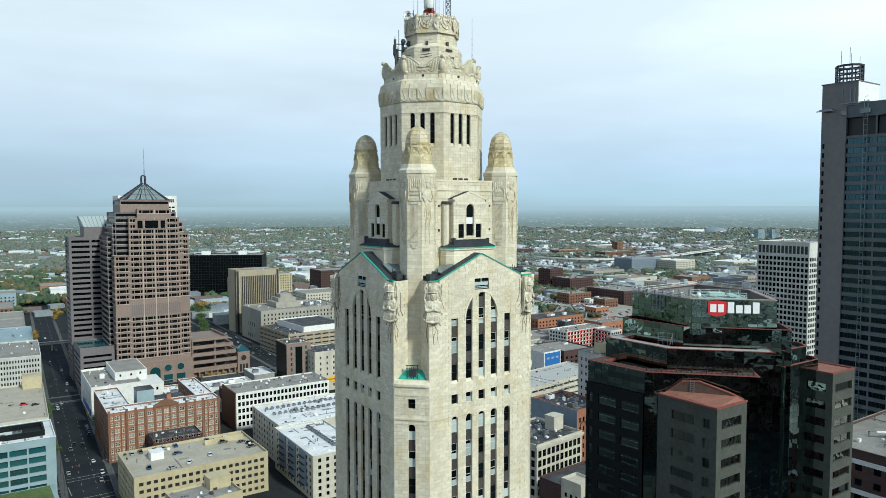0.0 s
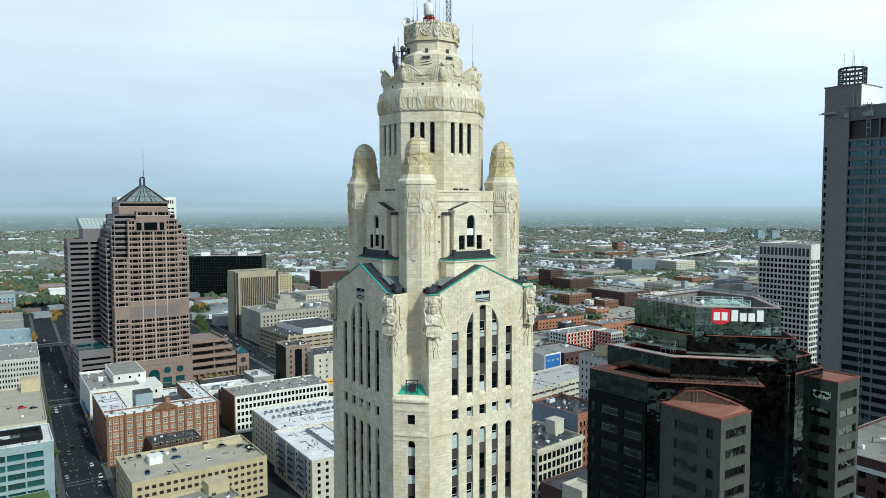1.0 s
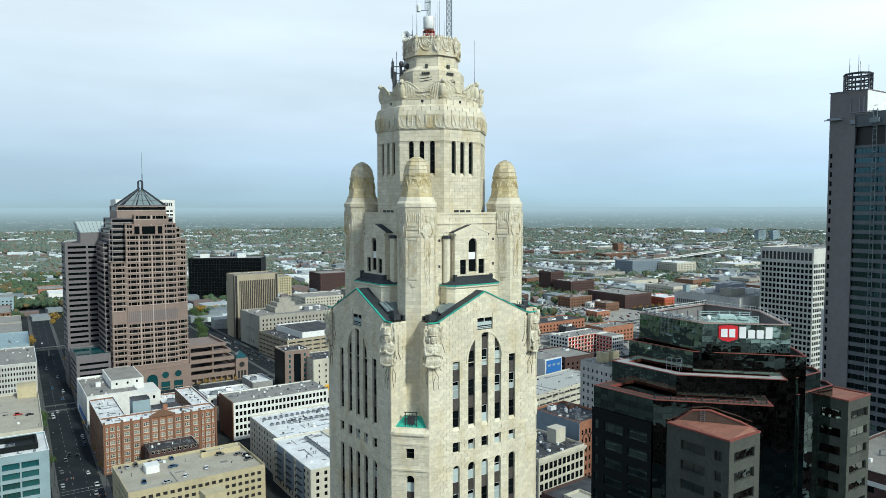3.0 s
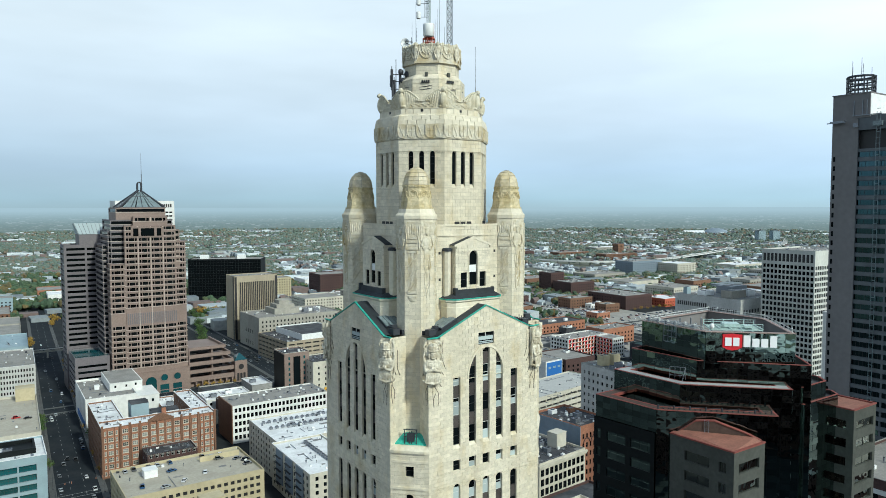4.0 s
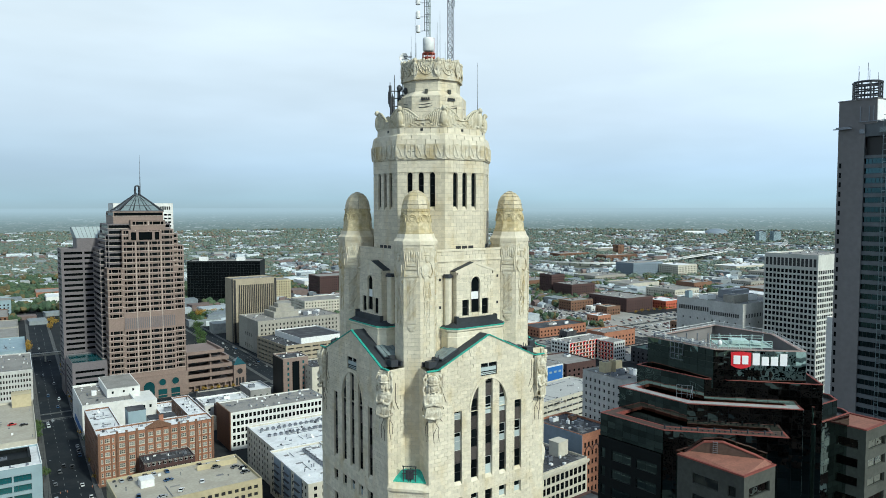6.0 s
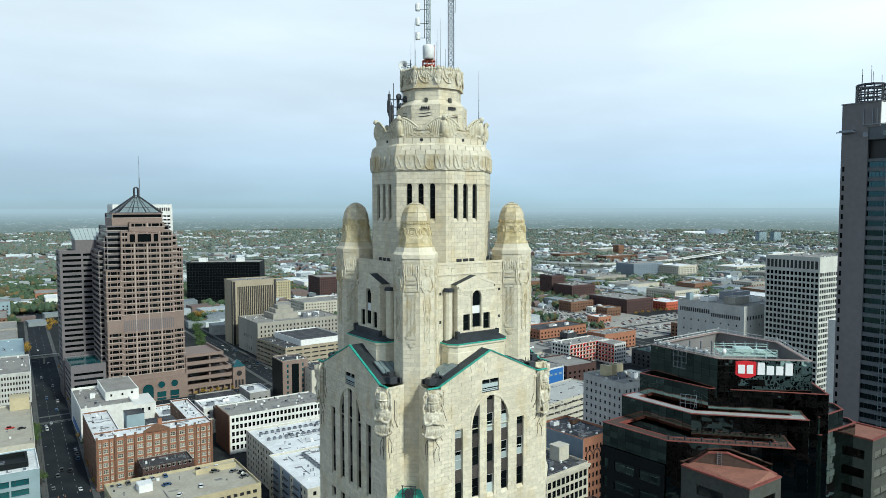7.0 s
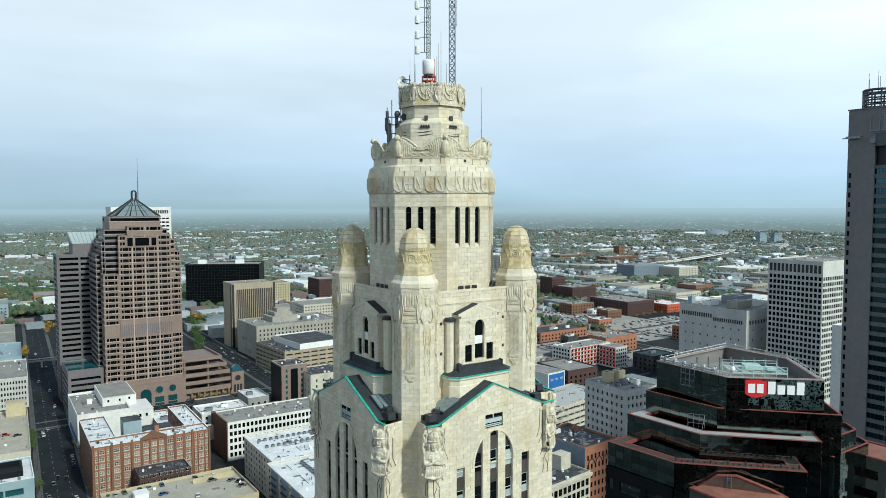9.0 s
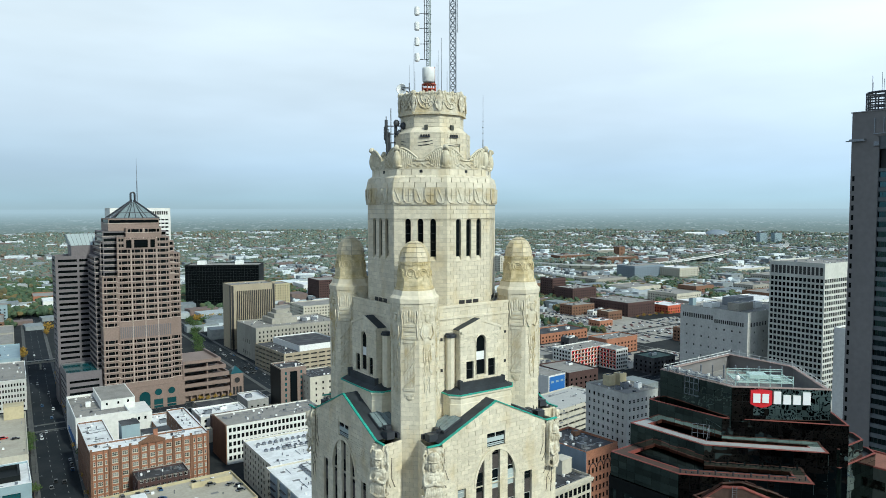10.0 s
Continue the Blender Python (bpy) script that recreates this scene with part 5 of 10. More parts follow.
# ---- masts and aerials on the crown ----
def lattice(g, cx, cy, z0, z1, half, step, leg=0.05, brace=0.03, turn=0.0):
    """A square or three-legged lattice mast."""
    c = [(cx + half * math.cos(turn + 2 * math.pi * i / 3), cy + half * math.sin(turn + 2 * math.pi * i / 3)) for i in range(3)]
    for x, y in c:
        g.tube((x, y, z0), (x, y, z1), leg, 5)
    z, k = z0, 0
    while z < z1 - 0.01:
        zz = min(z + step, z1)
        for i in range(3):
            a, b_ = c[i], c[(i + 1) % 3]
            g.tube((*a, z), (*b_, zz), brace, 4)
            g.tube((*b_, z), (*a, zz), brace, 4)
            g.tube((*a, zz), (*b_, zz), brace, 4)
        z, k = zz, k + 1


mast = Geo()
lattice(mast, 1.85, -1.7, 168.2, 186.0, 0.46, 0.85, 0.06, 0.035, 0.4)
mast = mast.thing("lattice_mast", [STEEL], None, "")
tagged(mast, "grey steel lattice mast standing on the tower's crown", "mast")
Geo().tube((2.1, -2.1, 176.0), (2.1, -2.1, 181.0), 0.04).tube((1.6, -1.6, 176.2), (2.1, -2.1, 176.2), 0.03).tube((1.6, -1.6, 178.2), (2.1, -2.1, 178.2), 0.03).thing("whip_aerial", [STEEL], mast)
am = Geo()
lattice(am, -0.4, -0.5, 172.0, 186.0, 0.28, 0.7, 0.035, 0.02, 0.1)
am = am.thing("aerial_mast", [BLIND])
am.matrix_basis = Matrix.Translation((-0.82 * 0.35, 0.57 * 0.35, 0))
tagged(am, "slim pale lattice aerial mast with white drum aerials", "mast")
g = Geo()
for z in (168.3, 168.9, 169.5, 170.05):
    g.prism([(-0.4 + 0.85 * math.cos(i * math.pi / 4), -0.5 + 0.85 * math.sin(i * math.pi / 4)) for i in range(8)], z, z + 0.1)
for i in range(8):
    a = i * math.pi / 4
    g.tube((-0.4 + 0.8 * math.cos(a), -0.5 + 0.8 * math.sin(a), 168.2), (-0.4 + 0.8 * math.cos(a), -0.5 + 0.8 * math.sin(a), 170.1), 0.05)
    if i in (0, 1):
        g.tube((-0.4 + 0.8 * math.cos(a), -0.5 + 0.8 * math.sin(a), 170.1), (-0.4 + 0.8 * math.cos(a), -0.5 + 0.8 * math.sin(a), 172.2), 0.07)
    b_ = a + math.pi / 4
    g.tube((-0.4 + 0.8 * math.cos(a), -0.5 + 0.8 * math.sin(a), 168.2), (-0.4 + 0.8 * math.cos(b_), -0.5 + 0.8 * math.sin(b_), 169.9), 0.04)
g.thing("mast_base", [RUST], am, "red painted steel base")
g = Geo()
cx, cy = -0.75, -0.95
prof = [(0.55, 170.2), (0.7, 170.36), (0.72, 171.72), (0.68, 171.9), (0.2, 172.0)]
g.loft([[(cx + r_ * math.cos(i * math.pi / 10), cy + r_ * math.sin(i * math.pi / 10), z) for i in range(20)] for r_, z in prof])
g.thing("radome", [WHITE], am, "white drum radome", smooth=True)
SV = Vector((0.82, -0.57, 0))       # across the line of flight
for z in (172.75, 174.5, 176.25, 177.95, 179.75, 181.45):
    c = Vector((-0.4, -0.5, 0)) - SV * 1.35
    d = Geo()
    d.loft([[(c.x + r_ * math.cos(i * math.pi / 8), c.y + r_ * math.sin(i * math.pi / 8), z + dz) for i in range(16)] for r_, dz in ((0.27, 0), (0.3, 0.08), (0.3, 0.8), (0.26, 0.9))])
    ob = d.thing("drum_aerial", [WHITE], am, "white drum aerial")
    Geo().tube((c.x, c.y, z + 0.2), (-0.4, -0.5, z + 0.2), 0.035).thing("bracket", [DARKSTEEL], ob)
g = Geo().tube(Vector((-0.4, -0.5, 173)) - SV * 0.5, Vector((-0.4, -0.5, 186)) - SV * 0.5, 0.05)
for z in range(174, 186):
    g.tube(Vector((-0.4, -0.5, z)) - SV * 0.5, Vector((-0.4, -0.5, z)) + SV * 0.3, 0.025)
g.thing("feeder_line", [DARKSTEEL], am)
for off, z0, z1, r_ in ((-2.1, 168.4, 174.8, 0.035), (-2.0, 168.4, 171.5, 0.05), (-2.6, 168.4, 172.3, 0.025), (0.75, 168.4, 174.0, 0.03), (1.05, 168.4, 175.3, 0.04), (1.7, 168.4, 171.6, 0.035), (0.55, 168.4, 172.5, 0.04)):
    p = SV * off + Vector((0, 0, 0)) - Vector((0.57, 0.82, 0)) * 0.8
    w_ = Geo().tube((p.x, p.y, z0 - 0.3), (p.x, p.y, z1), r_, 5, r2=r_ * 0.5).tube((p.x, p.y, z0 - 0.3), (p.x, p.y, z0 + 0.5), r_ * 2.2)
    tagged(w_.thing("whip_aerial", [STEEL]), "thin whip aerial on the tower's crown", "aerial", "whip aerials on the crown")
# dish at the crown's edge
dc = Vector((0, 0, 169.6)) - SV * 3.55 - Vector((0.57, 0.82, 0)) * 0.6
D = Geo()
DM = Matrix.Translation(dc) @ rotz(215) @ Matrix.Rotation(radians(80), 4, "Y")
D.loft([[DM @ Vector((r_ * math.cos(i * math.pi / 10), r_ * math.sin(i * math.pi / 10), z)) for i in range(20)] for r_, z in ((0.05, -0.3), (0.4, -0.22), (0.58, 0.0), (0.62, 0.12), (0.56, 0.1), (0.36, -0.12), (0.04, -0.2))])
D = D.thing("dish", [WHITE], None, smooth=True)
tagged(D, "white round dish aerial at the edge of the crown", "dish aerial")
Geo().tube(dc, dc + SV * 0.9 + Vector((0, 0, -0.4)), 0.06).tube(dc + SV * 0.9 + Vector((0, 0, -0.6)), dc + SV * 0.9 + Vector((0, 0, 0.7)), 0.06).path([dc + SV * 0.5 + Vector((0.5 * math.cos(t * math.pi / 6), 0.5 * math.sin(t * math.pi / 6), 0.1)) for t in range(13)], 0.04).thing("bracket", [DARKSTEEL], D)
# panel aerials behind the left of the parapet
pa = Geo()
PB = Vector((0, 0, 0)) - SV * 5.3 - Vector((0.57, 0.82, 0)) * 1.2
for i, (o, z0, z1) in enumerate(((0.0, 160.6, 166.4), (0.55, 161.0, 167.3), (1.1, 160.8, 165.9), (1.6, 161.4, 166.6), (-0.1, 163.3, 165.6), (0.3, 162.6, 165.0))):
    p = PB + SV * o
    pa.tube((p.x, p.y, z0), (p.x, p.y, z1), 0.05)
    if i in (0, 2, 4, 5):
        pa.box(p.x - 0.14, p.x + 0.14, p.y - 0.12, p.y + 0.12, z1 - 1.9, z1 - 0.4)
for o, z0, z1 in ((0.15, 162.3, 165.2), (0.45, 161.9, 164.6), (2.0, 161.2, 165.6), (2.3, 162.2, 166.4), (1.4, 161.0, 164.0)):
    q_ = PB + SV * o - Vector((0.57, 0.82, 0)) * 0.3
    pa.box(q_.x - 0.13, q_.x + 0.13, q_.y - 0.1, q_.y + 0.1, z0, z1 - 1.2)
    pa.tube((q_.x, q_.y, z0 - 0.6), (q_.x, q_.y, z1), 0.05)
for q in range(7):
    a_ = PB + SV * (1.4 + 0.2 * q) + Vector((0, 0, 164.9 - 0.2 * q))
    pa.path([a_, a_ + Vector((0.1, -0.2, -1.0)), a_ + SV * 0.4 + Vector((0, -0.3, -2.0)), a_ + SV * 0.2 + Vector((0, 0, -3.0))], 0.05)
for z in (163.4, 164.4, 165.3):
    pa.tube(PB + Vector((0, 0, z)), PB + SV * 2.2 + Vector((0, 0, z)), 0.06)
pa = pa.thing("panel_aerial", [DARKSTEEL])
tagged(pa, "dark cluster of panel aerials on poles behind the parapet", "aerials")
for o, z in ((1.5, 164.4), (2.2, 163.2), (2.0, 165.3), (1.2, 165.6), (2.7, 164.2), (2.9, 163.0)):
    p = PB + SV * o - Vector((0.57, 0.82, 0)) * 0.25
    Geo().ball((p.x, p.y, z), 0.38, 0.3, 0.42, 10, 6).thing("drum", [DARKSTEEL], pa, "dark drum aerial", smooth=True)
p = SV * 5.75 - Vector((0.57, 0.82, 0)) * 2.4
w_ = Geo().tube((p.x, p.y, 160.3), (p.x, p.y, 163.6), 0.06).tube((p.x, p.y, 163.6), (p.x, p.y, 168.6), 0.035, r2=0.02)
for z in (163.6, 164.3, 165.0, 165.7):
    w_.tube((p.x - 0.08, p.y, z), (p.x + 0.08, p.y, z), 0.03)
tagged(w_.thing("whip_aerial", [STEEL]), "tall whip aerial on the lantern parapet", "aerial")

# ---- ground and streets ----
GROUND = material("mixed_urban_ground", (0.10, 0.11, 0.075), 0.95, grain=0.25, grain_scale=0.05, stain=0.75, stain_scale=0.008, stain_color=(0.17, 0.165, 0.155))
g = Geo()
NR, RAD = 64, 4880.0
rings_ = [0.0, 400.0, 1200.0, 2600.0, RAD]
g.add([(0, 0, -0.12)] + [(r_ * math.cos(2 * math.pi * i / NR), r_ * math.sin(2 * math.pi * i / NR), -0.12) for r_ in rings_[1:] for i in range(NR)],
      [(0, 1 + i, 1 + (i + 1) % NR) for i in range(NR)] + [(1 + k * NR + i, 1 + (k + 1) * NR + i, 1 + (k + 1) * NR + (i + 1) % NR, 1 + k * NR + (i + 1) % NR) for k in range(3) for i in range(NR)])
tagged(g.thing("ground", [GROUND]), "grey-green urban ground reaching the horizon", "ground", kind="structure")
YARD = material("dark_city_yard", (0.022, 0.026, 0.029), 0.95, spec=0.12, grain=0.2, grain_scale=0.4, stain=0.6, stain_scale=0.03, stain_color=(0.055, 0.056, 0.055))
g = Geo().box(-420, 1050, -420, 1150, -0.11, -0.04)
tagged(g.thing("pavement", [YARD]), "worn dark downtown pavement between the buildings", "pavement", kind="structure")



STREETS = []


def street(name, x0, y0, x1, y1, width, label, walk_=3.2):
    """A road with two raised pavements and dashed lane lines."""
    p, q = Vector((x0, y0, 0)), Vector((x1, y1, 0))
    L = (q - p).length
    ang = math.degrees(math.atan2(q.y - p.y, q.x - p.x))
    STREETS.append(name)
    M = Matrix.Translation(p - Vector((0, 0, 0.006 * len(STREETS)))) @ rotz(ang)
    ob = Geo().box(0, L, -width / 2, width / 2, -0.04, 0.0).thing(name, [ASPHALT], None, M=M)
    tagged(ob, label, "road", kind="structure")
    for s in (-1, 1):
        a, b = sorted((s * width / 2, s * (width / 2 + walk_)))
        Geo().box(0, L, a, b, -0.04, 0.14).thing("kerb", [SIDEWALK], ob)
    ln = Geo()
    for c in (-width / 6, width / 6):
        t = 0.0
        while t < L:
            ln.box(t, t + 3, c - 0.09, c + 0.09, 0.0, 0.006)
            t += 10
    ln.thing("lane_line", [LINE], ob)
    return ob


street("road", -36, -200, 46, 1120, 20, "dark asphalt avenue with dashed lanes between the blocks")
street("road", 155, -200, 205, 1120, 17, "dark asphalt street running north past the office blocks")
street("road", -400, 497, 640, 497, 13, "dark asphalt cross street below the granite tower")
street("road", -400, 303, -16, 303, 13, "dark asphalt side street beside the teal office block")
street("road", 250, 345, 1040, 345, 12, "grey cross street between low blocks")
street("road", 250, 520, 1040, 500, 14, "grey cross street beside the parking lots")
street("road", 560, 60, 610, 1100, 13, "grey street between parking lots")
g = Geo()
for y in (317, 321.5, 286, 290.5):
    g.box(-13.5, 6.5, y, y + 0.35, 0.004, 0.012)
for y in (485.5, 489):
    g.box(-3.5, 16, y, y + 0.35, 0.004, 0.012)
for x in (-16, -14):
    g.box(x, x + 0.35, 297, 310, 0.004, 0.012)
tagged(g.thing("crosswalk", [LINE]), "worn white crosswalk lines on the avenue", "crosswalk", kind="structure")

ROT = -2.0
# ---- blocks along the avenue ----
b = building("parking_garage", "cream concrete parking garage with cars on its roof deck", "garage", 5.6, 248.5, 62.5, 40, 20.0, -0.5, CREAM, ROOF_TAN,
             {"S": (19, 1.9, 5, 1.7, 1.6, 3.5, 1.5), "W": (10, 1.9, 5, 1.7, 1.6, 3.5, 1.5), "E": (10, 1.9, 5, 1.7, 1.6, 3.5, 1.5)}, depth=0.5, parapet=1.1, glass=FRAME, roof_name="deck")
Geo().box(12, 18, 22, 28, 18.9, 22.5).box(11.8, 18.2, 21.8, 28.2, 22.5, 22.7).thing("stair_head", [WHITE], b, "white stair head on the deck")
g = Geo()
for i in range(18):
    g.box(3.0 + 3.1 * i, 3.12 + 3.1 * i, 34.5, 39.5, 18.9, 18.91)
    g.box(3.0 + 3.1 * i, 3.12 + 3.1 * i, 2, 7, 18.9, 18.91)
g.thing("bay_line", [LINE], b)
g = Geo()
g.loft([[(40, 30, 18.9), (60, 30, 18.9), (60, 36, 18.9), (40, 36, 18.9)], [(40, 30, 18.95), (60, 30, 21.0), (60, 36, 21.0), (40, 36, 18.95)]])
g.box(40, 60, 29.7, 30, 18.9, 21.6)
g.thing("ramp", [CREAM], b, "sloping ramp between the decks")

# U-shaped brick apartment house
apart = building("apartment_house", "seven-storey red brick apartment house with pale bay windows", "apartment house", 9.5, 334.5, 61, 14, 28.0, ROT, BRICK, ROOF_WHITE,
                 {"W": (4, 1.7, 7, 2.0, 2.0, 3.7, 1.5), "E": (4, 1.7, 7, 2.0, 2.0, 3.7, 1.5)}, glass=GLASS_CURTAIN, frame=FRAME_LIGHT, bars=(2, 2), coping=ROOF_WHITE)
for nm, ox, ww in (("W", 0.0, 13.6), ("E", 50.4, 10.6)):
    m = Matrix.Translation((9.5, 334.5, 0)) @ rotz(ROT) @ Vector((ox, 14.0, 0))
    building("apartment_wing", "red brick apartment wing with a white roof", "apartment house", m.x, m.y + 0.02, ww, 46, 28.0, ROT, BRICK, ROOF_WHITE,
             {"W": (9, 1.6, 7, 1.9, 2.0, 3.7, 1.5), "E": (9, 1.6, 7, 1.9, 2.0, 3.7, 1.5)}, glass=GLASS_CURTAIN, frame=FRAME_LIGHT, bars=(2, 2), coping=ROOF_WHITE)
for u, w in ((0.5, 1.0), (9.6, 1.1), (14.3, 1.1), (19.6, 1.1), (24.4, 1.3), (28.75, 0.9), (32.8, 0.9), (36.8, 1.3), (41.7, 1.1), (46.6, 1.1), (51.2, 1.1), (60.5, 1.0)):     # brick piers on the street front
    Geo().box(u - w / 2, u + w / 2, -0.7, 0.0, 0, 28.9).box(u - w / 2 - 0.1, u + w / 2 + 0.1, -0.8, 0.1, 28.9, 29.2).thing("pier", [BRICK], apart)
for c, w in ((1.9, 1.0), (4.65, 2.5), (7.6, 1.0), (11.95, 2.9), (16.95, 2.9), (22.0, 2.9), (26.6, 2.5), (30.8, 2.5), (34.8, 2.5), (39.25, 2.9), (44.15, 2.9), (48.9, 2.6), (53.0, 1.0), (55.9, 2.5), (58.9, 1.0)):
    Geo().box(c - w / 2 - 0.3, c + w / 2 + 0.3, -0.42, 0.0, 0.8, 27.4).thing("bay", [BRICK_ORANGE], apart, "orange brick window bay")
    for k in range(7):
        place("bay_window", window_mesh(w, 2.25, GLASS_CURTAIN, CREAM_PALE, (3 if w > 2 else 1, 2), 0.16), apart, "", Matrix.Translation((c, -0.43, 1.7 + 3.7 * k)))
        Geo().box(c - w / 2 - 0.15, c + w / 2 + 0.15, -0.56, -0.42, 1.45 + 3.7 * k, 1.68 + 3.7 * k).thing("sill", [CREAM_PALE], apart)
g = Geo()
g.loft([[(24.4, -0.75, z0), (36.8, -0.75, z0), (36.8, 0.6, z0), (24.4, 0.6, z0)] if z0 < 30 else [(30.8, -0.75, z0), (31.2, -0.75, z0), (31.2, 0.6, z0), (30.8, 0.6, z0)] for z0 in (28.0, 29.2, 32.0)])
g.thing("gable", [BRICK], apart, "stepped brick gable with pale coping")
for x, y, w, d, h, m in ((18.5, 20, 9.5, 11, 6.5, PALEBLUE), (33, 8, 2.2, 2.2, 5.5, BRICK_ORANGE), (29, 15, 15, 10, 1.2, ROOF_WHITE)):
    p = Matrix.Translation((9.5, 334.5, 0)) @ rotz(ROT) @ Vector((x, y, 27.1))
    ob = Geo().box(0, w, 0, d, -27.1 if y > 13 else 0, h).thing("roof_house", [m], None, M=Matrix.Translation(p) @ rotz(ROT))
    tagged(ob, "plain roof house on the brick apartment block", "roof house")
    Geo().box(-0.1, w + 0.1, -0.1, d + 0.1, h, h + 0.2).thing("cap", [ROOF_DARK], ob)

building("shop_house", "low dark brick building with a tar roof beside the garage", "building", 28.5, 314, 26, 16, 15, ROT, BRICK_DARK, ROOF_DARK,
         {"S": (9, 1.7, 4, 2.2, 1.6, 3.9, 0.6), "W": (3, 1.7, 4, 2.2, 1.6, 3.9, 1)}, frame=FRAME_LIGHT, bars=(2, 2), coping=LIME)
wb = building("warehouse", "white painted loft building with a grey roof", "building", 14.6, 425.5, 31.5, 61, 22.5, ROT, CONC_WHITE, ROOF_GREY,
         {"W": (5, 1.5, 4, 1.8, 4, 4.2, 10), "N": (3, 1.5, 3, 1.8, 6, 4.2, 4)}, parapet=1.4, coping=WHITE)
Geo().box(17, 38, 18, 60, 0, 26.8).box(16.8, 38.2, 17.8, 60.2, 26.8, 27.0).thing("penthouse", [CONC_WHITE], wb, "white upper block with a grey roof")
Geo().box(17.5, 37.5, 18.5, 59.5, 27.0, 27.02).thing("penthouse_roof", [ROOF_GREY], wb)
Geo().box(31.6, 46, 2, 30, 0, 19.5).box(31.4, 46.2, 1.8, 30.2, 19.5, 19.8).thing("rear_block", [CONC_WHITE], wb, "lower white block behind the loft building")
g = Geo()
for x, z in ((20, 23.6), (27, 23.6), (33, 24.0)):
    g.box(x, x + 1.2, 17.85, 18.0, z, z + 1.6)
for x in (33, 37, 41):
    g.box(x, x + 1.4, 1.85, 2.0, 15, 17)
g.thing("window", [GLASS], wb)
Geo().box(9, 12, 30, 33, 21.1, 24.2).thing("stair_head", [WHITE], wb, "white stair head")
Geo().box(-0.35, -0.02, 4, 46, 2.5, 6.5).thing("banner", [BLUE], wb, "blue fascia along the street front")

building("loft_building", "white fronted five-storey loft building with paired black windows", "building", 86.6, 350.5, 64, 28, 24, ROT + 1, CONC_WHITE, ROOF_GREY,
         {"S": (24, 1.75, 5, 2.6, 2.4, 4.3, 0.8), "W": (5, 1.3, 5, 2.0, 2.6, 4.3, 2)}, bars=(1, 2), coping=LIME, parapet=0.7)
Geo().box(0, 0.6, 0, 28, 0, 24.4).thing("side_wall", [BRICK], bpy.data.objects["loft_building"], "red brick flank", M=Matrix.Translation((-0.62, 0, 0)))
building("hotel", "pale stucco hotel wing with a white roof", "hotel", 85.5, 275, 60, 48, 22.5, ROT, CREAM_PALE, ROOF_WHITE,
         {"W": (10, 1.6, 6, 1.9, 1.8, 3.4, 1.5), "S": (8, 1.6, 6, 1.9, 1.8, 3.4, 1.5)}, bars=(2, 1), coping=WHITE)
h2 = building("hotel", "grey-blue and cream hotel wing with balconies and a white roof", "hotel", 80.5, 222, 28, 53, 22.5, ROT, CREAM_PALE, ROOF_WHITE,
         {"W": (12, 1.6, 6, 1.9, 1.8, 3.4, 1.5), "S": (6, 1.6, 6, 1.9, 1.8, 3.4, 1.5), "E": (12, 1.6, 6, 1.9, 1.8, 3.4, 1.5)}, bars=(2, 1), coping=WHITE)
for i in range(3):
    Geo().box(-0.5, -0.02, 8 + 14 * i, 17 + 14 * i, 5, 22.3).thing("bay", [BLUEGREY], h2, "blue-grey clad bay")
    for k in range(5):
        g = Geo().box(-1.6, -0.5, 9 + 14 * i, 16 + 14 * i, 5.2 + 3.4 * k, 5.35 + 3.4 * k)
        for y in range(8):
            g.box(-1.6, -1.55, 9 + 14 * i + y, 9.06 + 14 * i + y, 5.35 + 3.4 * k, 6.3 + 3.4 * k)
        g.box(-1.62, -1.54, 9 + 14 * i, 16 + 14 * i, 6.3 + 3.4 * k, 6.38 + 3.4 * k)
        g.thing("balcony", [DARKSTEEL], h2)
Geo().box(18, 28.4, -0.45, 9, 4, 22.4).thing("bay", [BLUEGREY], h2, "blue-grey clad corner bay")
WMB = window_mesh(1.7, 1.9, GLASS, FRAME_LIGHT, (2, 1), 0.06)
for k in range(5):
    for u in (20.2, 23.2, 26.2):
        place("window", WMB, h2, "", Matrix.Translation((u, -0.4, 5.4 + 3.4 * k)))
for hx, hy, n, st in ((92, 300, 12, 3.4), (92, 312, 14, 3.4), (98, 232, 0, 0)):
    for i in range(n):
        rooftop_unit(None, hx + i * st, hy - i * st * 0.035, 21.6, ROT, 1.6, 1.6, 1.3, STEEL)
for i in range(13):
    rooftop_unit(None, 97 + 0.1 * i, 232 + i * 2.9, 21.6, ROT, 1.7, 1.5, 1.3, STEEL)

building("brick_office", "narrow black and pink brick office block with dark glass strip", "building", 150, 422, 20, 22, 37, ROT, PINK, ROOF_DARK,
         {"S": (3, 1.5, 8, 2.4, 3, 4.1, 1), "E": (3, 1.6, 8, 2.2, 3, 4.1, 1)}, coping=CREAM_PALE, bars=(1, 1), glass=GLASS_TEAL)
Geo().box(-0.3, 0, -0.2, 22, 0, 36).thing("side_wall", [GRANITE_BLACK], bpy.data.objects["brick_office"], "black flank wall")
Geo().box(7.2, 12.6, -0.5, -0.02, 3, 34).thing("glass_strip", [GLASS], bpy.data.objects["brick_office"], "dark glass strip")
cr = building("bank_house", "cream painted building with a dark roof and yellow sign", "building", 167, 408, 26, 28, 31, ROT, CREAM_PALE, ROOF_DARK,
         {"S": (4, 1.2, 6, 1.9, 3, 4.4, 2), "W": (4, 1.2, 6, 1.9, 3, 4.4, 2)}, bars=(1, 2), coping=ROOF_DARK)
Geo().box(9, 18, -0.5, -0.05, 6.5, 10.5).thing("sign", [YELLOW], cr, "yellow sign board")
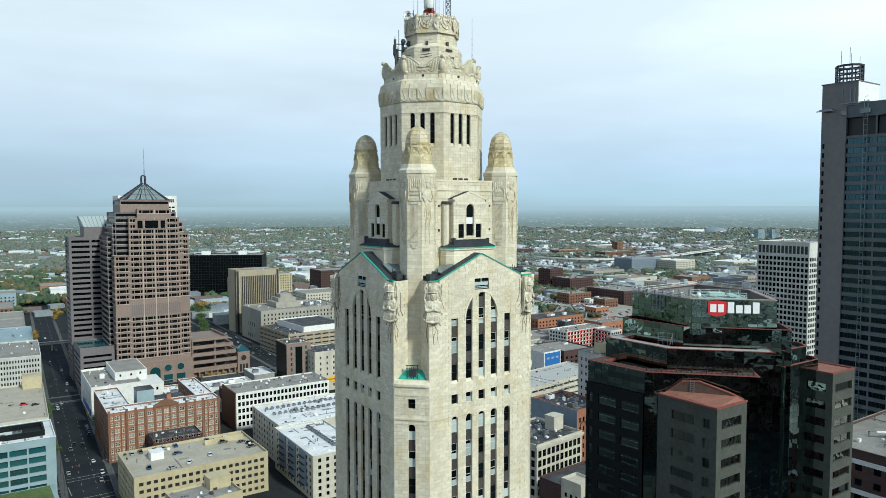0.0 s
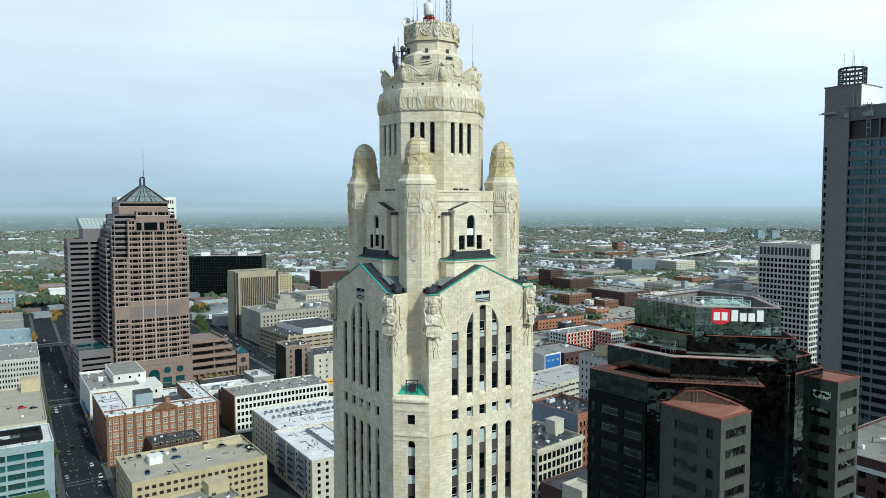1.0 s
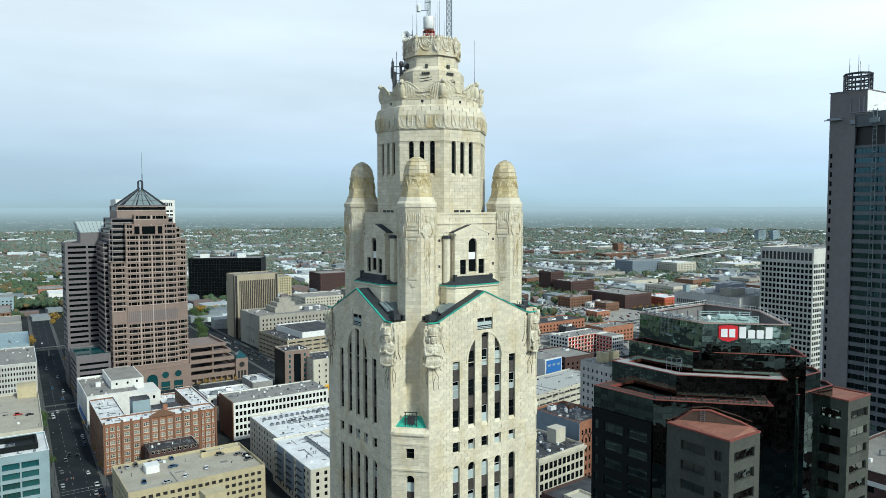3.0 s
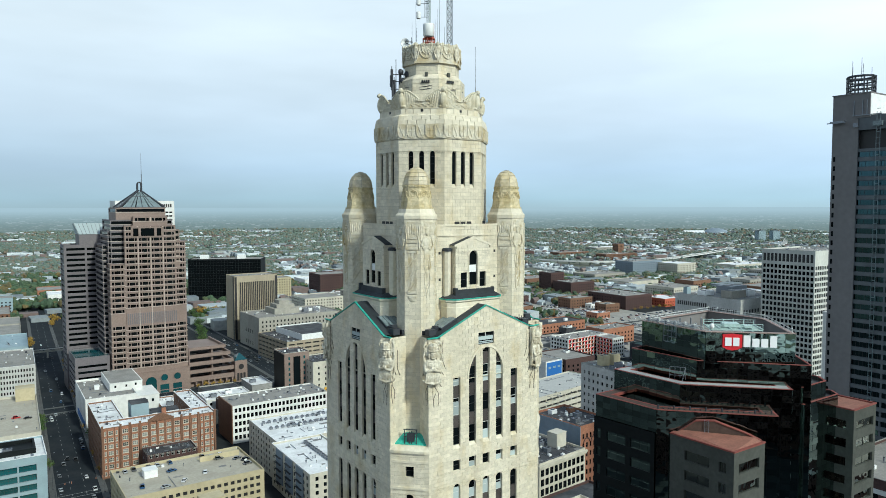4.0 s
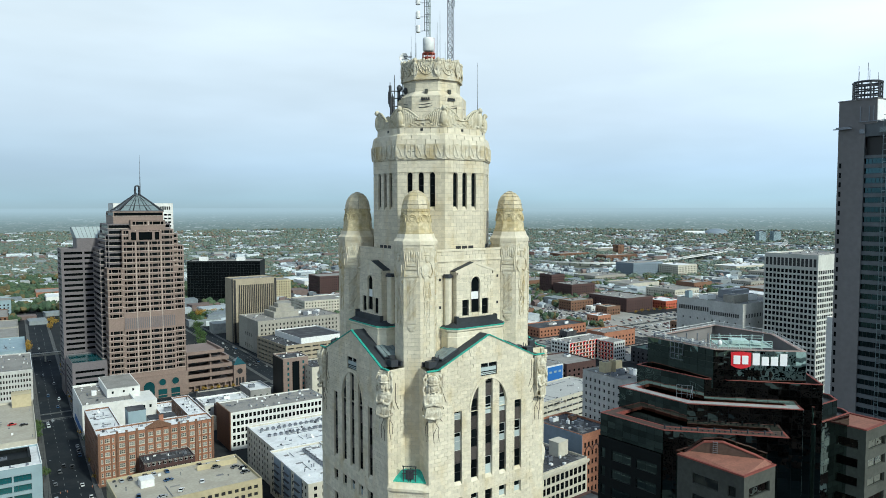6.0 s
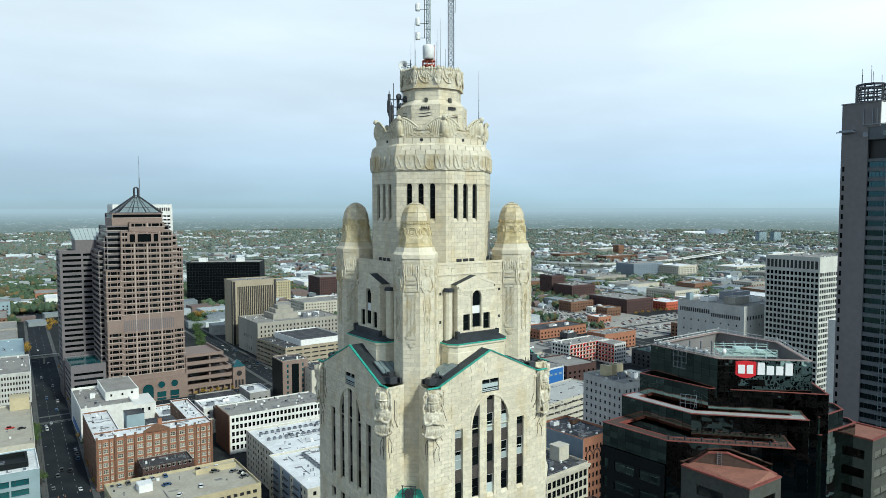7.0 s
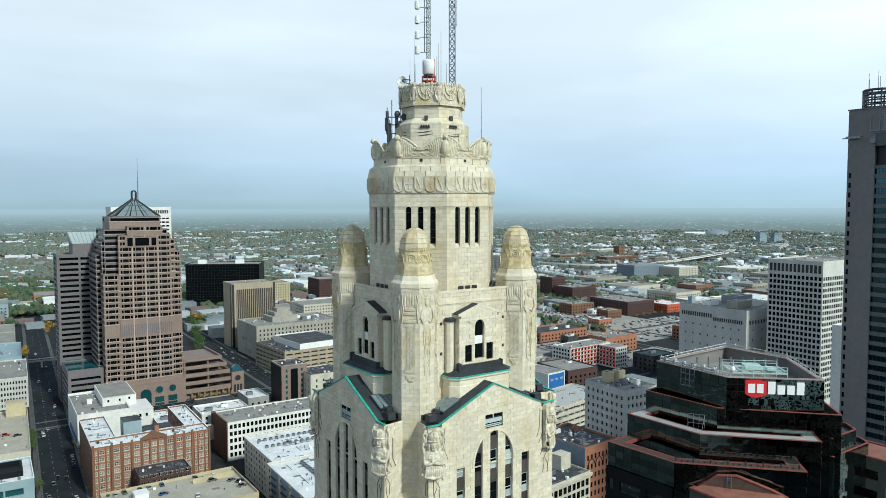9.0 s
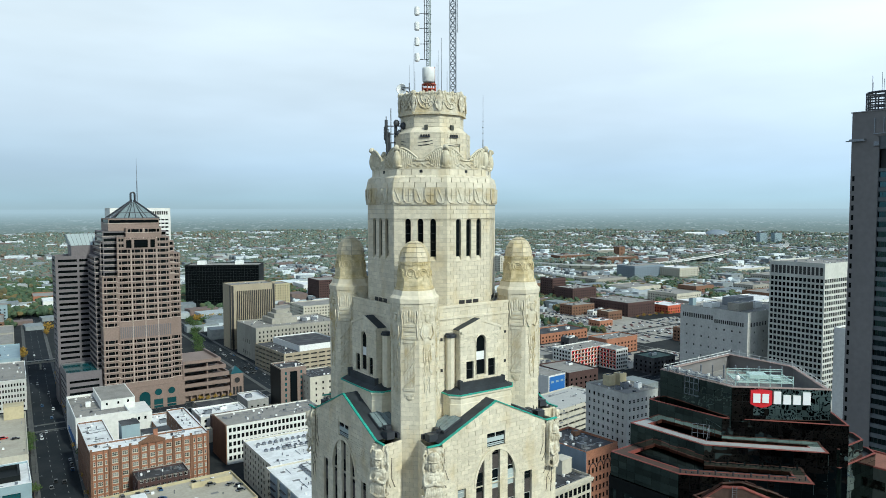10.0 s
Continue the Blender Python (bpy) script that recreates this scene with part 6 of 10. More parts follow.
for i in range(3):
    Geo().box(10 + 2.4 * i, 11.8 + 2.4 * i, -0.56, -0.5, 8.2, 9.0).thing("sign_bar", [BRICK_DARK], cr)
building("parking_garage", "pale concrete parking garage with open decks", "garage", 199.5, 537, 78, 66, 22.2, 3, TAN, ROOF_DARK,
         {"S": (9, 6.6, 5, 1.5, 1.9, 4.1, 0.8), "W": (8, 7.0, 5, 1.5, 1.9, 4.1, 0.8)}, depth=1.2, glass=FRAME, parapet=0.6, bars=(1, 1))
p = building("garage_penthouse", "white penthouse with a dark roof on the parking garage", "building", 216, 540, 46, 58, 5.8, 3, WHITE, ROOF_DARK, {}, z0=21.5, coping=WHITE)
fd = building("courthouse", "grey limestone courthouse with small square windows", "building", 203, 618, 92, 58, 34, 0, LIME, ROOF_GREY,
         {"S": (22, 1.5, 6, 2.3, 6, 4.4, 2), "W": (4, 1.5, 2, 4.0, 3, 12, 16)}, coping=LIME, bars=(1, 2))
for i, (e, hh) in enumerate(((0, 5), (4, 9), (8, 13))):
    Geo().box(24 + e, 52 - e, 18 + e, 46 - e, 33, 34 + hh).thing("tier", [LIME], fd, "stepped limestone tier")
for x, y, m in ((60, 20, STEEL), (66, 24, WHITE), (72, 20, STEEL), (78, 30, WHITE), (58, 34, WHITE)):
    rooftop_unit(None, 203 + x, 618 + y, 33.1, 0, 6, 5, 3.2, m, 2)
bg = building("office_slab", "tan office slab with close vertical fins and dark corner strips", "office block", 202.6, 692, 50, 28, 71, 0, TAN, ROOF_GREY, {}, coping=TAN)
for i in range(20):
    Geo().box(5.4 + i * 2.15, 6.1 + i * 2.15, -0.9, 0, 3, 64).thing("fin", [TAN], bg)
Geo().box(5.2, 47, -0.12, -0.02, 3, 64).thing("glazing", [FRAME], bg, "dark glazing behind the fins")
for x in (0.4, 47.2):
    Geo().box(x, x + 2.4, -0.3, -0.02, 0, 70).thing("corner_strip", [FRAME], bg)
Geo().box(-0.3, -0.02, 1.0, 4.5, 0, 70).thing("corner_strip", [FRAME], bg)
blk = building("glass_slab", "long low black glass office slab", "office block", 250, 1054, 112, 50, 66, -29, GRANITE_BLACK, ROOF_GREY,
         {"S": (26, 4.0, 14, 3.7, 7, 4.1, 0.6)}, glass=GLASS, bars=(1, 1), coping=GRANITE_BLACK, limit=60)
for x in (14, 72):
    Geo().box(x, x + 12, 20, 32, 65, 71).thing("penthouse", [WHITE], blk, "white penthouse box")
for x, y, w, d, h, c in ((300, 1010, 60, 40, 30, CREAM_PALE), (352, 1000, 46, 40, 34, CREAM), (300, 880, 60, 40, 12, LIME), (330, 790, 55, 50, 26, CREAM_PALE), (400, 780, 60, 50, 30, LIME), (455, 1010, 60, 50, 34, BRICK_DARK), (420, 930, 60, 30, 10, ROOF_WHITE)):
    building("office_building", "plain mid-rise office building with regular windows", "building", x, y, w, d, h, ROT, c, ROOF_GREY,
             {"S": (int(w / 4), 1.7, max(1, int(h / 4.2)), 1.9, 1.8, 4.0, 1), "W": (int(d / 4), 1.7, max(1, int(h / 4.2)), 1.9, 1.8, 4.0, 1)}, bars=(1, 1), limit=20)

# west side of the avenue
te = building("office_block", "pale panelled office block with bands of teal glass", "office block", -67, 297, 47, 33, 31.5, ROT, PALEBLUE, ROOF_WHITE,
         {"S": (5, 7.1, 6, 3.1, 1.6, 4.6, 4)}, glass=GLASS_TEAL, bars=(4, 2), coping=WHITE, depth=1.0)
Geo().box(2, 43, 8, 9, 30.4, 33.2).box(2, 43, 24, 25, 30.4, 33.2).box(42, 43, 9, 24, 30.4, 33.2).box(30, 42, 9.5, 23.5, 30.4, 31.8).thing("penthouse", [GRANITE_BLACK], te, "dark roof plant screen")
for x, y in ((6, 20), (14, 22), (22, 20), (29, 23), (9, 25)):
    rooftop_unit(None, -64 + x, 288 + y, 30.6, ROT, 4, 3, 1.8, STEEL, 2)
tr = Geo().box(-70, -21.5, 255, 293.5, 0, 9).thing("terrace", [PALEBLUE])
tagged(tr, "low pale block with a planted roof terrace", "building")
Geo().box(-69, -23.5, 256, 292, 9, 9.25).thing("lawn", [GRASS], tr, "bright green planted roof")
ga = building("parking_garage", "cream parking garage with a red car on its top deck", "garage", -67.5, 373, 52, 94, 22, ROT - 1.5, CREAM_PALE, ROOF_TAN,
         {"E": (14, 6.0, 5, 1.5, 1.5, 3.9, 1), "S": (6, 6.0, 5, 1.5, 1.5, 3.9, 1)}, depth=1.0, glass=FRAME, bars=(1, 1), parapet=1.1, roof_name="deck")
Geo().box(40, 51, 82, 93, 21, 29).box(39.8, 51.2, 81.8, 93.2, 29, 29.2).thing("stair_tower", [CREAM], ga, "cream stair tower")
building("office_block", "pale office block with close vertical ribs", "office block", -62, 560, 60, 76, 24, ROT - 1.5, LIME_PALE, ROOF_GREY,
         {"S": (30, 1.0, 5, 2.2, 2, 4.3, 1), "E": (36, 1.0, 5, 2.2, 2, 4.3, 1)}, bars=(1, 1), coping=WHITE, limit=150, order="SEWN")
building("low_office", "light blue flat-roofed building", "building", -60, 672, 62, 80, 20, ROT - 1.5, PALEBLUE, PALEBLUE, {"S": (12, 2.2, 3, 1.8, 3, 5, 1), "E": (14, 2.2, 3, 1.8, 3, 5, 1)}, coping=PALEBLUE)
for x, y, w, d, h, c, rf in ((-70, 780, 74, 70, 16, LIME, ROOF_GREY), (-62, 875, 72, 60, 13, LIME, ROOF_GREY), (-75, 960, 80, 80, 14, BRICK, ROOF_GREY), (-45, 1070, 60, 40, 22, PALEBLUE, ROOF_GREY), (62, 1110, 60, 50, 18, CONC_WHITE, ROOF_WHITE),
                             (66, 970, 26, 30, 20, BRICK, ROOF_WHITE), (60, 1240, 90, 60, 12, BRICK_ORANGE, ROOF_GREY), (-120, 1180, 60, 60, 30, PALEBLUE, ROOF_GREY), (70, 800, 36, 60, 14, CONCRETE, ROOF_GREY)):
    building("low_office", "low flat-roofed city building with plain windows", "building", x, y, w, d, h, ROT - 1, c, rf,
             {"S": (int(w / 5), 2.0, max(1, int(h / 4.6)), 1.9, 2, 4.2, 1), "E": (int(d / 5), 2.0, max(1, int(h / 4.6)), 1.9, 2, 4.2, 1)}, bars=(1, 1), limit=24, order="SEWN")
g = Geo().box(-2, 44, 704, 707.2, 6.2, 7.2).box(-2, 44, 703.8, 707.4, 8.6, 8.9).box(-2, 44, 704.2, 704.5, 7.2, 7.8)
for x in range(-2, 44, 3):
    g.box(x, x + 0.25, 704.1, 704.4, 7.2, 8.6)
for x in (-1, 20, 41):
    g.box(x, x + 1.4, 704.6, 706.6, 0, 6.2)
tagged(g.thing("footbridge", [LIME]), "slim grey open footbridge across the avenue", "bridge")
fg = building("old_house", "tan low house with green-grey roof in front of the garage", "building", 12, 196, 26, 18, 24, 4, CREAM, ROOF_GREY, {"S": (5, 1.6, 5, 1.9, 2, 4.2, 1)})
Geo().box(16, 25, 10, 17, 23, 28).box(15.8, 25.2, 9.8, 17.2, 28, 28.2).thing("stair_head", [CREAM], fg, "cream stair head with a dark roof")

# low blocks between the loft building and the granite annex
for x, y, w, d, h, wl, rf in ((96, 396, 48, 22, 13, BRICK_DARK, ROOF_GREY), (92, 424, 34, 26, 10, CONC_WHITE, ROOF_WHITE), (59.5, 404, 26, 38, 13, BRICK, ROOF_WHITE), (74, 398, 18, 5.5, 9, CREAM_PALE, ROOF_GREY), (131, 440, 16, 26, 12, CONCRETE, ROOF_WHITE), (100, 456, 28, 20, 8, LIME, ROOF_DARK)):
    building("shop_house", "low flat-roofed shop house behind the loft building", "building", x, y, w, d, h, ROT, wl, rf, {"S": (max(2, int(w / 4.5)), 1.6, max(1, int(h / 4.4)), 1.9, 1.8, 4.1, 1)}, bars=(1, 2), coping=rf, limit=8)
for x, y, z, m in ((104, 404, 12.1, WHITE), (116, 408, 12.1, STEEL), (128, 404, 12.1, STEEL), (137, 410, 12.1, CREAM), (100, 434, 9.1, STEEL), (112, 438, 9.1, WHITE), (66, 420, 12.1, STEEL), (136, 452, 11.1, STEEL)):
    rooftop_unit(None, x, y, z, ROT, 4.5, 3.2, 2.4, m, 2)

# ---- the pink granite tower ----
PINK_PALE = material("pale_pink_granite", (0.43, 0.36, 0.31), 0.55, grain=0.12, grain_scale=0.8)
gt = new("granite_tower")
tagged(gt, "stepped pink granite office tower with a glazed pyramid top", "skyscraper")
gt.matrix_basis = Matrix.Translation((0, 505, 0)) @ rotz(ROT * 0.5)
FL = 4.3


def slab(x0, x1, y0, y1, top, mat, label, bands=None, base=0.0, cols_s=0, cols_w=0, ww=2.2):
    """One stepped volume of the granite tower: punched windows where columns are given, else ribbon windows."""
    g = Geo()
    rows = int((top - base - 3) / FL)
    first = top - 3.4 - FL * (rows - 1)
    zs = [(first + FL * k, first + FL * k + 2.3) for k in range(rows)]
    if bands:
        zs = [z for z in zs if not (bands[0] < z[0] < bands[1] or bands[0] < z[1] < bands[1])]
    wins = []
    for side, n in (("S", cols_s), ("W", cols_w), ("E", cols_w), ("N", 0)):
        O, U, N, L = face_axes(side, x1 - x0, y1 - y0)
        O = (O[0] + x0, O[1] + y0)
        if side == "N":
            pierced(g, O, U, N, L, base, top, [], [], 0.5)
            continue
        us = cells(L, n, ww, 0.7) if n else [(0.6, L - 0.6)]
        if n and n % 3 == 0:     # bays of a small, a wide and a small window
            bay = (L - 0.8) / (n // 3)
            us = [(0.4 + bay * (k + p), 0.4 + bay * (k + q)) for k in range(n // 3) for p, q in ((0.08, 0.24), (0.28, 0.72), (0.76, 0.92))]
        if side == "S":
            us_s = us
        pierced(g, O, U, N, L, base, top, us, zs, 0.55)
        for a, b in us:
            for lo, hi in zs:
                u = (a + b) / 2
                wins.append((Matrix.Translation((O[0] + U[0] * u - N[0] * 0.55, O[1] + U[1] * u - N[1] * 0.55, lo)) @ rotz(math.degrees(math.atan2(U[1], U[0]))), b - a, hi - lo))
    g.box(x0, x1, y0, y1, top - 0.4, top - 0.05)
    ob = g.thing("wall", [mat], gt, label)
    put_windows(wins, ob, GLASS, FRAME, (1, 1), 0.05, 110)
    g = Geo()
    for z in [z[0] - 0.5 for z in zs]:
        g.box(x0 - 0.35, x1 + 0.35, y0 - 0.35, y0, z, z + 0.34)
        g.box(x0 - 0.4, x0, y0, y1, z, z + 0.42)
        g.box(x1, x1 + 0.4, y0, y1, z, z + 0.42)
    if cols_s and zs:
        for q0, q1 in zip(us_s, us_s[1:]):
            if q1[0] - q0[1] > 1.2:
                m_ = (q0[1] + q1[0]) / 2
                g.box(x0 + m_ - 0.26, x0 + m_ + 0.26, y0 - 0.45, y0, zs[0][0] - 0.5, min(top, zs[-1][1] + 0.6))
    tagged(g.thing("string_course", [PINK_PALE], ob), "pale granite bands along every storey", kind="stuff")
    return ob


slab(55.8, 93.5, 0, 40, 133.6, PINK, "pink granite front with punched windows", (56, 66), 17, 12, 9)
slab(45.0, 55.8, 0.8, 42, 104.2, PINK, "pink granite shoulder with punched windows", (56, 66), 17, 3, 9)
slab(47, 92.5, 6, 44, 138, PINK_DARK, "set-back granite volume", None, 100)
slab(42, 56, 14, 50, 119, PINK_DARK, "dark banded granite step", None, 17)
slab(45.4, 56, 9, 46, 129.5, PINK_DARK, "dark banded granite step", None, 17)
slab(93.5, 101.6, 3.2, 44, 120.6, PINK, "banded granite step", (56, 66), 17, 3, 9)
slab(92.5, 97.2, 3.0, 42, 130.0, PINK, "banded granite step", None, 100)
slab(62.5, 88, 2, 34, 140.5, PINK, "upper granite storeys", None, 130, 6, 6)
slab(51.2, 87.6, 7, 40, 147.5, PINK, "crown storey of granite", None, 138)
base = Geo().box(43, 102, -0.6, 50, 0, 19).thing("base", [PINK], gt, "pink granite base")
g = Geo()
for z in (18.2, 2.2):
    g.box(42.8, 102.2, -0.9, -0.6, z, z + 0.5)
g.thing("string_course", [PINK], base)
for c, w, kind in ((51.5, 3.2, 0), (62.0, 3.4, 0), (72.4, 4.0, 1), (82.4, 3.4, 0), (92.2, 3.4, 0)):
    g = Geo()
    if kind:
        pts = [(c - w, 0.3), (c + w, 0.3)] + [(c + w * math.cos(t * math.pi / 10), 10 + w * math.sin(t * math.pi / 10)) for t in range(11)]
        g.add([(x, -0.72, z) for x, z in pts], [tuple(range(len(pts)))])
    else:
        g.box(c - w, c + w, -0.75, -0.6, 0.3, 7.0)
        g.add([(c + 2.6 * math.cos(t * math.pi / 8), -0.72, 12.5 + 2.6 * math.sin(t * math.pi / 8)) for t in range(16)], [tuple(range(16))])
    g.thing("arch_glazing", [GLASS_TEAL], base, "teal glazing in the round arch")
    g = Geo()
    if kind:
        g.path([(c + (w + 0.3) * math.cos(t * math.pi / 10), -0.75, 10 + (w + 0.3) * math.sin(t * math.pi / 10)) for t in range(11)], 0.35)
    else:
        g.path([(c + 2.9 * math.cos(t * math.pi / 8), -0.75, 12.5 + 2.9 * math.sin(t * math.pi / 8)) for t in range(17)], 0.3)
    g.thing("arch_ring", [PINK], base)
Geo().box(60.4, 84.2, -0.75, 0.0, 124.5, 132.3).thing("window_surround", [PINK], gt)
g = Geo()
for c in range(3):
    x0, x1 = ((62.0, 65.8), (67.6, 77.4), (79.2, 82.6))[c]
    g.box(x0, x1, -0.8, 0.05, 125.4, 131.4)
g.thing("great_window", [GLASS], gt, "large dark windows near the top")
# darker strips paint the shaded recesses between the pilasters
g = Geo()
for i in range(24):
    g.box(56.5 + i * 1.55, 57.35 + i * 1.55, -0.3, 0.0, 57, 65.5)
g.thing("louvre", [PINK_DARK], gt, "darker granite strips standing for shaded recesses between pilasters")
# pyramid of glass and steel
AP = Vector((72.2, 25.4, 162.0))
cor = [Vector((54.6, 11.5, 147.5)), Vector((88.6, 11.5, 147.5)), Vector((88.6, 39, 147.5)), Vector((54.6, 39, 147.5))]
g = Geo()
for i in range(4):
    a, b_ = cor[i], cor[(i + 1) % 4]
    for s, t in ((0.06, 0.33), (0.36, 0.64), (0.67, 0.94)):
        p, q = a + (b_ - a) * s, a + (b_ - a) * t
        g.quad(p, q, q + (AP - q) * 0.86, p + (AP - p) * 0.86)
g.thing("pyramid_glazing", [GLASS_PALE], gt, "glazed pyramid roof")
g = Geo()
for i in range(4):
    a, b_ = cor[i], cor[(i + 1) % 4]
    g.tube(a, a + (AP - a) * 0.95, 0.75, 6)
    g.tube(a, b_, 0.6, 5)
    for f in (0.25, 0.5, 0.75):
        p = a + (b_ - a) * f
        g.tube(p, p + (AP - p) * 0.86, 0.28, 5)
    for f in (0.3, 0.6, 0.86):
        g.tube(a + (AP - a) * f, b_ + (AP - b_) * f, 0.28, 5)
for s in (-1, 1):
    for r in (-1, 1):
        g.tube(AP + Vector((s * 1.5, r * 1.5, -1.5)), AP + Vector((s * 1.5, r * 1.5, 4.2)), 0.5, 6)
    g.path([AP + Vector((-1.5 * math.cos(t * math.pi / 8), s * 1.5, 4.2 + 1.6 * math.sin(t * math.pi / 8))) for t in range(9)], 0.5)
g.thing("pyramid_frame", [DARKSTEEL], gt, "dark steel frame of the pyramid")
# the lower wing with the sloped glass roof
wing = building("granite_wing", "mauve granite office wing with ribbon windows and a sloped glass roof", "office block", 20.2, 556, 32, 26, 117.5, ROT * 0.5, PINK_DARK, ROOF_GREY,
                {"S": (2, 13.4, 24, 2.0, 14, 4.3, 1.2), "W": (1, 22, 24, 2.0, 14, 4.3, 1.5)}, depth=0.6, bars=(1, 1))
g = Geo()
g.loft([[(11.5, 0.4, 117), (31, 0.4, 117), (31, 25, 117), (11.5, 25, 117)], [(11.5, 0.4, 125.8), (31, 0.4, 125.8), (31, 25, 125.8), (11.5, 25, 125.8)]])
g.thing("penthouse", [PINK_DARK], wing, "granite penthouse")
g = Geo().loft([[(11.1, 0.1, 125.8), (31.2, 0.1, 125.8), (31.2, 25.2, 125.8), (11.1, 25.2, 125.8)], [(9.4, 17, 134.4), (32, 17, 134.4), (31.5, 25, 134.4), (9.4, 25, 134.4)]])
g.thing("glass_roof", [BLIND], wing, "pale sloped glass roof")
g = Geo()
for i in range(8):
    g.tube((11.4 + i * 2.78, 0.1, 125.9), (9.7 + i * 3.15, 17, 134.5), 0.14)
g.thing("glazing_bar", [PINK_DARK], wing)
low = building("granite_podium", "stepped mauve granite podium with a teal roof terrace", "building", 20, 510, 24, 40, 34, ROT * 0.5, PINK_DARK, GLASS_TEAL, {"S": (1, 20, 6, 1.8, 4, 4.4, 2), "W": (1, 36, 6, 1.8, 4, 4.4, 2)}, bars=(1, 1))
an = Geo().box(102.2, 141.0, 509.5, 551, 0, 5.6)
for z0, z1, x1 in ((5.6, 8.4, 140.5), (11.4, 14.4, 140.0), (17.6, 20.8, 139.0), (24.0, 27.0, 136.5), (30.4, 33.0, 132.5)):
    an.box(102.2, x1, 506.0, 507.2, z0, z1)
    an.box(x1 - 1.2, x1, 507.2, 551, z0, z1)
    an.box(102.2, x1 - 1.2, 507.2, 551, z0 + 0.2, z0 + 0.6)
an.box(102.2, 103.2, 506.1, 551, 5.6, 30.4).box(121, 122.2, 507.5, 551, 5.6, 30.4)
for i in range(8):
    an.box(102.4 + 5 * i, 103.6 + 5 * i, 506.0, 509.5, 0, 5.6)
an.box(102.2, 141.0, 505.8, 509.5, 4.7, 5.6)
an = an.thing("granite_annex", [PINK])
tagged(an, "pink granite annex with long open decks stepping down", "building")
FOOT.append((100, 143, 504, 553))
# near-black sheets put the shade inside the open decks into colour
g = Geo()
for z in (8.7, 14.7, 21.1, 27.3):
    g.box(103.2, 131, 512, 512.3, z - 0.2, z + 2.8)
g.thing("deck_recess", [FRAME], an, "near-black sheets standing for shade inside the open decks")
pv = building("corner_pavilion", "granite corner pavilion with a round window and green glass pyramid", "building", 139.6, 503.8, 10.4, 10.6, 18.2, 0, PINK, ROOF_GREY, {"S": (3, 1.9, 1, 6.5, 1, 5, 1.2)}, glass=FRAME, bars=(1, 1))
Geo().add([(5.2 + 2.3 * math.cos(t * math.pi / 8), -0.08, 12.8 + 2.3 * math.sin(t * math.pi / 8)) for t in range(16)], [tuple(range(16))]).thing("round_window", [FRAME], pv)
Geo().path([(5.2 + 2.6 * math.cos(t * math.pi / 8), -0.05, 12.8 + 2.6 * math.sin(t * math.pi / 8)) for t in range(17)], 0.35).thing("window_ring", [PINK], pv)
Geo().loft([[(-0.2, -0.2, 18.4), (10.6, -0.2, 18.4), (10.6, 10.8, 18.4), (-0.2, 10.8, 18.4)], [(5.1, 5.2, 24), (5.3, 5.2, 24), (5.3, 5.4, 24), (5.1, 5.4, 24)]]).thing("glass_pyramid", [GLASS_TEAL], pv, "green glass pyramid")
# slab tower behind
nb = building("slab_tower", "pale concrete slab tower behind the granite tower", "skyscraper", 100, 787, 64, 40, 155.0, -2, CONC_WHITE, ROOF_GREY, {"S": (14, 3.4, 30, 1.9, 16, 4.3, 2)}, bars=(1, 1), limit=0)
g = Geo()
for i in range(9):
    g.box(40 + i * 2.4, 41.6 + i * 2.4, -0.3, -0.02, 147.5, 151.5)
g.thing("sign_bar", [FRAME], nb)
Geo().tube((31, 14, 154), (31, 14, 186), 0.55, 6).tube((31, 14, 186), (31, 14, 211), 0.3, 6, r2=0.15).thing("mast", [STEEL], nb, "thin steel mast on the roof")

# ---- the dark ribbed state office tower ----
st = new("concrete_office_tower")
tagged(st, "tall brown-grey concrete tower with ribbon glass and a rooftop antenna cage", "skyscraper")
core = Geo().box(238.5, 256, 56.3, 65.5, 0, 182.2).box(238.5, 256, 51.5, 65.5, 182.2, 191.5).box(238.2, 256.3, 51.2, 65.8, 191.5, 191.9)
core.box(238.35, 238.5, 55.6, 56.3, 0, 182)
core = core.thing("core", [CONC_DARK], st, "bare concrete stair core")
# thin white sheet paints sunlight onto the head's south face
Geo().box(238.8, 256, 51.36, 51.5, 182.8, 191.4).thing("cladding", [WHITE], core, "white sheet painting the sunlit south face of the tower head")
g = Geo().box(236.6, 238.5, 60.5, 65.6, 181.0, 181.5).box(236.6, 236.9, 59.8, 66.8, 180.6, 181.0).box(237.6, 238.5, 55.4, 57.2, 178.6, 179.0).box(237.6, 237.8, 55.4, 57.2, 179.0, 180.2)
for y in (52.4, 54.0, 57.2):
    g.box(238.2, 238.5, y, y + 0.3, 183.0, 189.0)
g.box(238.1, 238.5, 47.0, 57.8, 183.0, 183.3)
g.thing("bracket", [STEEL], core, "pale steel brackets and pipes on the core")
WM = window_mesh(0.9, 2.0, GLASS, FRAME, (1, 1), 0.05)
for i in range(33):
    place("window", WM, core, "", Matrix.Translation((238.49, 64.4, 165.6 - i * 3.73)) @ rotz(-90))
rh = Geo()
ZS = [(21.4 + 3.73 * k, 21.4 + 3.73 * k + 2.15) for k in range(40)]
WY = 56.2
pierced(rh, (238.9, WY), (0, -1), (-1, 0), 94, 0, 183.0, [(0.5 + 11.6 * i, 11.5 + 11.6 * i) for i in range(8)], ZS + [(170.2, 177.4)], 0.45)
pierced(rh, (238.9, WY - 94), (1, 0), (0, -1), 44, 0, 183.0, [(0.7 + 10.8 * i, 10.9 + 10.8 * i) for i in range(4)], ZS, 0.45)
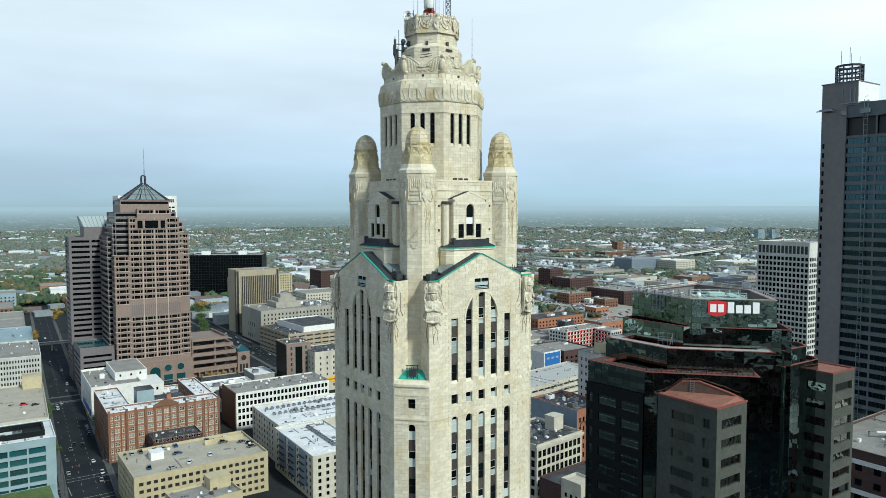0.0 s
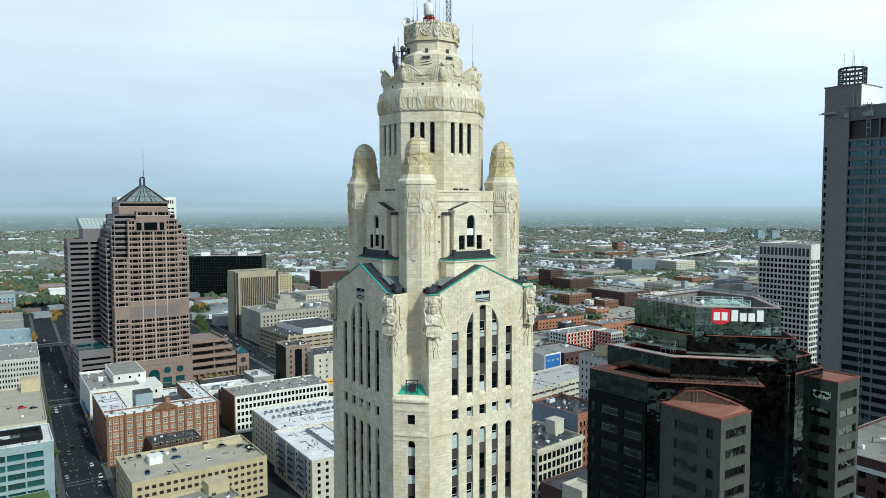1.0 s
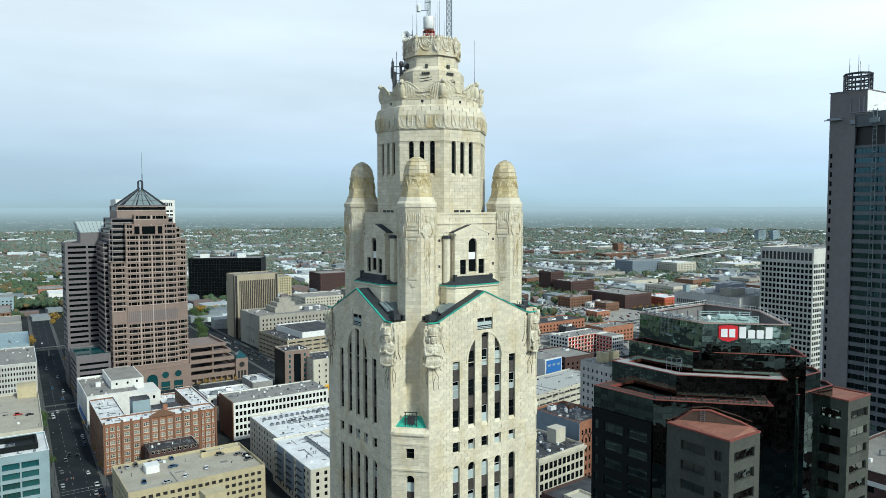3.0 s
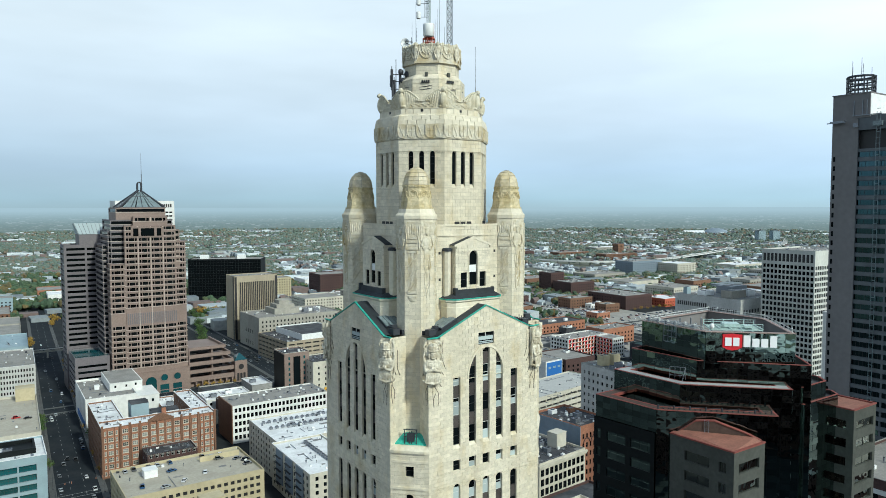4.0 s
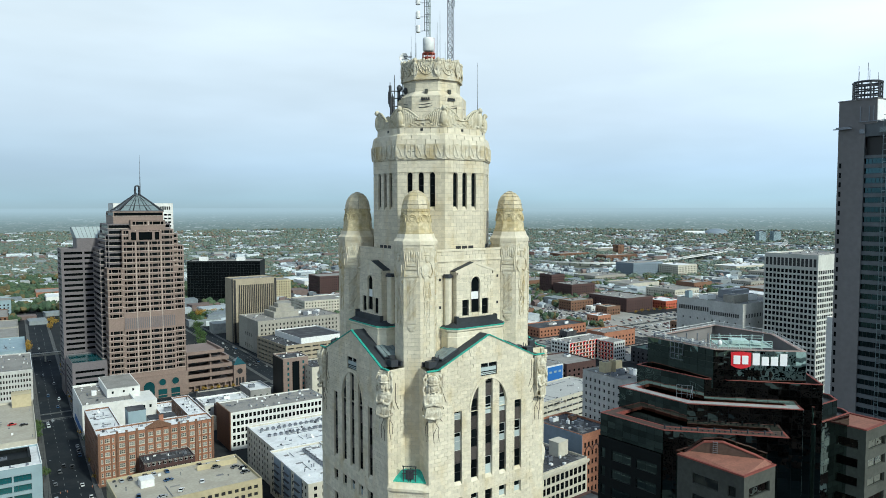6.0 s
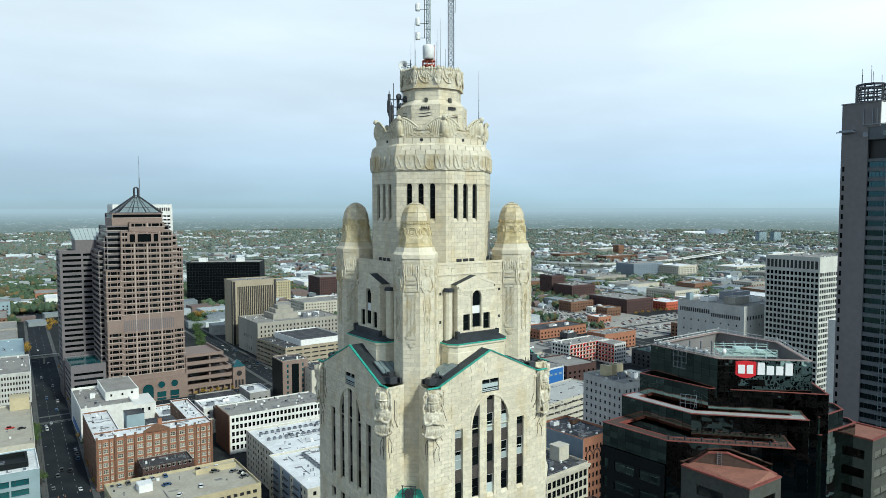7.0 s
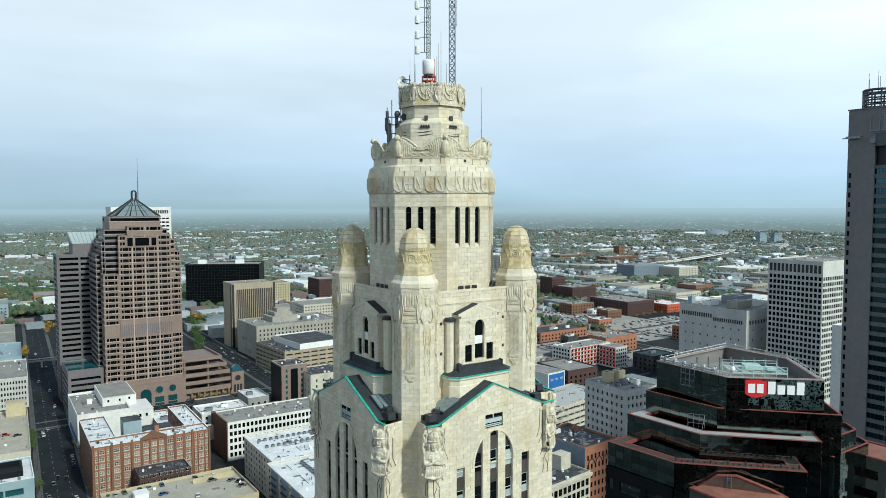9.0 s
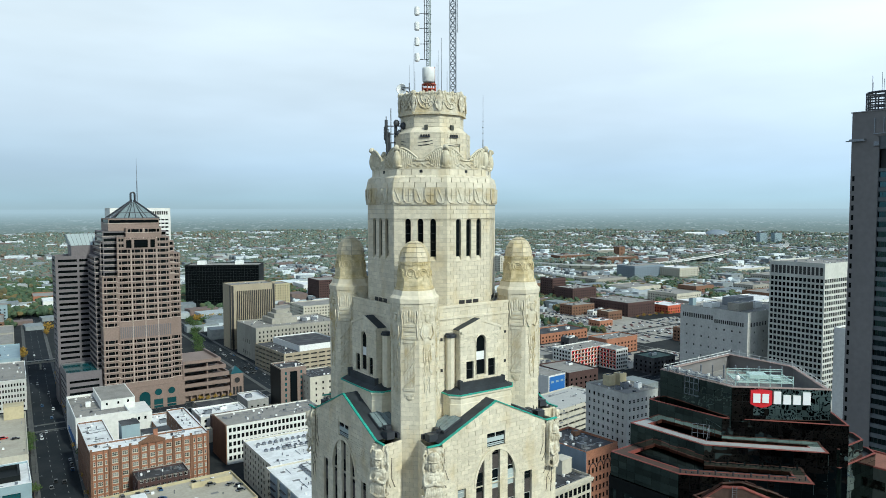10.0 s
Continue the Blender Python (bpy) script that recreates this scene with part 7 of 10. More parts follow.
rh.box(239.0, 284, WY - 93.9, WY - 0.1, 182.0, 182.7)
rh.box(284, 284.2, WY - 94, WY, 0, 183.0)
rh.box(256, 284, WY - 0.2, WY, 0, 183.0)
rh = rh.thing("wall", [FACADE], st, "concrete frame with ribbon windows")
WM = window_mesh(11.0, 2.15, RIBBON, FRAME, (8, 1), 0.08)
for i in range(7):
    for lo, hi in ZS:
        place("window", WM, rh, "", Matrix.Translation((239.35, WY - 6.0 - 11.6 * i, lo)) @ rotz(-90))
put_windows([(Matrix.Translation((238.9 + 5.8 + 10.8 * i, WY - 93.55, lo)), 10.2, 2.15) for i in range(4) for lo, hi in ZS], rh, RIBBON, FRAME, (8, 1), 0.08, 0)
g = Geo()
for i in range(8):
    g.box(240.6, 240.9, WY - 11.5 - 11.6 * i, WY - 0.5 - 11.6 * i, 170.2, 177.4)
    g.box(239.2, 240.6, WY - 11.5 - 11.6 * i, WY - 0.5 - 11.6 * i, 170.0, 170.25)
g.thing("louvre", [FRAME], st, "dark plant-room openings under the roof")
g = Geo()
for y in (48.2, 36.6, 25.0):
    for e in (-0.75, 0.6):
        g.box(238.2, 238.45, y + e, y + e + 0.16, 20, 184)
    z = 20
    while z < 186:
        g.box(238.2, 238.45, y - 0.6, y + 0.6, z, z + 0.22)
        z += 2.2
    g.box(237.6, 238.9, y - 1.6, y + 1.8, 178.6, 180.4)
g.thing("facade_rail", [GLASS_PALE], st, "pale climbing rail on the facade")
g = Geo()
for i in range(10):
    a = 2 * math.pi * i / 10
    b_ = 2 * math.pi * (i + 1) / 10
    for z, zz in ((191.9, 199.0),):
        g.tube((246 + 5 * math.cos(a), 58.5 + 5 * math.sin(a), z), (246 + 5 * math.cos(a), 58.5 + 5 * math.sin(a), zz), 0.3)
    for z in (193.5, 195.2, 197.2, 199.0):
        g.tube((246 + 5 * math.cos(a), 58.5 + 5 * math.sin(a), z), (246 + 5 * math.cos(b_), 58.5 + 5 * math.sin(b_), z), 0.3 if z < 198 else 0.45)
for x, y, h in ((244, 57, 204), (247, 59, 207), (242, 60, 203), (249, 56, 203), (246, 62, 206)):
    g.tube((x, y, 191.9), (x, y, h), 0.08)
g.thing("antenna_cage", [DARKSTEEL], st, "dark round antenna cage with whips")

# ---- white gridded tower ----
GRID = material("grey_white_concrete", (0.56, 0.565, 0.52), 0.8, grain=0.08, grain_scale=0.5, stain=0.35, stain_scale=0.06, streak=True)
building("gridded_tower", "white concrete tower with a close grid of square windows", "skyscraper", 472, 191, 60, 42, 114.5, 0, GRID, ROOF_GREY,
         {"W": (13, 2.35, 22, 2.75, 12, 4.2, 0.6), "S": (18, 2.45, 22, 2.75, 12, 4.2, 0.6)}, depth=0.7, bars=(1, 1), coping=GRID, limit=290)
gr = bpy.data.objects["gridded_tower"]
for i in range(13):
    Geo().box(-0.12, 0.1, 1.0 + 3.1 * i + 0.4, 1.0 + 3.1 * i + 2.4, 105.5, 111.5).thing("louvre", [FRAME], gr)
building("telephone_exchange", "grey concrete block with small windows and roof plant", "building", 462, 244, 70, 62, 73, 0, LIME_PALE, ROOF_GREY,
         {"W": (8, 1.3, 7, 1.5, 8, 8.0, 3), "S": (5, 1.3, 7, 1.5, 8, 8.0, 3)}, bars=(1, 1), coping=LIME)
te_ = bpy.data.objects["telephone_exchange"]
for i in range(14):
    Geo().box(-0.15, 0.05, 31 + i * 2.1, 32.2 + i * 2.1, 63.5, 67.0).thing("slot", [FRAME], te_)
    Geo().box(-0.15, 0.05, 3.5 + i * 1.9, 4.6 + i * 1.9, 61.5, 64.5).thing("slot", [FRAME], te_)
for i in range(16):
    Geo().box(4 + i * 4.0, 5.6 + i * 4.0, -0.15, 0.05, 61.5, 64.5).thing("slot", [FRAME], te_)
for x, y, w, d, h, m in ((475, 285, 12, 8, 4, WHITE), (480, 262, 20, 10, 6, LIME), (505, 280, 24, 14, 7, STEEL), (470, 300, 5, 4, 6, PALEBLUE), (500, 262, 10, 8, 5, WHITE)):
    rooftop_unit(None, x, y, 72.1, 0, w, d, h, m, 2)
building("white_annex", "blank white building beside the concrete tower", "building", 420, 128, 40, 30, 78, 0, CONC_WHITE, ROOF_GREY, {}, coping=WHITE)

# ---- the black glass bank tower ----
bk = new("glass_bank_tower")
tagged(bk, "stepped black mirror-glass office tower with red copings and granite corner blocks", "skyscraper")
panel_parts = 0
BROWN = material("brown_roof_brick", (0.075, 0.045, 0.034), 0.8, grain=0.2, grain_scale=1.5, stain=0.4, stain_scale=0.3)
COPING_PALE = material("pale_pink_coping", (0.34, 0.25, 0.22), 0.7, grain=0.12, stain=0.4, stain_scale=0.4)
LEDGE = material("pale_grey_ledge", (0.36, 0.37, 0.37), 0.7, grain=0.1, stain=0.4, stain_scale=0.4)


def inset(plan, d):
    """A convex plan drawn in by d on every side."""
    n, out = len(plan), []
    for i in range(n):
        p, q, r_ = Vector(plan[i - 1]), Vector(plan[i]), Vector(plan[(i + 1) % n])
        u, w = (q - p).normalized(), (r_ - q).normalized()
        n1, n2 = Vector((-u.y, u.x)), Vector((-w.y, w.x))
        b_ = (n1 + n2)
        out.append(tuple(q + b_ * (d / max(0.3, 1 + n1.dot(n2)))))
    return out


def collar(g, plan, a, b_, z0, z1):
    """A closed band between two insets of a plan."""
    o, i_ = inset(plan, a), inset(plan, b_)
    n = len(plan)
    vs = ring(o, z0) + ring(o, z1) + ring(i_, z1) + ring(i_, z0)
    fs = []
    for k in range(n):
        j = (k + 1) % n
        for r_ in range(4):
            s = (r_ + 1) % 4
            fs.append((r_ * n + k, r_ * n + j, s * n + j, s * n + k))
    g.add(vs, fs)


def curtain(g, plan, z0, z1, parent):
    """Glass panels with thin joints round the walls of a plan."""
    global panel_parts
    n = len(plan)
    for i in range(n):
        a, b_ = Vector((*plan[i], 0)), Vector((*plan[(i + 1) % n], 0))
        L = (b_ - a).length
        if L < 0.5 or i > 2:
            continue
        u = (b_ - a).normalized()
        nrm = Vector((u.y, -u.x, 0))
        m = max(1, round(L / 2.0))
        r = max(1, round((z1 - z0) / 1.3))
        for j in range(m):
            for k in range(r):
                p, q = a + u * (L * j / m + 0.02), a + u * (L * (j + 1) / m - 0.02)
                lo, hi = z0 + (z1 - z0) * k / r + 0.02, z0 + (z1 - z0) * (k + 1) / r - 0.02
                t1, t2 = (rng.random() - 0.5) * 0.034, (rng.random() - 0.5) * 0.022
                vs = [p + nrm * (0.05 + t1) + Vector((0, 0, lo)), q + nrm * (0.05 - t1) + Vector((0, 0, lo)), q + nrm * (0.05 - t1 + t2) + Vector((0, 0, hi)), p + nrm * (0.05 + t1 + t2) + Vector((0, 0, hi))]
                back = [v - nrm * 0.12 for v in vs]
                faces = [(4, 5, 6, 7), (0, 1, 5, 4), (1, 2, 6, 5), (2, 3, 7, 6), (3, 0, 4, 7)]
                if panel_parts < 220 and i in (0, 1) and lo > 102:
                    Geo().add(back + vs, faces).thing("pane", [GLASS_BLACK], parent)
                    panel_parts += 1
                else:
                    g.add(back + vs, faces, 0)


TIERS = [  # plan from the north-west corner, foot, top, depth of the sunk roof
    ([(76.2, 26.4), (75.3, 9.1), (88.3, -3.0), (101.8, 11.4), (102.3, 27.4)], 113.6, 121.5, 3.2),
    ([(73.7, 27.2), (74.4, 10.5), (89.2, -6.0), (105.0, 9.8), (105.0, 30.0)], 0.0, 115.3, 1.5),
    ([(68.8, 28.0), (69.3, 10.8), (84.0, -5.0), (92.2, 3.2), (92.2, 28.0)], 0.0, 110.9, 1.6),
    ([(62.0, 27.2), (63.0, 11.7), (78.7, -5.2), (86.4, 2.5), (86.4, 28.0)], 0.0, 106.4, 1.6),
    ([(88.0, 18.0), (88.0, -4.9), (97.3, -4.9), (100.0, -2.0), (100.0, 18.0)], 0.0, 110.8, 0.8),
    ([(88.0, 18.0), (88.0, -5.2), (102.0, -5.2), (104.0, -3.0), (104.0, 18.0)], 0.0, 107.3, 0.8),
]
for ti, (plan, z0, z1, sunk) in enumerate(TIERS):
    core = Geo().prism(inset(plan, 0.06), z0, z1 - sunk).thing("tier", [FRAME], bk, "stepped black glass storey")
    g = Geo()
    low = max(z0, 72.0)
    curtain(g, plan, low, z1, core)
    if low > z0:
        g.prism(inset(plan, -0.03), z0, low)
    g.thing("curtain_wall", [GLASS_PANEL], core, "black mirror-glass curtain wall")
    g = Geo()
    collar(g, plan, 0.06, 0.3, z1 - sunk, z1)
    g.thing("parapet", [CONC_DARK if ti == 0 else FRAME], core, "inner face of the roof parapet")
    g = Geo()
    collar(g, plan, -0.1, 0.3 if ti else 0.9, z1, z1 + 0.12)
    g.thing("coping", [REDTILE if ti else COPING_PALE], core, "red coping" if ti else "pale pink stone coping")
    if ti in (2, 3):
        g = Geo()
        collar(g, plan, 0.3, 2.4 if ti == 2 else 2.2, z1 - 0.1, z1 + 0.06)
        g.thing("ledge", [LEDGE if ti == 2 else BROWN], core, "grey ledge inside the coping" if ti == 2 else "brown tiled ledge inside the coping")
        g = Geo()
        collar(g, plan, 2.4 if ti == 2 else 2.2, 2.62, z1 - 0.5, z1 + 0.1)
        g.thing("coping", [REDTILE], core, "red inner coping")
    Geo().prism(inset(plan, 0.3), z1 - sunk, z1 - sunk + 0.05).thing("roof", [ROOF_GREY if ti == 0 else ROOF_DARK], core, "flat sunk roof")
g = Geo()
for t in range(22):
    a = Vector((63.9, 12.0, 106.6)).lerp(Vector((79.0, -3.6, 106.6)), t / 21)
    g.box(a.x - 0.12, a.x + 0.12, a.y - 0.12, a.y + 0.12, 106.4, 106.75 + 0.5 * (t % 3 == 0))
g.path([(64.2, 12.6, 106.9), (79.0, -2.9, 106.9)], 0.06)
g.thing("ledge_rail", [DARKSTEEL], bk, "dark rail and fittings on the lowest terrace")


def granite_wall(g, O, U, N, L, top, us, zs, wins, depth=0.4):
    pierced(g, O, U, N, L, 0, top, us, zs, depth)
    for a, b_ in us:
        for lo, hi in zs:
            u = (a + b_) / 2
            wins.append((Matrix.Translation((O[0] + U[0] * u - N[0] * depth, O[1] + U[1] * u - N[1] * depth, lo)) @ rotz(math.degrees(math.atan2(U[1], U[0]))), b_ - a, hi - lo))


def granite_block(x0, x1, y0, y1, top, cols_s, cols_w, label):
    """A granite corner block with wide windows."""
    g, wins = Geo(), []
    zs = [(top - 4.4 - 4.0 * k, top - 2.4 - 4.0 * k) for k in range(22)][::-1]
    for side, us in (("S", cols_s), ("W", cols_w), ("E", []), ("N", [])):
        O, U, N, L = face_axes(side, x1 - x0, y1 - y0)
        granite_wall(g, (O[0] + x0, O[1] + y0), U, N, L, top, us, zs if us else [], wins)
    ob = g.thing("corner_block", [GRANITE_GREY], bk, label)
    put_windows(sorted(wins, key=lambda w_: -w_[0].translation.z), ob, GLASS_OFFICE, FRAME, (2, 1), 0.05, 36)
    c = Geo()
    collar(c, [(x0, y1), (x0, y0), (x1, y0), (x1, y1)], -0.1, 0.4, top, top + 0.3)
    c.thing("coping", [REDTILE], ob, "red coping")
    return ob


cb = granite_block(64.0, 74.2, -5.2, 9.0, 102.0, [(1.6, 8.4)], [(3.4, 9.0), (11.0, 12.6)], "dark granite corner block with wide windows and red tiled roof")
Geo().add([(64.3, 8.8, 102.1), (64.3, -4.9, 102.1), (73.9, -4.9, 102.1), (65.6, 7.6, 102.9), (73.4, -3.6, 102.9)], [(0, 1, 3), (1, 4, 3), (1, 2, 4)]).thing("tile_slope", [REDTILE_PALE], cb, "pale red tiled roof slope")
prof = [(65.2, 8.2, 102.2), (67.2, 5.4, 104.9), (69.2, 2.6, 105.2), (72.4, -2.2, 103.4), (74.0, -4.6, 102.2)]
g = Geo()
for (x, y, z), (x2, y2, z2) in zip(prof, prof[1:]):
    g.loft([[(x, y, 101.5), (x2, y2, 101.5), (x2 + 0.6, y2 + 0.4, 101.5), (x + 0.6, y + 0.4, 101.5)], [(x, y, z), (x2, y2, z2), (x2 + 0.6, y2 + 0.4, z2), (x + 0.6, y + 0.4, z)]])
g.thing("gable_wall", [BROWN], cb, "brown brick gable wall behind the roof slope")
g = Geo()
for (x, y, z), (x2, y2, z2) in zip(prof, prof[1:]):
    g.loft([[(x - 0.1, y - 0.08, z), (x2 - 0.1, y2 - 0.08, z2), (x2 + 0.7, y2 + 0.45, z2), (x + 0.7, y + 0.45, z)], [(x - 0.1, y - 0.08, z + 0.18), (x2 - 0.1, y2 - 0.08, z2 + 0.18), (x2 + 0.7, y2 + 0.45, z2 + 0.18), (x + 0.7, y + 0.45, z + 0.18)]])
g.thing("coping", [REDTILE], cb, "red coping")
g = Geo()
for s in (0.0, 0.75):
    g.tube((68.0 + s * 0.58, 3.9 - s * 0.82, 102.6), (68.0 + s * 0.58, 3.9 - s * 0.82, 105.4), 0.05)
for z in range(7):
    g.tube((68.0, 3.9, 102.8 + z * 0.4), (68.43, 3.29, 102.8 + z * 0.4), 0.035)
g.thing("ladder", [STEEL], cb, "steel ladder on the gable wall")
granite_block(101.3, 111.2, -9.0, 0.5, 104.6, [(1.2, 8.8)], [(1.5, 8.0)], "grey granite end block with wide windows and red roof")
Geo().prism([(101.7, -8.6), (110.8, -8.6), (110.8, 0.1), (101.7, 0.1)], 104.5, 104.62).thing("roof", [REDTILE_PALE], bk, "pale red tiled roof of the end block")
# dark granite cladding with wide windows below the glass band of the west wall
g, wins = Geo(), []
zs = [(101.6 - 4.6 - 4.0 * k, 101.6 - 2.5 - 4.0 * k) for k in range(22)][::-1]
granite_wall(g, (61.7, 27.4), Vector((0.064, -0.998)), Vector((-0.998, -0.064)), 15.6, 101.6, [(0.6, 1.8), (3.4, 8.4), (9.6, 14.6)], zs, wins, 0.3)
lw = g.thing("west_wall", [GRANITE_BLACK], bk, "dark granite wall with wide windows")
put_windows(sorted(wins, key=lambda w_: -w_[0].translation.z), lw, GLASS_OFFICE, FRAME, (2, 1), 0.05, 36)
# rails, rig and dish in and round the sunk roof
g = Geo()
rim = inset(TIERS[0][0], 0.5)
for i in range(5):
    a, b_ = Vector((*rim[i], 0)), Vector((*rim[(i + 1) % 5], 0))
    if i in (1,):
        continue
    n = max(2, round((b_ - a).length / 2.6))
    for j in range(n):
        p = a.lerp(b_, j / n)
        g.tube(p + Vector((0, 0, 121.4)), p + Vector((0, 0, 122.5)), 0.06)
        if j % 5 == 0:
            g.tube(p + Vector((0, 0, 122.5)), p + Vector((0.9, 0.4, 122.7)), 0.05)
    for z in (121.9, 122.45):
        g.tube(a + Vector((0, 0, z)), b_ + Vector((0, 0, z)), 0.07)
g.thing("roof_rail", [FRAME_LIGHT], bk, "pale steel rails round the sunk roof")
g = Geo()
RM = Matrix.Translation((88.5, 11.5, 0)) @ rotz(-42)
for y in (-3.2, -1.6, 0, 1.6, 3.2):
    g.box(-5.5, 5.5, y - 0.12, y + 0.12, 120.7, 120.95, 0, RM)
for x in (-5.5, -3.3, -1.1, 1.1, 3.3, 5.5):
    g.box(x - 0.1, x + 0.1, -3.3, 3.3, 120.95, 121.15, 0, RM)
    for y in (-3.2, 3.2):
        g.box(x - 0.06, x + 0.06, y - 0.06, y + 0.06, 118.3, 122.1, 0, RM)
for y in (-3.2, 3.2):
    for z in (121.6, 122.1):
        g.box(-5.5, 5.5, y - 0.05, y + 0.05, z - 0.05, z + 0.05, 0, RM)
g.box(-2.2, 1.2, -1.4, 1.4, 121.1, 121.9, 0, RM)
g.box(2.0, 3.6, -2.2, 0.4, 121.1, 121.6, 0, RM)
g.thing("window_washing_rig", [TEALPALE], bk, "pale teal steel window washing rig")
for i in range(8):
    p = Matrix.Translation((90, 14, 0)) @ rotz(-42) @ Vector((-9 + 2.4 * i, 5.5, 0))
    Geo().tube((p.x, p.y, 118.3), (p.x, p.y, 121.6), 0.18).thing("roof_pipe", [STEEL], bk)
Geo().ball((82.5, 12.5, 121.6), 0.62, 0.4, 0.62, 10, 8).tube((82.5, 13, 118.3), (82.5, 13, 121.3), 0.15).thing("dish", [WHITE], bk, "white satellite dish", smooth=True)
g = Geo()
for q in (16.6, 17.7, 18.7, 19.8):
    g.box(75.4, 75.52, q - 0.05, q + 0.05, 118.0 if q > 17 else 119.0, 121.7)
for z in (118.0, 119.2, 120.5, 121.6):
    g.box(75.4, 75.52, 16.6, 19.8, z - 0.05, z + 0.05)
for q in (17.2, 19.2):
    g.tube((75.45, q, 121.6), (77.2, q, 122.5), 0.05)
g.thing("cleaning_frame", [STEEL], bk, "grey steel cleaning frame hung on the glass")
for k in range(3):
    g = Geo().tube((76.9 + 0.55 * k, 25.5, 121.95 + 0.1 * k), (76.2 + 0.55 * k, 12.0, 121.95 + 0.1 * k), 0.14, 7)
    for q in range(6):
        g.box(76.2 + 0.55 * k, 76.7 + 0.55 * k, 13 + 2.3 * q, 13.25 + 2.3 * q, 121.6, 122.4 + 0.15 * ((q + k) % 3))
    g.thing("roof_pipe", [FRAME_LIGHT if k % 2 else STEEL], bk, "pale pipe run with brackets along the roof edge")
g = Geo()
for s in range(4):
    g.tube((73.3 - 0.9 * s * 0.6, 12.5 + 0.9 * s, 111.0), (73.3 - 0.9 * s * 0.6, 12.5 + 0.9 * s, 113.6), 0.05)
for z in (111.8, 112.7, 113.6):
    g.tube((73.3, 12.5, z), (71.7, 15.2, z), 0.05)
g.tube((73.3, 12.5, 113.6), (70.2, 11.0, 111.2), 0.05)
g.thing("davit", [STEEL], bk, "steel window-cleaning davit on the terrace")

# sign on the chamfer: a red shield and plain white shapes
a, b_ = Vector((75.3, 9.1, 0)), Vector((88.3, -3.0, 0))
us = (b_ - a).normalized()
ns = Vector((us.y, -us.x, 0))
O = a + us * 3.3 + ns * 0.25
SM = Matrix(((us.x, -ns.x, 0, O.x), (us.y, -ns.y, 0, O.y), (0, 0, 1, 117.95), (0, 0, 0, 1)))
sign = Geo()
sign.loft([[(x, y, z) for x, z in ((0.0, 0.55), (0.9, 0.1), (1.95, -0.1), (3.0, 0.1), (3.9, 0.55), (3.9, 3.2), (2.9, 3.3), (1.95, 3.4), (1.0, 3.3), (0.0, 3.2))] for y in (0.0, -0.18)])
sign = sign.thing("shield_sign", [RED], bk, "red shield sign with white shapes", M=SM)
for x, w, h in ((0.45, 1.3, 1.75), (2.1, 1.2, 1.75)):
    Geo().box(x, x + w, -0.3, -0.18, 0.85, 0.85 + h).thing("shape", [SIGNWHITE], sign)
for x, h in ((4.15, 2.4), (5.9, 1.75), (7.65, 1.75), (9.4, 2.4)):
    Geo().box(x, x + 1.35, -0.24, 0.0, 0.7, 0.7 + h).thing("shape", [SIGNWHITE], sign, "plain white letter-sized shape")

# ---- blocks east of the tower ----
gy = building("office_block", "grey stone office block with rows of sash windows", "office block", 246.6, 180, 24, 31, 56, -3, LIME_PALE, ROOF_GREY,
         {"W": (8, 1.4, 12, 2.0, 3, 4.3, 1), "S": (7, 1.4, 12, 2.0, 3, 4.3, 1)}, bars=(1, 2), coping=LIME, frame=FRAME_LIGHT)
for x, y, w, d, h, m in ((9, 22, 5, 5, 6, CREAM), (15.5, 20, 5, 5, 6.5, CREAM), (12, 13, 4, 3, 3, STEEL), (18, 9, 3, 3, 3, WHITE), (6, 12, 2.5, 2, 2, STEEL)):
    p = Matrix.Translation((246.6, 180, 0)) @ rotz(-3) @ Vector((x, y, 55.1))
    rooftop_unit(None, p.x, p.y, p.z, -3, w, d, h, m, 2)
building("ornate_block", "pale ornate commercial block with tall windows and a deep cornice", "building", 160, 151, 33, 30, 32, 6, CREAM_PALE, ROOF_DARK,
         {"S": (10, 2.35, 6, 3.2, 3.2, 4.5, 0.6), "W": (8, 2.2, 6, 3.2, 3.2, 4.5, 0.6)}, bars=(2, 2), coping=CREAM_PALE)
ob_ = bpy.data.objects["ornate_block"]
Geo().box(-0.9, 33.9, -0.9, 0.0, 30.3, 31.2).box(-0.6, 33.6, -0.6, 0.0, 29.6, 30.3).thing("cornice", [CREAM_PALE], ob_)
for i in range(5):
    Geo().loft([[(3 + 6 * i, -0.05, 7.5), (6.5 + 6 * i, -0.05, 7.5), (6.5 + 6 * i, 0, 8.6), (3 + 6 * i, 0, 8.6)], [(3 + 6 * i, -1.3, 6.6), (6.5 + 6 * i, -1.3, 6.6), (6.5 + 6 * i, -1.2, 6.7), (3 + 6 * i, -1.2, 6.7)]]).thing("awning", [BRICK_DARK], ob_, "dark red awning")
Geo().box(24, 31, 10, 16, 31, 38).box(23.8, 31.2, 9.8, 16.2, 38, 38.3).thing("roof_house", [CREAM_PALE], ob_, "pale roof house")
for x, y in ((8, 12), (13, 15), (17, 10), (21, 18)):
    p = Matrix.Translation((160, 151, 0)) @ rotz(6) @ Vector((x, y, 31.1))
    rooftop_unit(None, p.x, p.y, p.z, 6, 3, 2.4, 2.0, STEEL, 2)
br = building("brick_block", "orange brick office block with arched windows and dark roof", "building", 200, 164.5, 24, 32, 38.5, 4, BRICK_ORANGE, ROOF_DARK,
         {"S": (8, 1.3, 7, 2.6, 4, 4.6, 0.8)}, bars=(1, 2), coping=BRICK_ORANGE)
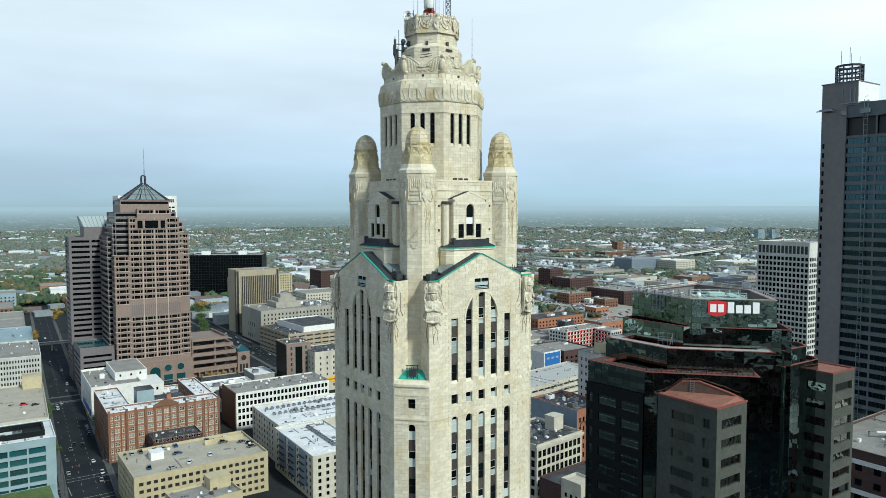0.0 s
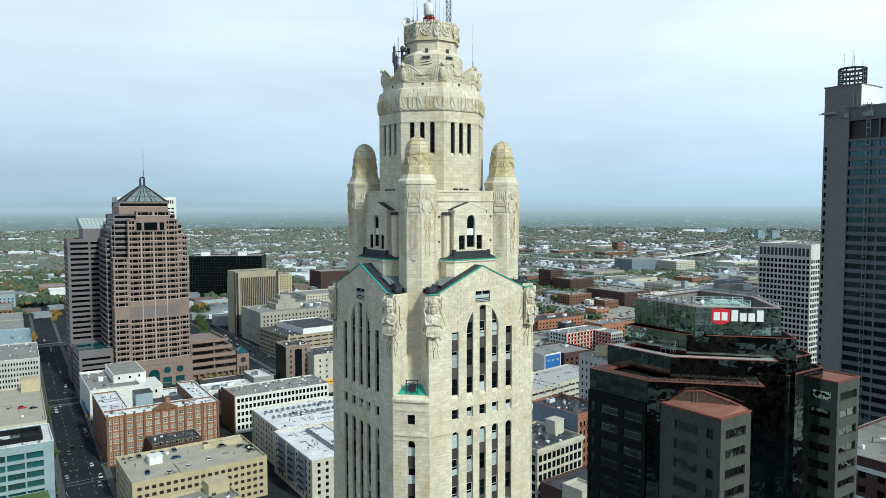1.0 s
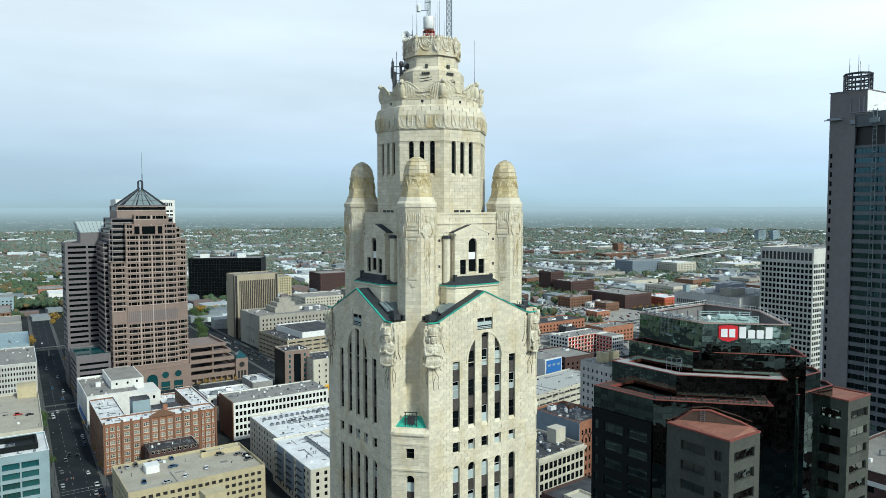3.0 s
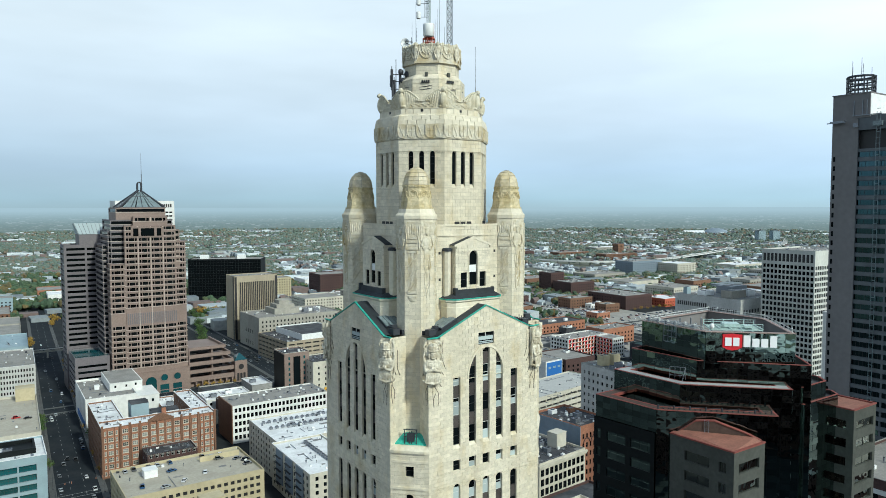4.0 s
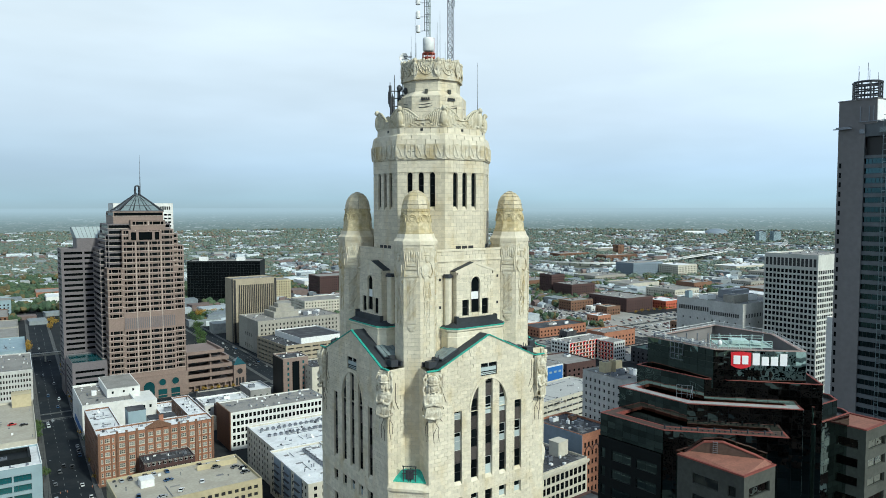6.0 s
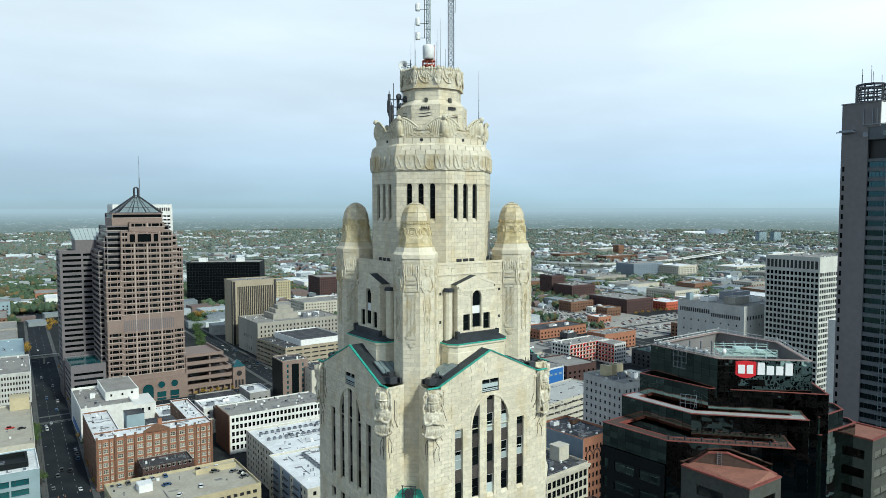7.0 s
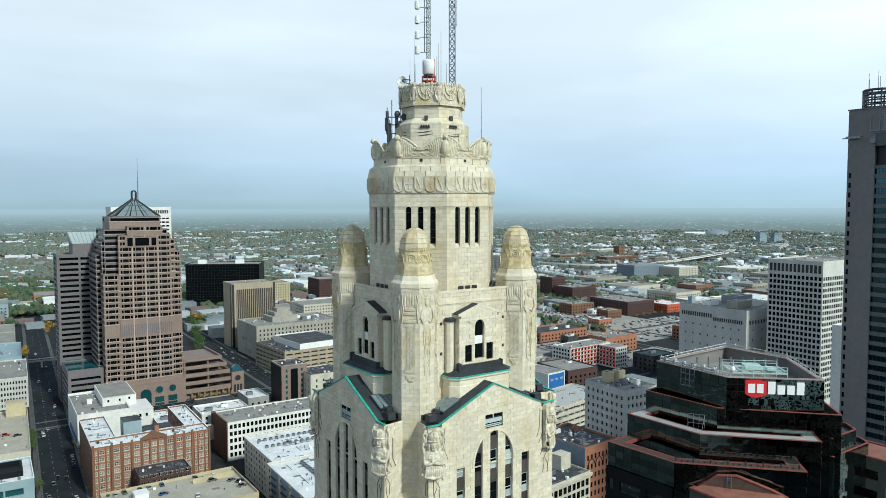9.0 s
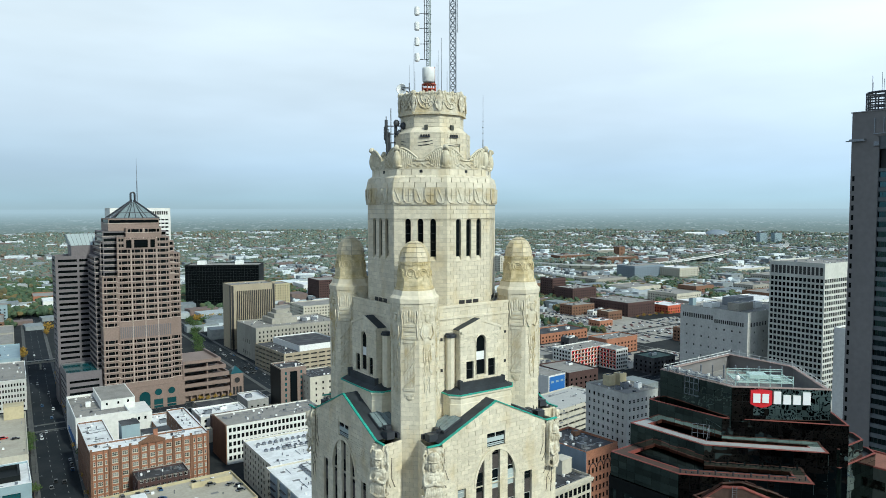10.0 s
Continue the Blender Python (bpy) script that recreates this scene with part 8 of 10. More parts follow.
Geo().box(-0.3, -0.02, 0, 32, 0, 38.3).thing("side_wall", [BLUEGREY], br, "blank blue-grey side wall")
for c in (4.6, 10.2, 15.8, 21.0):
    Geo().path([(c + 2.2 * math.cos(t * math.pi / 10), -0.1, 29.8 + 2.2 * math.sin(t * math.pi / 10)) for t in range(11)], 0.3).thing("arch_ring", [BRICK_DARK], br)
for x, y, m in ((6, 8, STEEL), (14, 14, STEEL), (18, 22, BRICK), (8, 26, WHITE)):
    p = Matrix.Translation((200, 164.5, 0)) @ rotz(4) @ Vector((x, y, 37.6))
    rooftop_unit(None, p.x, p.y, p.z, 4, 4, 3, 2.2, m, 1)
building("stair_house", "small cream stucco house with a pale roof", "building", 137, 101, 9, 10, 35, 4, CREAM_PALE, CREAM_PALE, {"S": (3, 1.2, 6, 1.8, 3, 5, 1), "W": (3, 1.2, 6, 1.8, 3, 5, 1)}, coping=CREAM_PALE)
building("stair_house", "small cream stucco house with a pale roof", "building", 124, 94, 12, 9, 27, 4, CREAM_PALE, CREAM_PALE, {"S": (3, 1.2, 4, 1.8, 3, 5, 1)}, coping=CREAM_PALE)
building("low_office", "dark flat-roofed low building", "building", 148, 104, 30, 30, 26, 4, BRICK_DARK, ROOF_DARK, {"S": (7, 1.4, 5, 1.9, 3, 4.3, 1)})
building("parking_garage", "white parking garage with long open decks and a white roof", "garage", 256, 268, 92, 34, 18.5, 8, CREAM_PALE, DECK_PALE,
         {"S": (13, 6.2, 4, 1.6, 1.6, 4.2, 0.6), "W": (4, 6.2, 4, 1.6, 1.6, 4.2, 0.6)}, depth=1.2, glass=FRAME, bars=(1, 1), parapet=0.6)
bl = building("shop_house", "small building with a bright blue banner wall", "building", 332, 330, 20, 30, 24, 5, CONC_WHITE, ROOF_GREY, {"S": (5, 2, 2, 2, 3, 5, 1), "W": (5, 2, 2, 2, 3, 5, 1)})
Geo().box(1, 19, -0.25, -0.02, 1.5, 23.0).thing("banner", [BLUE], bl, "bright blue banner")
for i in range(3):
    Geo().box(3 + 5.5 * i, 6 + 5.5 * i, -0.3, -0.25, 18, 19.6).thing("banner_bar", [PALEBLUE], bl)
orb = building("apartment_block", "modern block with white, red and orange panelled front", "apartment house", 431, 404, 56, 24, 20, 2, CONC_WHITE, ROOF_GREY,
         {"S": (12, 2.4, 5, 2.4, 1.6, 3.7, 0.8), "W": (6, 2.2, 5, 2.2, 1.6, 3.7, 0.8)}, bars=(2, 1))
for i in range(12):
    for k in range(5):
        c = 0.8 + (56 - 1.6) / 12 * (i + 0.5)
        m_ = RED if (i + k) % 4 == 0 else (ORANGE_RED if (i + k) % 3 else BRICK_ORANGE)
        Geo().box(c - 2.2, c - 1.2, -0.12, 0.0, 1.2 + 3.7 * k, 4.5 + 3.7 * k).box(c - 1.2, c + 2.2, -0.12, 0.0, 4.0 + 3.7 * k, 4.9 + 3.7 * k).thing("panel", [m_], orb)
building("apartment_wing", "modern wing with orange panels and a white end wall", "apartment house", 470, 383, 17, 20.6, 20, 2, CONC_WHITE, ROOF_GREY, {"W": (5, 2.0, 5, 2.0, 1.6, 3.6, 0.6), "S": (5, 2, 5, 2, 1.6, 3.6, 0.6)}, bars=(2, 1))
COPPER_ROOF = material("dull_green_roof", (0.10, 0.16, 0.13), 0.8, grain=0.15, stain=0.4, stain_scale=0.2)
aw = bpy.data.objects["apartment_wing.002"]
for i in range(5):
    for k in range(5):
        c = 0.6 + 19.4 / 5 * (i + 0.5)
        Geo().box(-0.12, 0.0, c - 1.9, c - 1.0, 1.2 + 3.6 * k, 4.4 + 3.6 * k).box(-0.12, 0.0, c - 1.0, c + 1.9, 3.9 + 3.6 * k, 4.8 + 3.6 * k).thing("panel", [ORANGE_RED if (i + k) % 3 else RED], aw)
MID = [  # x, y, w, d, h, wall, roof
    (513, 434, 48, 26, 17, BRICK_ORANGE, ROOF_GREY), (486, 462, 14, 12, 17, ROOF_DARK, ROOF_DARK), (374, 350, 34, 40, 17, BRICK_DARK, ROOF_GREY), (483, 350, 30, 24, 16, ROOF_DARK, COPPER_ROOF),
    (735, 594, 56, 74, 20, BRICK_DARK, ROOF_GREY), (774, 741, 52, 44, 24, BRICK_DARK, ROOF_GREY), (778, 792, 30, 30, 36, BRICK_DARK, ROOF_DARK), (806, 581, 40, 42, 12, ORANGE_RED, ROOF_WHITE), (690, 590, 26, 22, 12, BRICK, ROOF_TAN),
    (679, 648, 44, 26, 15, BRICK, ROOF_GREY), (702, 630, 36, 12, 7, CONC_WHITE, ROOF_WHITE), (640, 560, 24, 20, 8, BRICK_ORANGE, ROOF_WHITE), (500, 520, 74, 34, 11, BRICK_ORANGE, ROOF_DARK), (470, 560, 60, 44, 12, CONC_WHITE, ROOF_WHITE),
    (385, 395, 26, 26, 13, CREAM_PALE, ROOF_TAN), (395, 440, 50, 30, 10, CONCRETE, ROOF_GREY), (300, 430, 60, 50, 14, CREAM_PALE, ROOF_GREY), (360, 520, 50, 60, 20, BRICK, ROOF_DARK), (420, 620, 60, 60, 16, LIME, ROOF_GREY),
    (560, 640, 40, 40, 12, BRICK, ROOF_GREY), (590, 720, 70, 50, 14, BRICK_DARK, ROOF_GREY), (1120, 905, 90, 50, 32, BLUEGREY, ROOF_GREY), (1195, 850, 60, 60, 28, CREAM_PALE, ROOF_WHITE), (1000, 900, 90, 60, 12, LIME, ROOF_GREY),
    (960, 780, 80, 60, 10, CREAM_PALE, ROOF_GREY), (1040, 700, 50, 40, 14, BRICK, ROOF_GREY), (905, 640, 60, 60, 16, CREAM_PALE, ROOF_GREY), (860, 560, 60, 50, 14, LIME, ROOF_WHITE), (930, 540, 100, 60, 12, CONC_WHITE, ROOF_WHITE),
    (1050, 560, 90, 60, 14, BRICK, ROOF_GREY), (980, 440, 90, 60, 20, CREAM_PALE, ROOF_GREY), (1120, 640, 56, 40, 16, LIME, ROOF_GREY), (1210, 560, 80, 60, 20, BLUEGREY, ROOF_WHITE), (880, 430, 60, 60, 18, PALEBLUE, ROOF_GREY),
    (740, 400, 80, 60, 14, LIME, ROOF_WHITE), (640, 400, 70, 50, 16, BRICK, ROOF_GREY), (650, 300, 80, 60, 20, CREAM_PALE, ROOF_GREY), (760, 280, 80, 70, 18, CONC_WHITE, ROOF_WHITE), (1390, 1400, 120, 40, 15, BRICK, ROOF_GREY), (1430, 1260, 120, 40, 16, BRICK, ROOF_GREY),
    (1270, 1480, 90, 40, 18, BRICK_DARK, ROOF_GREY), (1648, 1407, 24, 24, 32, BRICK, ROOF_GREY), (1650, 1500, 140, 50, 16, LIME, ROOF_WHITE), (560, 1010, 90, 50, 24, BRICK, ROOF_GREY), (620, 1120, 70, 60, 30, BLUEGREY, ROOF_WHITE), (700, 1240, 110, 60, 34, CONC_WHITE, ROOF_WHITE),
    (480, 1130, 80, 60, 14, CONC_WHITE, ROOF_WHITE), (560, 880, 90, 60, 18, CONC_WHITE, ROOF_GREY), (640, 900, 60, 60, 22, BRICK_DARK, ROOF_GREY), (1010, 1210, 40, 40, 40, CREAM_PALE, ROOF_GREY), (820, 900, 70, 50, 14, BRICK, ROOF_GREY),
    (1320, 700, 90, 70, 16, LIME, ROOF_GREY), (1420, 860, 120, 60, 14, CREAM_PALE, ROOF_WHITE), (1350, 560, 100, 70, 18, CONC_WHITE, ROOF_WHITE), (1560, 760, 120, 70, 16, BRICK, ROOF_WHITE), (600, 170, 80, 60, 22, BRICK, ROOF_GREY), (560, 260, 50, 50, 26, LIME, ROOF_GREY),
]
for x, y, w, d, h, c, rf in MID:
    n1, n2, rows = max(2, int(w / 5)), max(2, int(d / 5)), max(1, int((h - 2) / 4.2))
    building("city_block", {"dark_red_brick": "dark red brick city building with regular windows", "red_brown_brick": "brown brick city building with a flat roof", "orange_brick": "orange brick city building with a flat roof",
                            "white_concrete": "white flat-roofed commercial building", "grey_limestone": "grey stone city building with a flat roof"}.get(c.name, "flat-roofed city building with plain windows"),
             "building", x, y, w, d, h, ROT + rng.uniform(-2, 2), c, rf, {"S": (n1, 2.1, rows, 2.1, 1.6, 4.1, 0.8), "W": (n2, 2.1, rows, 2.1, 1.6, 4.1, 0.8)}, bars=(1, 1), coping=rf if rng.random() < 0.5 else c, limit=6)
    for k in range(rng.randint(1, 4)):
        rooftop_unit(None, x + w * rng.uniform(0.2, 0.8), y + d * rng.uniform(0.2, 0.8), h - 1.0, ROT, rng.uniform(2.5, 7), rng.uniform(2.5, 5), rng.uniform(1.5, 3.5), rng.choice((STEEL, WHITE, CONCRETE)), 1)
rd = building("brick_office", "dark red brick office block with pale stone bands", "office block", 172, -70, 56, 102, 66, 0, BRICK_DARK, ROOF_GREY,
         {"W": (18, 2.2, 13, 2.2, 4, 4.6, 1.5), "N": (8, 2.2, 13, 2.2, 4, 4.6, 1.5)}, bars=(1, 1), coping=ROOF_GREY, limit=120)
g = Geo()
for z in (52.0, 61.5):
    g.box(-0.4, 0.0, -0.4, 102.4, z, z + 1.4)
    g.box(0, 56, 102.0, 102.4, z, z + 1.4)
g.thing("stone_band", [CONC_WHITE], rd, "pale stone band")
g = Geo()
for i in range(6):
    g.tube((4 + i * 3, 60 + i * 6, 67.2), (24 + i * 2, 88 - i * 2, 67.2), 0.35)
g.thing("roof_pipe", [WHITE], rd, "white pipes on the roof")
lot = Geo()
LOTS = [(604, 735, 522, 700), (528, 560, 520, 560), (563, 604, 522, 545), (740, 800, 522, 562), (800, 900, 600, 690), (440, 520, 445, 515), (600, 650, 455, 515), (655, 735, 455, 515), (600, 636, 260, 390)]
for x0, x1, y0, y1 in LOTS:
    FOOT.append((x0, x1, y0, y1))
for x0, x1, y0, y1 in (*LOTS, (560, 606, 560, 640), (790, 900, 480, 560), (640, 730, 700, 800), (480, 590, 380, 430), (610, 900, 372, 400), (840, 940, 700, 780), (590, 720, 200, 250)):
    lot.box(x0, x1, y0, y1, -0.04, 0.02)
LOT = material("worn_parking_asphalt", (0.33, 0.315, 0.28), 0.9, grain=0.15, grain_scale=0.5, stain=0.6, stain_scale=0.04, stain_color=(0.21, 0.20, 0.18))
tagged(lot.thing("parking_lot", [LOT]), "open asphalt parking lots between city blocks", "parking lot", kind="structure")

# ---- elevated highway ----
DECK = material("pale_highway_deck", (0.36, 0.36, 0.34), 0.9, grain=0.1, stain=0.4, stain_scale=0.05)
def smooth(pts, n=8):
    out = []
    for i in range(len(pts) - 1):
        p0, p1, p2, p3 = (Vector(pts[max(0, i - 1)]), Vector(pts[i]), Vector(pts[i + 1]), Vector(pts[min(len(pts) - 1, i + 2)]))
        for k in range(n):
            t = k / n
            out.append(0.5 * ((2 * p1) + (p2 - p0) * t + (2 * p0 - 5 * p1 + 4 * p2 - p3) * t * t + (3 * p1 - p0 - 3 * p2 + p3) * t ** 3))
    return out + [Vector(pts[-1])]


def viaduct(pts, half, label):
    line = smooth(pts)
    deck, wall, piers = Geo(), Geo(), Geo()
    prof = [(-half, 0), (half, 0), (half, -1.2), (-half, -1.2)]
    rows = []
    for i, p in enumerate(line):
        d = (line[min(i + 1, len(line) - 1)] - line[max(i - 1, 0)])
        n = Vector((d.y, -d.x, 0)).normalized()
        rows.append((p, n))
    for a, b_ in zip(rows, rows[1:]):
        q = lambda r, s, z: r[0] + r[1] * s + Vector((0, 0, z))
        deck.quad(q(a, -half, 0), q(a, half, 0), q(b_, half, 0), q(b_, -half, 0))
        deck.quad(q(a, -half, -1.2), q(b_, -half, -1.2), q(b_, half, -1.2), q(a, half, -1.2))
        for s in (-1, 1):
            wall.quad(q(a, s * half, -1.2), q(b_, s * half, -1.2), q(b_, s * half, 1.1), q(a, s * half, 1.1))
            wall.quad(q(a, s * (half - 0.4), 0), q(b_, s * (half - 0.4), 0), q(b_, s * (half - 0.4), 1.1), q(a, s * (half - 0.4), 1.1))
            wall.quad(q(a, s * half, 1.1), q(b_, s * half, 1.1), q(b_, s * (half - 0.4), 1.1), q(a, s * (half - 0.4), 1.1))
    for i in range(2, len(rows), 3):
        p = rows[i][0]
        if p.z > 4:
            piers.box(p.x - 1.3, p.x + 1.3, p.y - 1.3, p.y + 1.3, -0.1, p.z - 1.2)
    ob = deck.thing("highway", [DECK])
    tagged(ob, label, "highway", kind="structure")
    wall.thing("side_wall", [CONC_WHITE], ob)
    if piers.v:
        tagged(piers.thing("pier_row", [CONCRETE], ob), "concrete piers under the highway", kind="stuff")


viaduct([(1200, 1520, 8), (1223, 1332, 8), (1241, 1226, 8.5), (1275, 1160, 9), (1342, 1126, 9), (1435, 1110, 9), (1571, 1128, 10), (1715, 1162, 11), (1863, 1207, 11), (2015, 1267, 11), (2197, 1371, 11), (2352, 1480, 11), (2400, 1555, 10), (2270, 1560, 8)], 11.0, "pale concrete elevated highway curving into the distance")
viaduct([(2100, 1200, 6), (2450, 1330, 9), (2800, 1520, 12), (3100, 1750, 10), (3300, 2000, 8)], 8, "pale concrete highway ramp among trees")
viaduct([(620, 1290, 7), (760, 1190, 7), (900, 1110, 7), (1010, 1060, 7)], 9, "pale concrete elevated road past the rail yard")
for x, y in ((2668, 1555), (2715, 1520)):
    # haze over the grey towers is painted: their walls take the pale blue
    t2 = building("apartment_tower", "distant apartment tower with a pointed roof, haze painted as pale blue", "apartment house", x, y, 30, 30, 46, -30, PALEBLUE, ROOF_GREY, {"W": (6, 2, 11, 2, 3, 4.4, 1), "S": (6, 2, 11, 2, 3, 4.4, 1)}, bars=(1, 1), limit=20)
    Geo().loft([[(2, 2, 46), (28, 2, 46), (28, 28, 46), (2, 28, 46)], [(14.5, 14.5, 54), (15.5, 14.5, 54), (15.5, 15.5, 54), (14.5, 15.5, 54)]]).thing("pointed_roof", [ROOF_DARK], t2)
wh = Geo().loft([[(0, y, z) for y, z in ((0, 0), (60, 0), (60, 12), (30, 19), (0, 12))], [(110, y, z) for y, z in ((0, 0), (60, 0), (60, 12), (30, 19), (0, 12))]])
tagged(wh.thing("exhibition_hall", [WHITE], M=Matrix.Translation((3190, 2290, 0)) @ rotz(-37)), "large distant white exhibition hall with a pitched roof", "hall")
dm = Geo().ball((0, 0, 0), 70, 50, 32, 20, 10)
tagged(dm.thing("arena", [BLUEGREY], M=Matrix.Translation((3330, 2200, 0)) @ rotz(-37), smooth=True), "distant blue-grey domed arena", "arena")

# ---- rail yard and green strip ----
g = Geo()
for r_ in range(2):
    for i in range(13):
        p = Vector((1047 + r_ * 14, 966, 0)).lerp(Vector((1100 + r_ * 14, 1190, 0)), (i + 0.5) / 13)
        g.box(-1.6, 1.6, -7.6, 7.6, 0.9, 4.4, 0, Matrix.Translation(p) @ rotz(-13.3))
        for e in (-5.5, 5.5):
            g.box(-1.2, 1.2, e - 1, e + 1, -0.02, 0.9, 0, Matrix.Translation(p) @ rotz(-13.3))
tagged(g.thing("trailer_row", [WHITE]), "long rows of parked white trailers in the yard", "trailers", kind="stuff")
g = Geo().add([(985, 900, 0.02), (1025, 890, 0.02), (1075, 1100, 0.02), (1000, 1060, 0.02)], [(0, 1, 2, 3)]).box(700, 780, 470, 476, -0.02, 0.03)
tagged(g.thing("lawn", [GRASS]), "green grass strip beside the rail yard", "grass", kind="structure")
FOOT += [(975, 1120, 880, 1200), (1180, 1300, 1090, 1340), (1300, 1720, 1095, 1180)]

# ---- unseen city behind the flight, added to shape the mirror glass reflections ----
brng = random.Random(17)
REAR = [BRICK_DARK, GRANITE_BLACK, CONC_WHITE, GRANITE_BLACK, GRANITE_BLACK, BRICK_DARK, BRICK_DARK]
for ix in range(9):
    for iy in range(8):
        x, y = -700 + 80 * ix + brng.uniform(-4, 4), -560 + 84 * iy + brng.uniform(-4, 4)
        if -110 < x < 70 and -330 < y < -130:
            continue
        if x > -60 and y > -40 or abs(x + 35) < 60 and abs(y + 60) < 60 or brng.random() < 0.2:
            continue
        w, d = brng.uniform(30, 58), brng.uniform(28, 56)
        if -60 < x + w and x < 0:
            w = min(w, 20)
        h = brng.choice((12, 18, 24, 30, 44, 58, 72))
        c = brng.choice(REAR)
        building("city_block", "unseen flat-roofed block added for the mirror glass to reflect", "building", x, y, w, d, h, 0, c, brng.choice((ROOF_DARK, ROOF_DARK, ROOF_DARK, ROOF_DARK, ROOF_WHITE)),
                 {"E": (max(2, int(d / 4.5)), 2.2, max(1, int(h / 4.2)), 2.1, 1.5, 4.1, 1), "N": (max(2, int(w / 4.5)), 2.2, max(1, int(h / 4.2)), 2.1, 1.5, 4.1, 1)}, bars=(1, 1), limit=0)

building("city_block", "pale stone city building with close rows of dark windows", "building", -52, -262, 74, 34, 72, -24, CONC_WHITE, ROOF_WHITE,
         {"N": (14, 2.6, 15, 3.0, 4, 4.4, 1.5), "E": (7, 2.4, 15, 3.0, 4, 4.4, 1.5)}, bars=(1, 1), limit=0)
building("city_block", "unseen dark brick block added to darken the mirror glass", "building", -104, -300, 44, 40, 58, -24, BRICK_DARK, ROOF_DARK,
         {"N": (9, 2.2, 12, 2.4, 4, 4.4, 1), "E": (8, 2.2, 12, 2.4, 4, 4.4, 1)}, bars=(1, 1), limit=0)
building("city_block", "unseen black granite block added to darken the mirror glass", "building", 24, -236, 46, 40, 64, -24, GRANITE_BLACK, ROOF_DARK,
         {"N": (9, 2.2, 12, 2.4, 4, 4.4, 1), "W": (8, 2.2, 12, 2.4, 4, 4.4, 1)}, bars=(1, 1), limit=0)

# ---- suburbs: houses, sheds and trees past counting ----
def ramp_material(name, stops, rough=0.85, grain=0.15, grain_scale=0.3):
    """Colour by piece: each island takes one of the stops."""
    m = material(name, (0.5, 0.5, 0.5), rough, grain=grain, grain_scale=grain_scale)
    t = m.node_tree
    b_ = t.nodes["Principled BSDF"]
    isl = t.nodes.new("ShaderNodeNewGeometry")
    rp = t.nodes.new("ShaderNodeValToRGB")
    rp.color_ramp.interpolation = "CONSTANT"
    e = rp.color_ramp.elements
    e[0].position, e[0].color = 0.0, (*stops[0], 1)
    e[1].position, e[1].color = 1 / len(stops), (*stops[1], 1)
    for i, c in enumerate(stops[2:], 2):
        x_ = e.new(i / len(stops))
        x_.color = (*c, 1)
    mx = t.nodes.new("ShaderNodeMix")
    mx.data_type, mx.blend_type = "RGBA", "MULTIPLY"
    mx.inputs[0].default_value = 1.0
    old = b_.inputs["Base Color"].links[0].from_socket
    dbl = t.nodes.new("ShaderNodeMix")
    dbl.data_type, dbl.blend_type = "RGBA", "MULTIPLY"
    dbl.inputs[0].default_value = 1.0
    dbl.inputs[7].default_value = (2, 2, 2, 1)
    t.links.new(old, dbl.inputs[6])
    t.links.new(isl.outputs["Random Per Island"], rp.inputs[0])
    t.links.new(rp.outputs[0], mx.inputs[6])
    t.links.new(dbl.outputs[2], mx.inputs[7])
    t.links.new(mx.outputs[2], b_.inputs["Base Color"])
    return m


# greys of houses and sheds lean blue: distance haze mixed into the colour
HOUSES = ramp_material("suburban_houses", [(0.46, 0.51, 0.53), (0.21, 0.23, 0.24), (0.15, 0.11, 0.10), (0.34, 0.37, 0.38), (0.10, 0.12, 0.135), (0.22, 0.17, 0.155), (0.54, 0.60, 0.63), (0.16, 0.18, 0.19)])
SHEDS = ramp_material("flat_sheds", [(0.56, 0.61, 0.63), (0.38, 0.42, 0.44), (0.22, 0.25, 0.26), (0.62, 0.67, 0.69), (0.16, 0.12, 0.11), (0.33, 0.35, 0.34), (0.18, 0.21, 0.23)])
FOLIAGE = ramp_material("mixed_foliage", [(0.045, 0.082, 0.038), (0.055, 0.095, 0.045), (0.040, 0.072, 0.038), (0.070, 0.092, 0.042), (0.048, 0.085, 0.045), (0.125, 0.095, 0.035), (0.045, 0.078, 0.042), (0.105, 0.088, 0.038), (0.065, 0.10, 0.050), (0.052, 0.086, 0.048)], 0.9, 0.35, 0.5)

# paler and bluer than the near foliage: haze painted into the leaf colour
FOLIAGE_HAZED = ramp_material("far_autumn_foliage", [(0.110, 0.150, 0.122), (0.120, 0.158, 0.128), (0.100, 0.140, 0.118), (0.135, 0.155, 0.115), (0.107, 0.148, 0.122), (0.150, 0.142, 0.100), (0.110, 0.144, 0.118), (0.155, 0.125, 0.095), (0.122, 0.162, 0.130)], 0.95, 0.25, 0.3)

nrng = np.random.default_rng(11)
KEEP = [(604, 800, 515, 700), (540, 980, 420, 540), (730, 960, 510, 620), (-40, 190, -260, 900), (-130, 300, -260, 560)] + FOOT


def scatter(n, r0, r1, a0, a1, power=1.0):
    """Places between two distances and headings (degrees east of north) seen from the tower's south-west."""
    u = nrng.random(n) ** power
    r_ = np.sqrt(r0 ** 2 + (r1 ** 2 - r0 ** 2) * u)
    a_ = np.radians(a0 + (a1 - a0) * nrng.random(n))
    return -58 + r_ * np.sin(a_), -86 + r_ * np.cos(a_)


def free(x, y, pad=0):
    ok = np.ones(len(x), bool)
    for x0, x1, y0, y1 in KEEP:
        ok &= ~((x > x0 - pad) & (x < x1 + pad) & (y > y0 - pad) & (y < y1 + pad))
    return ok


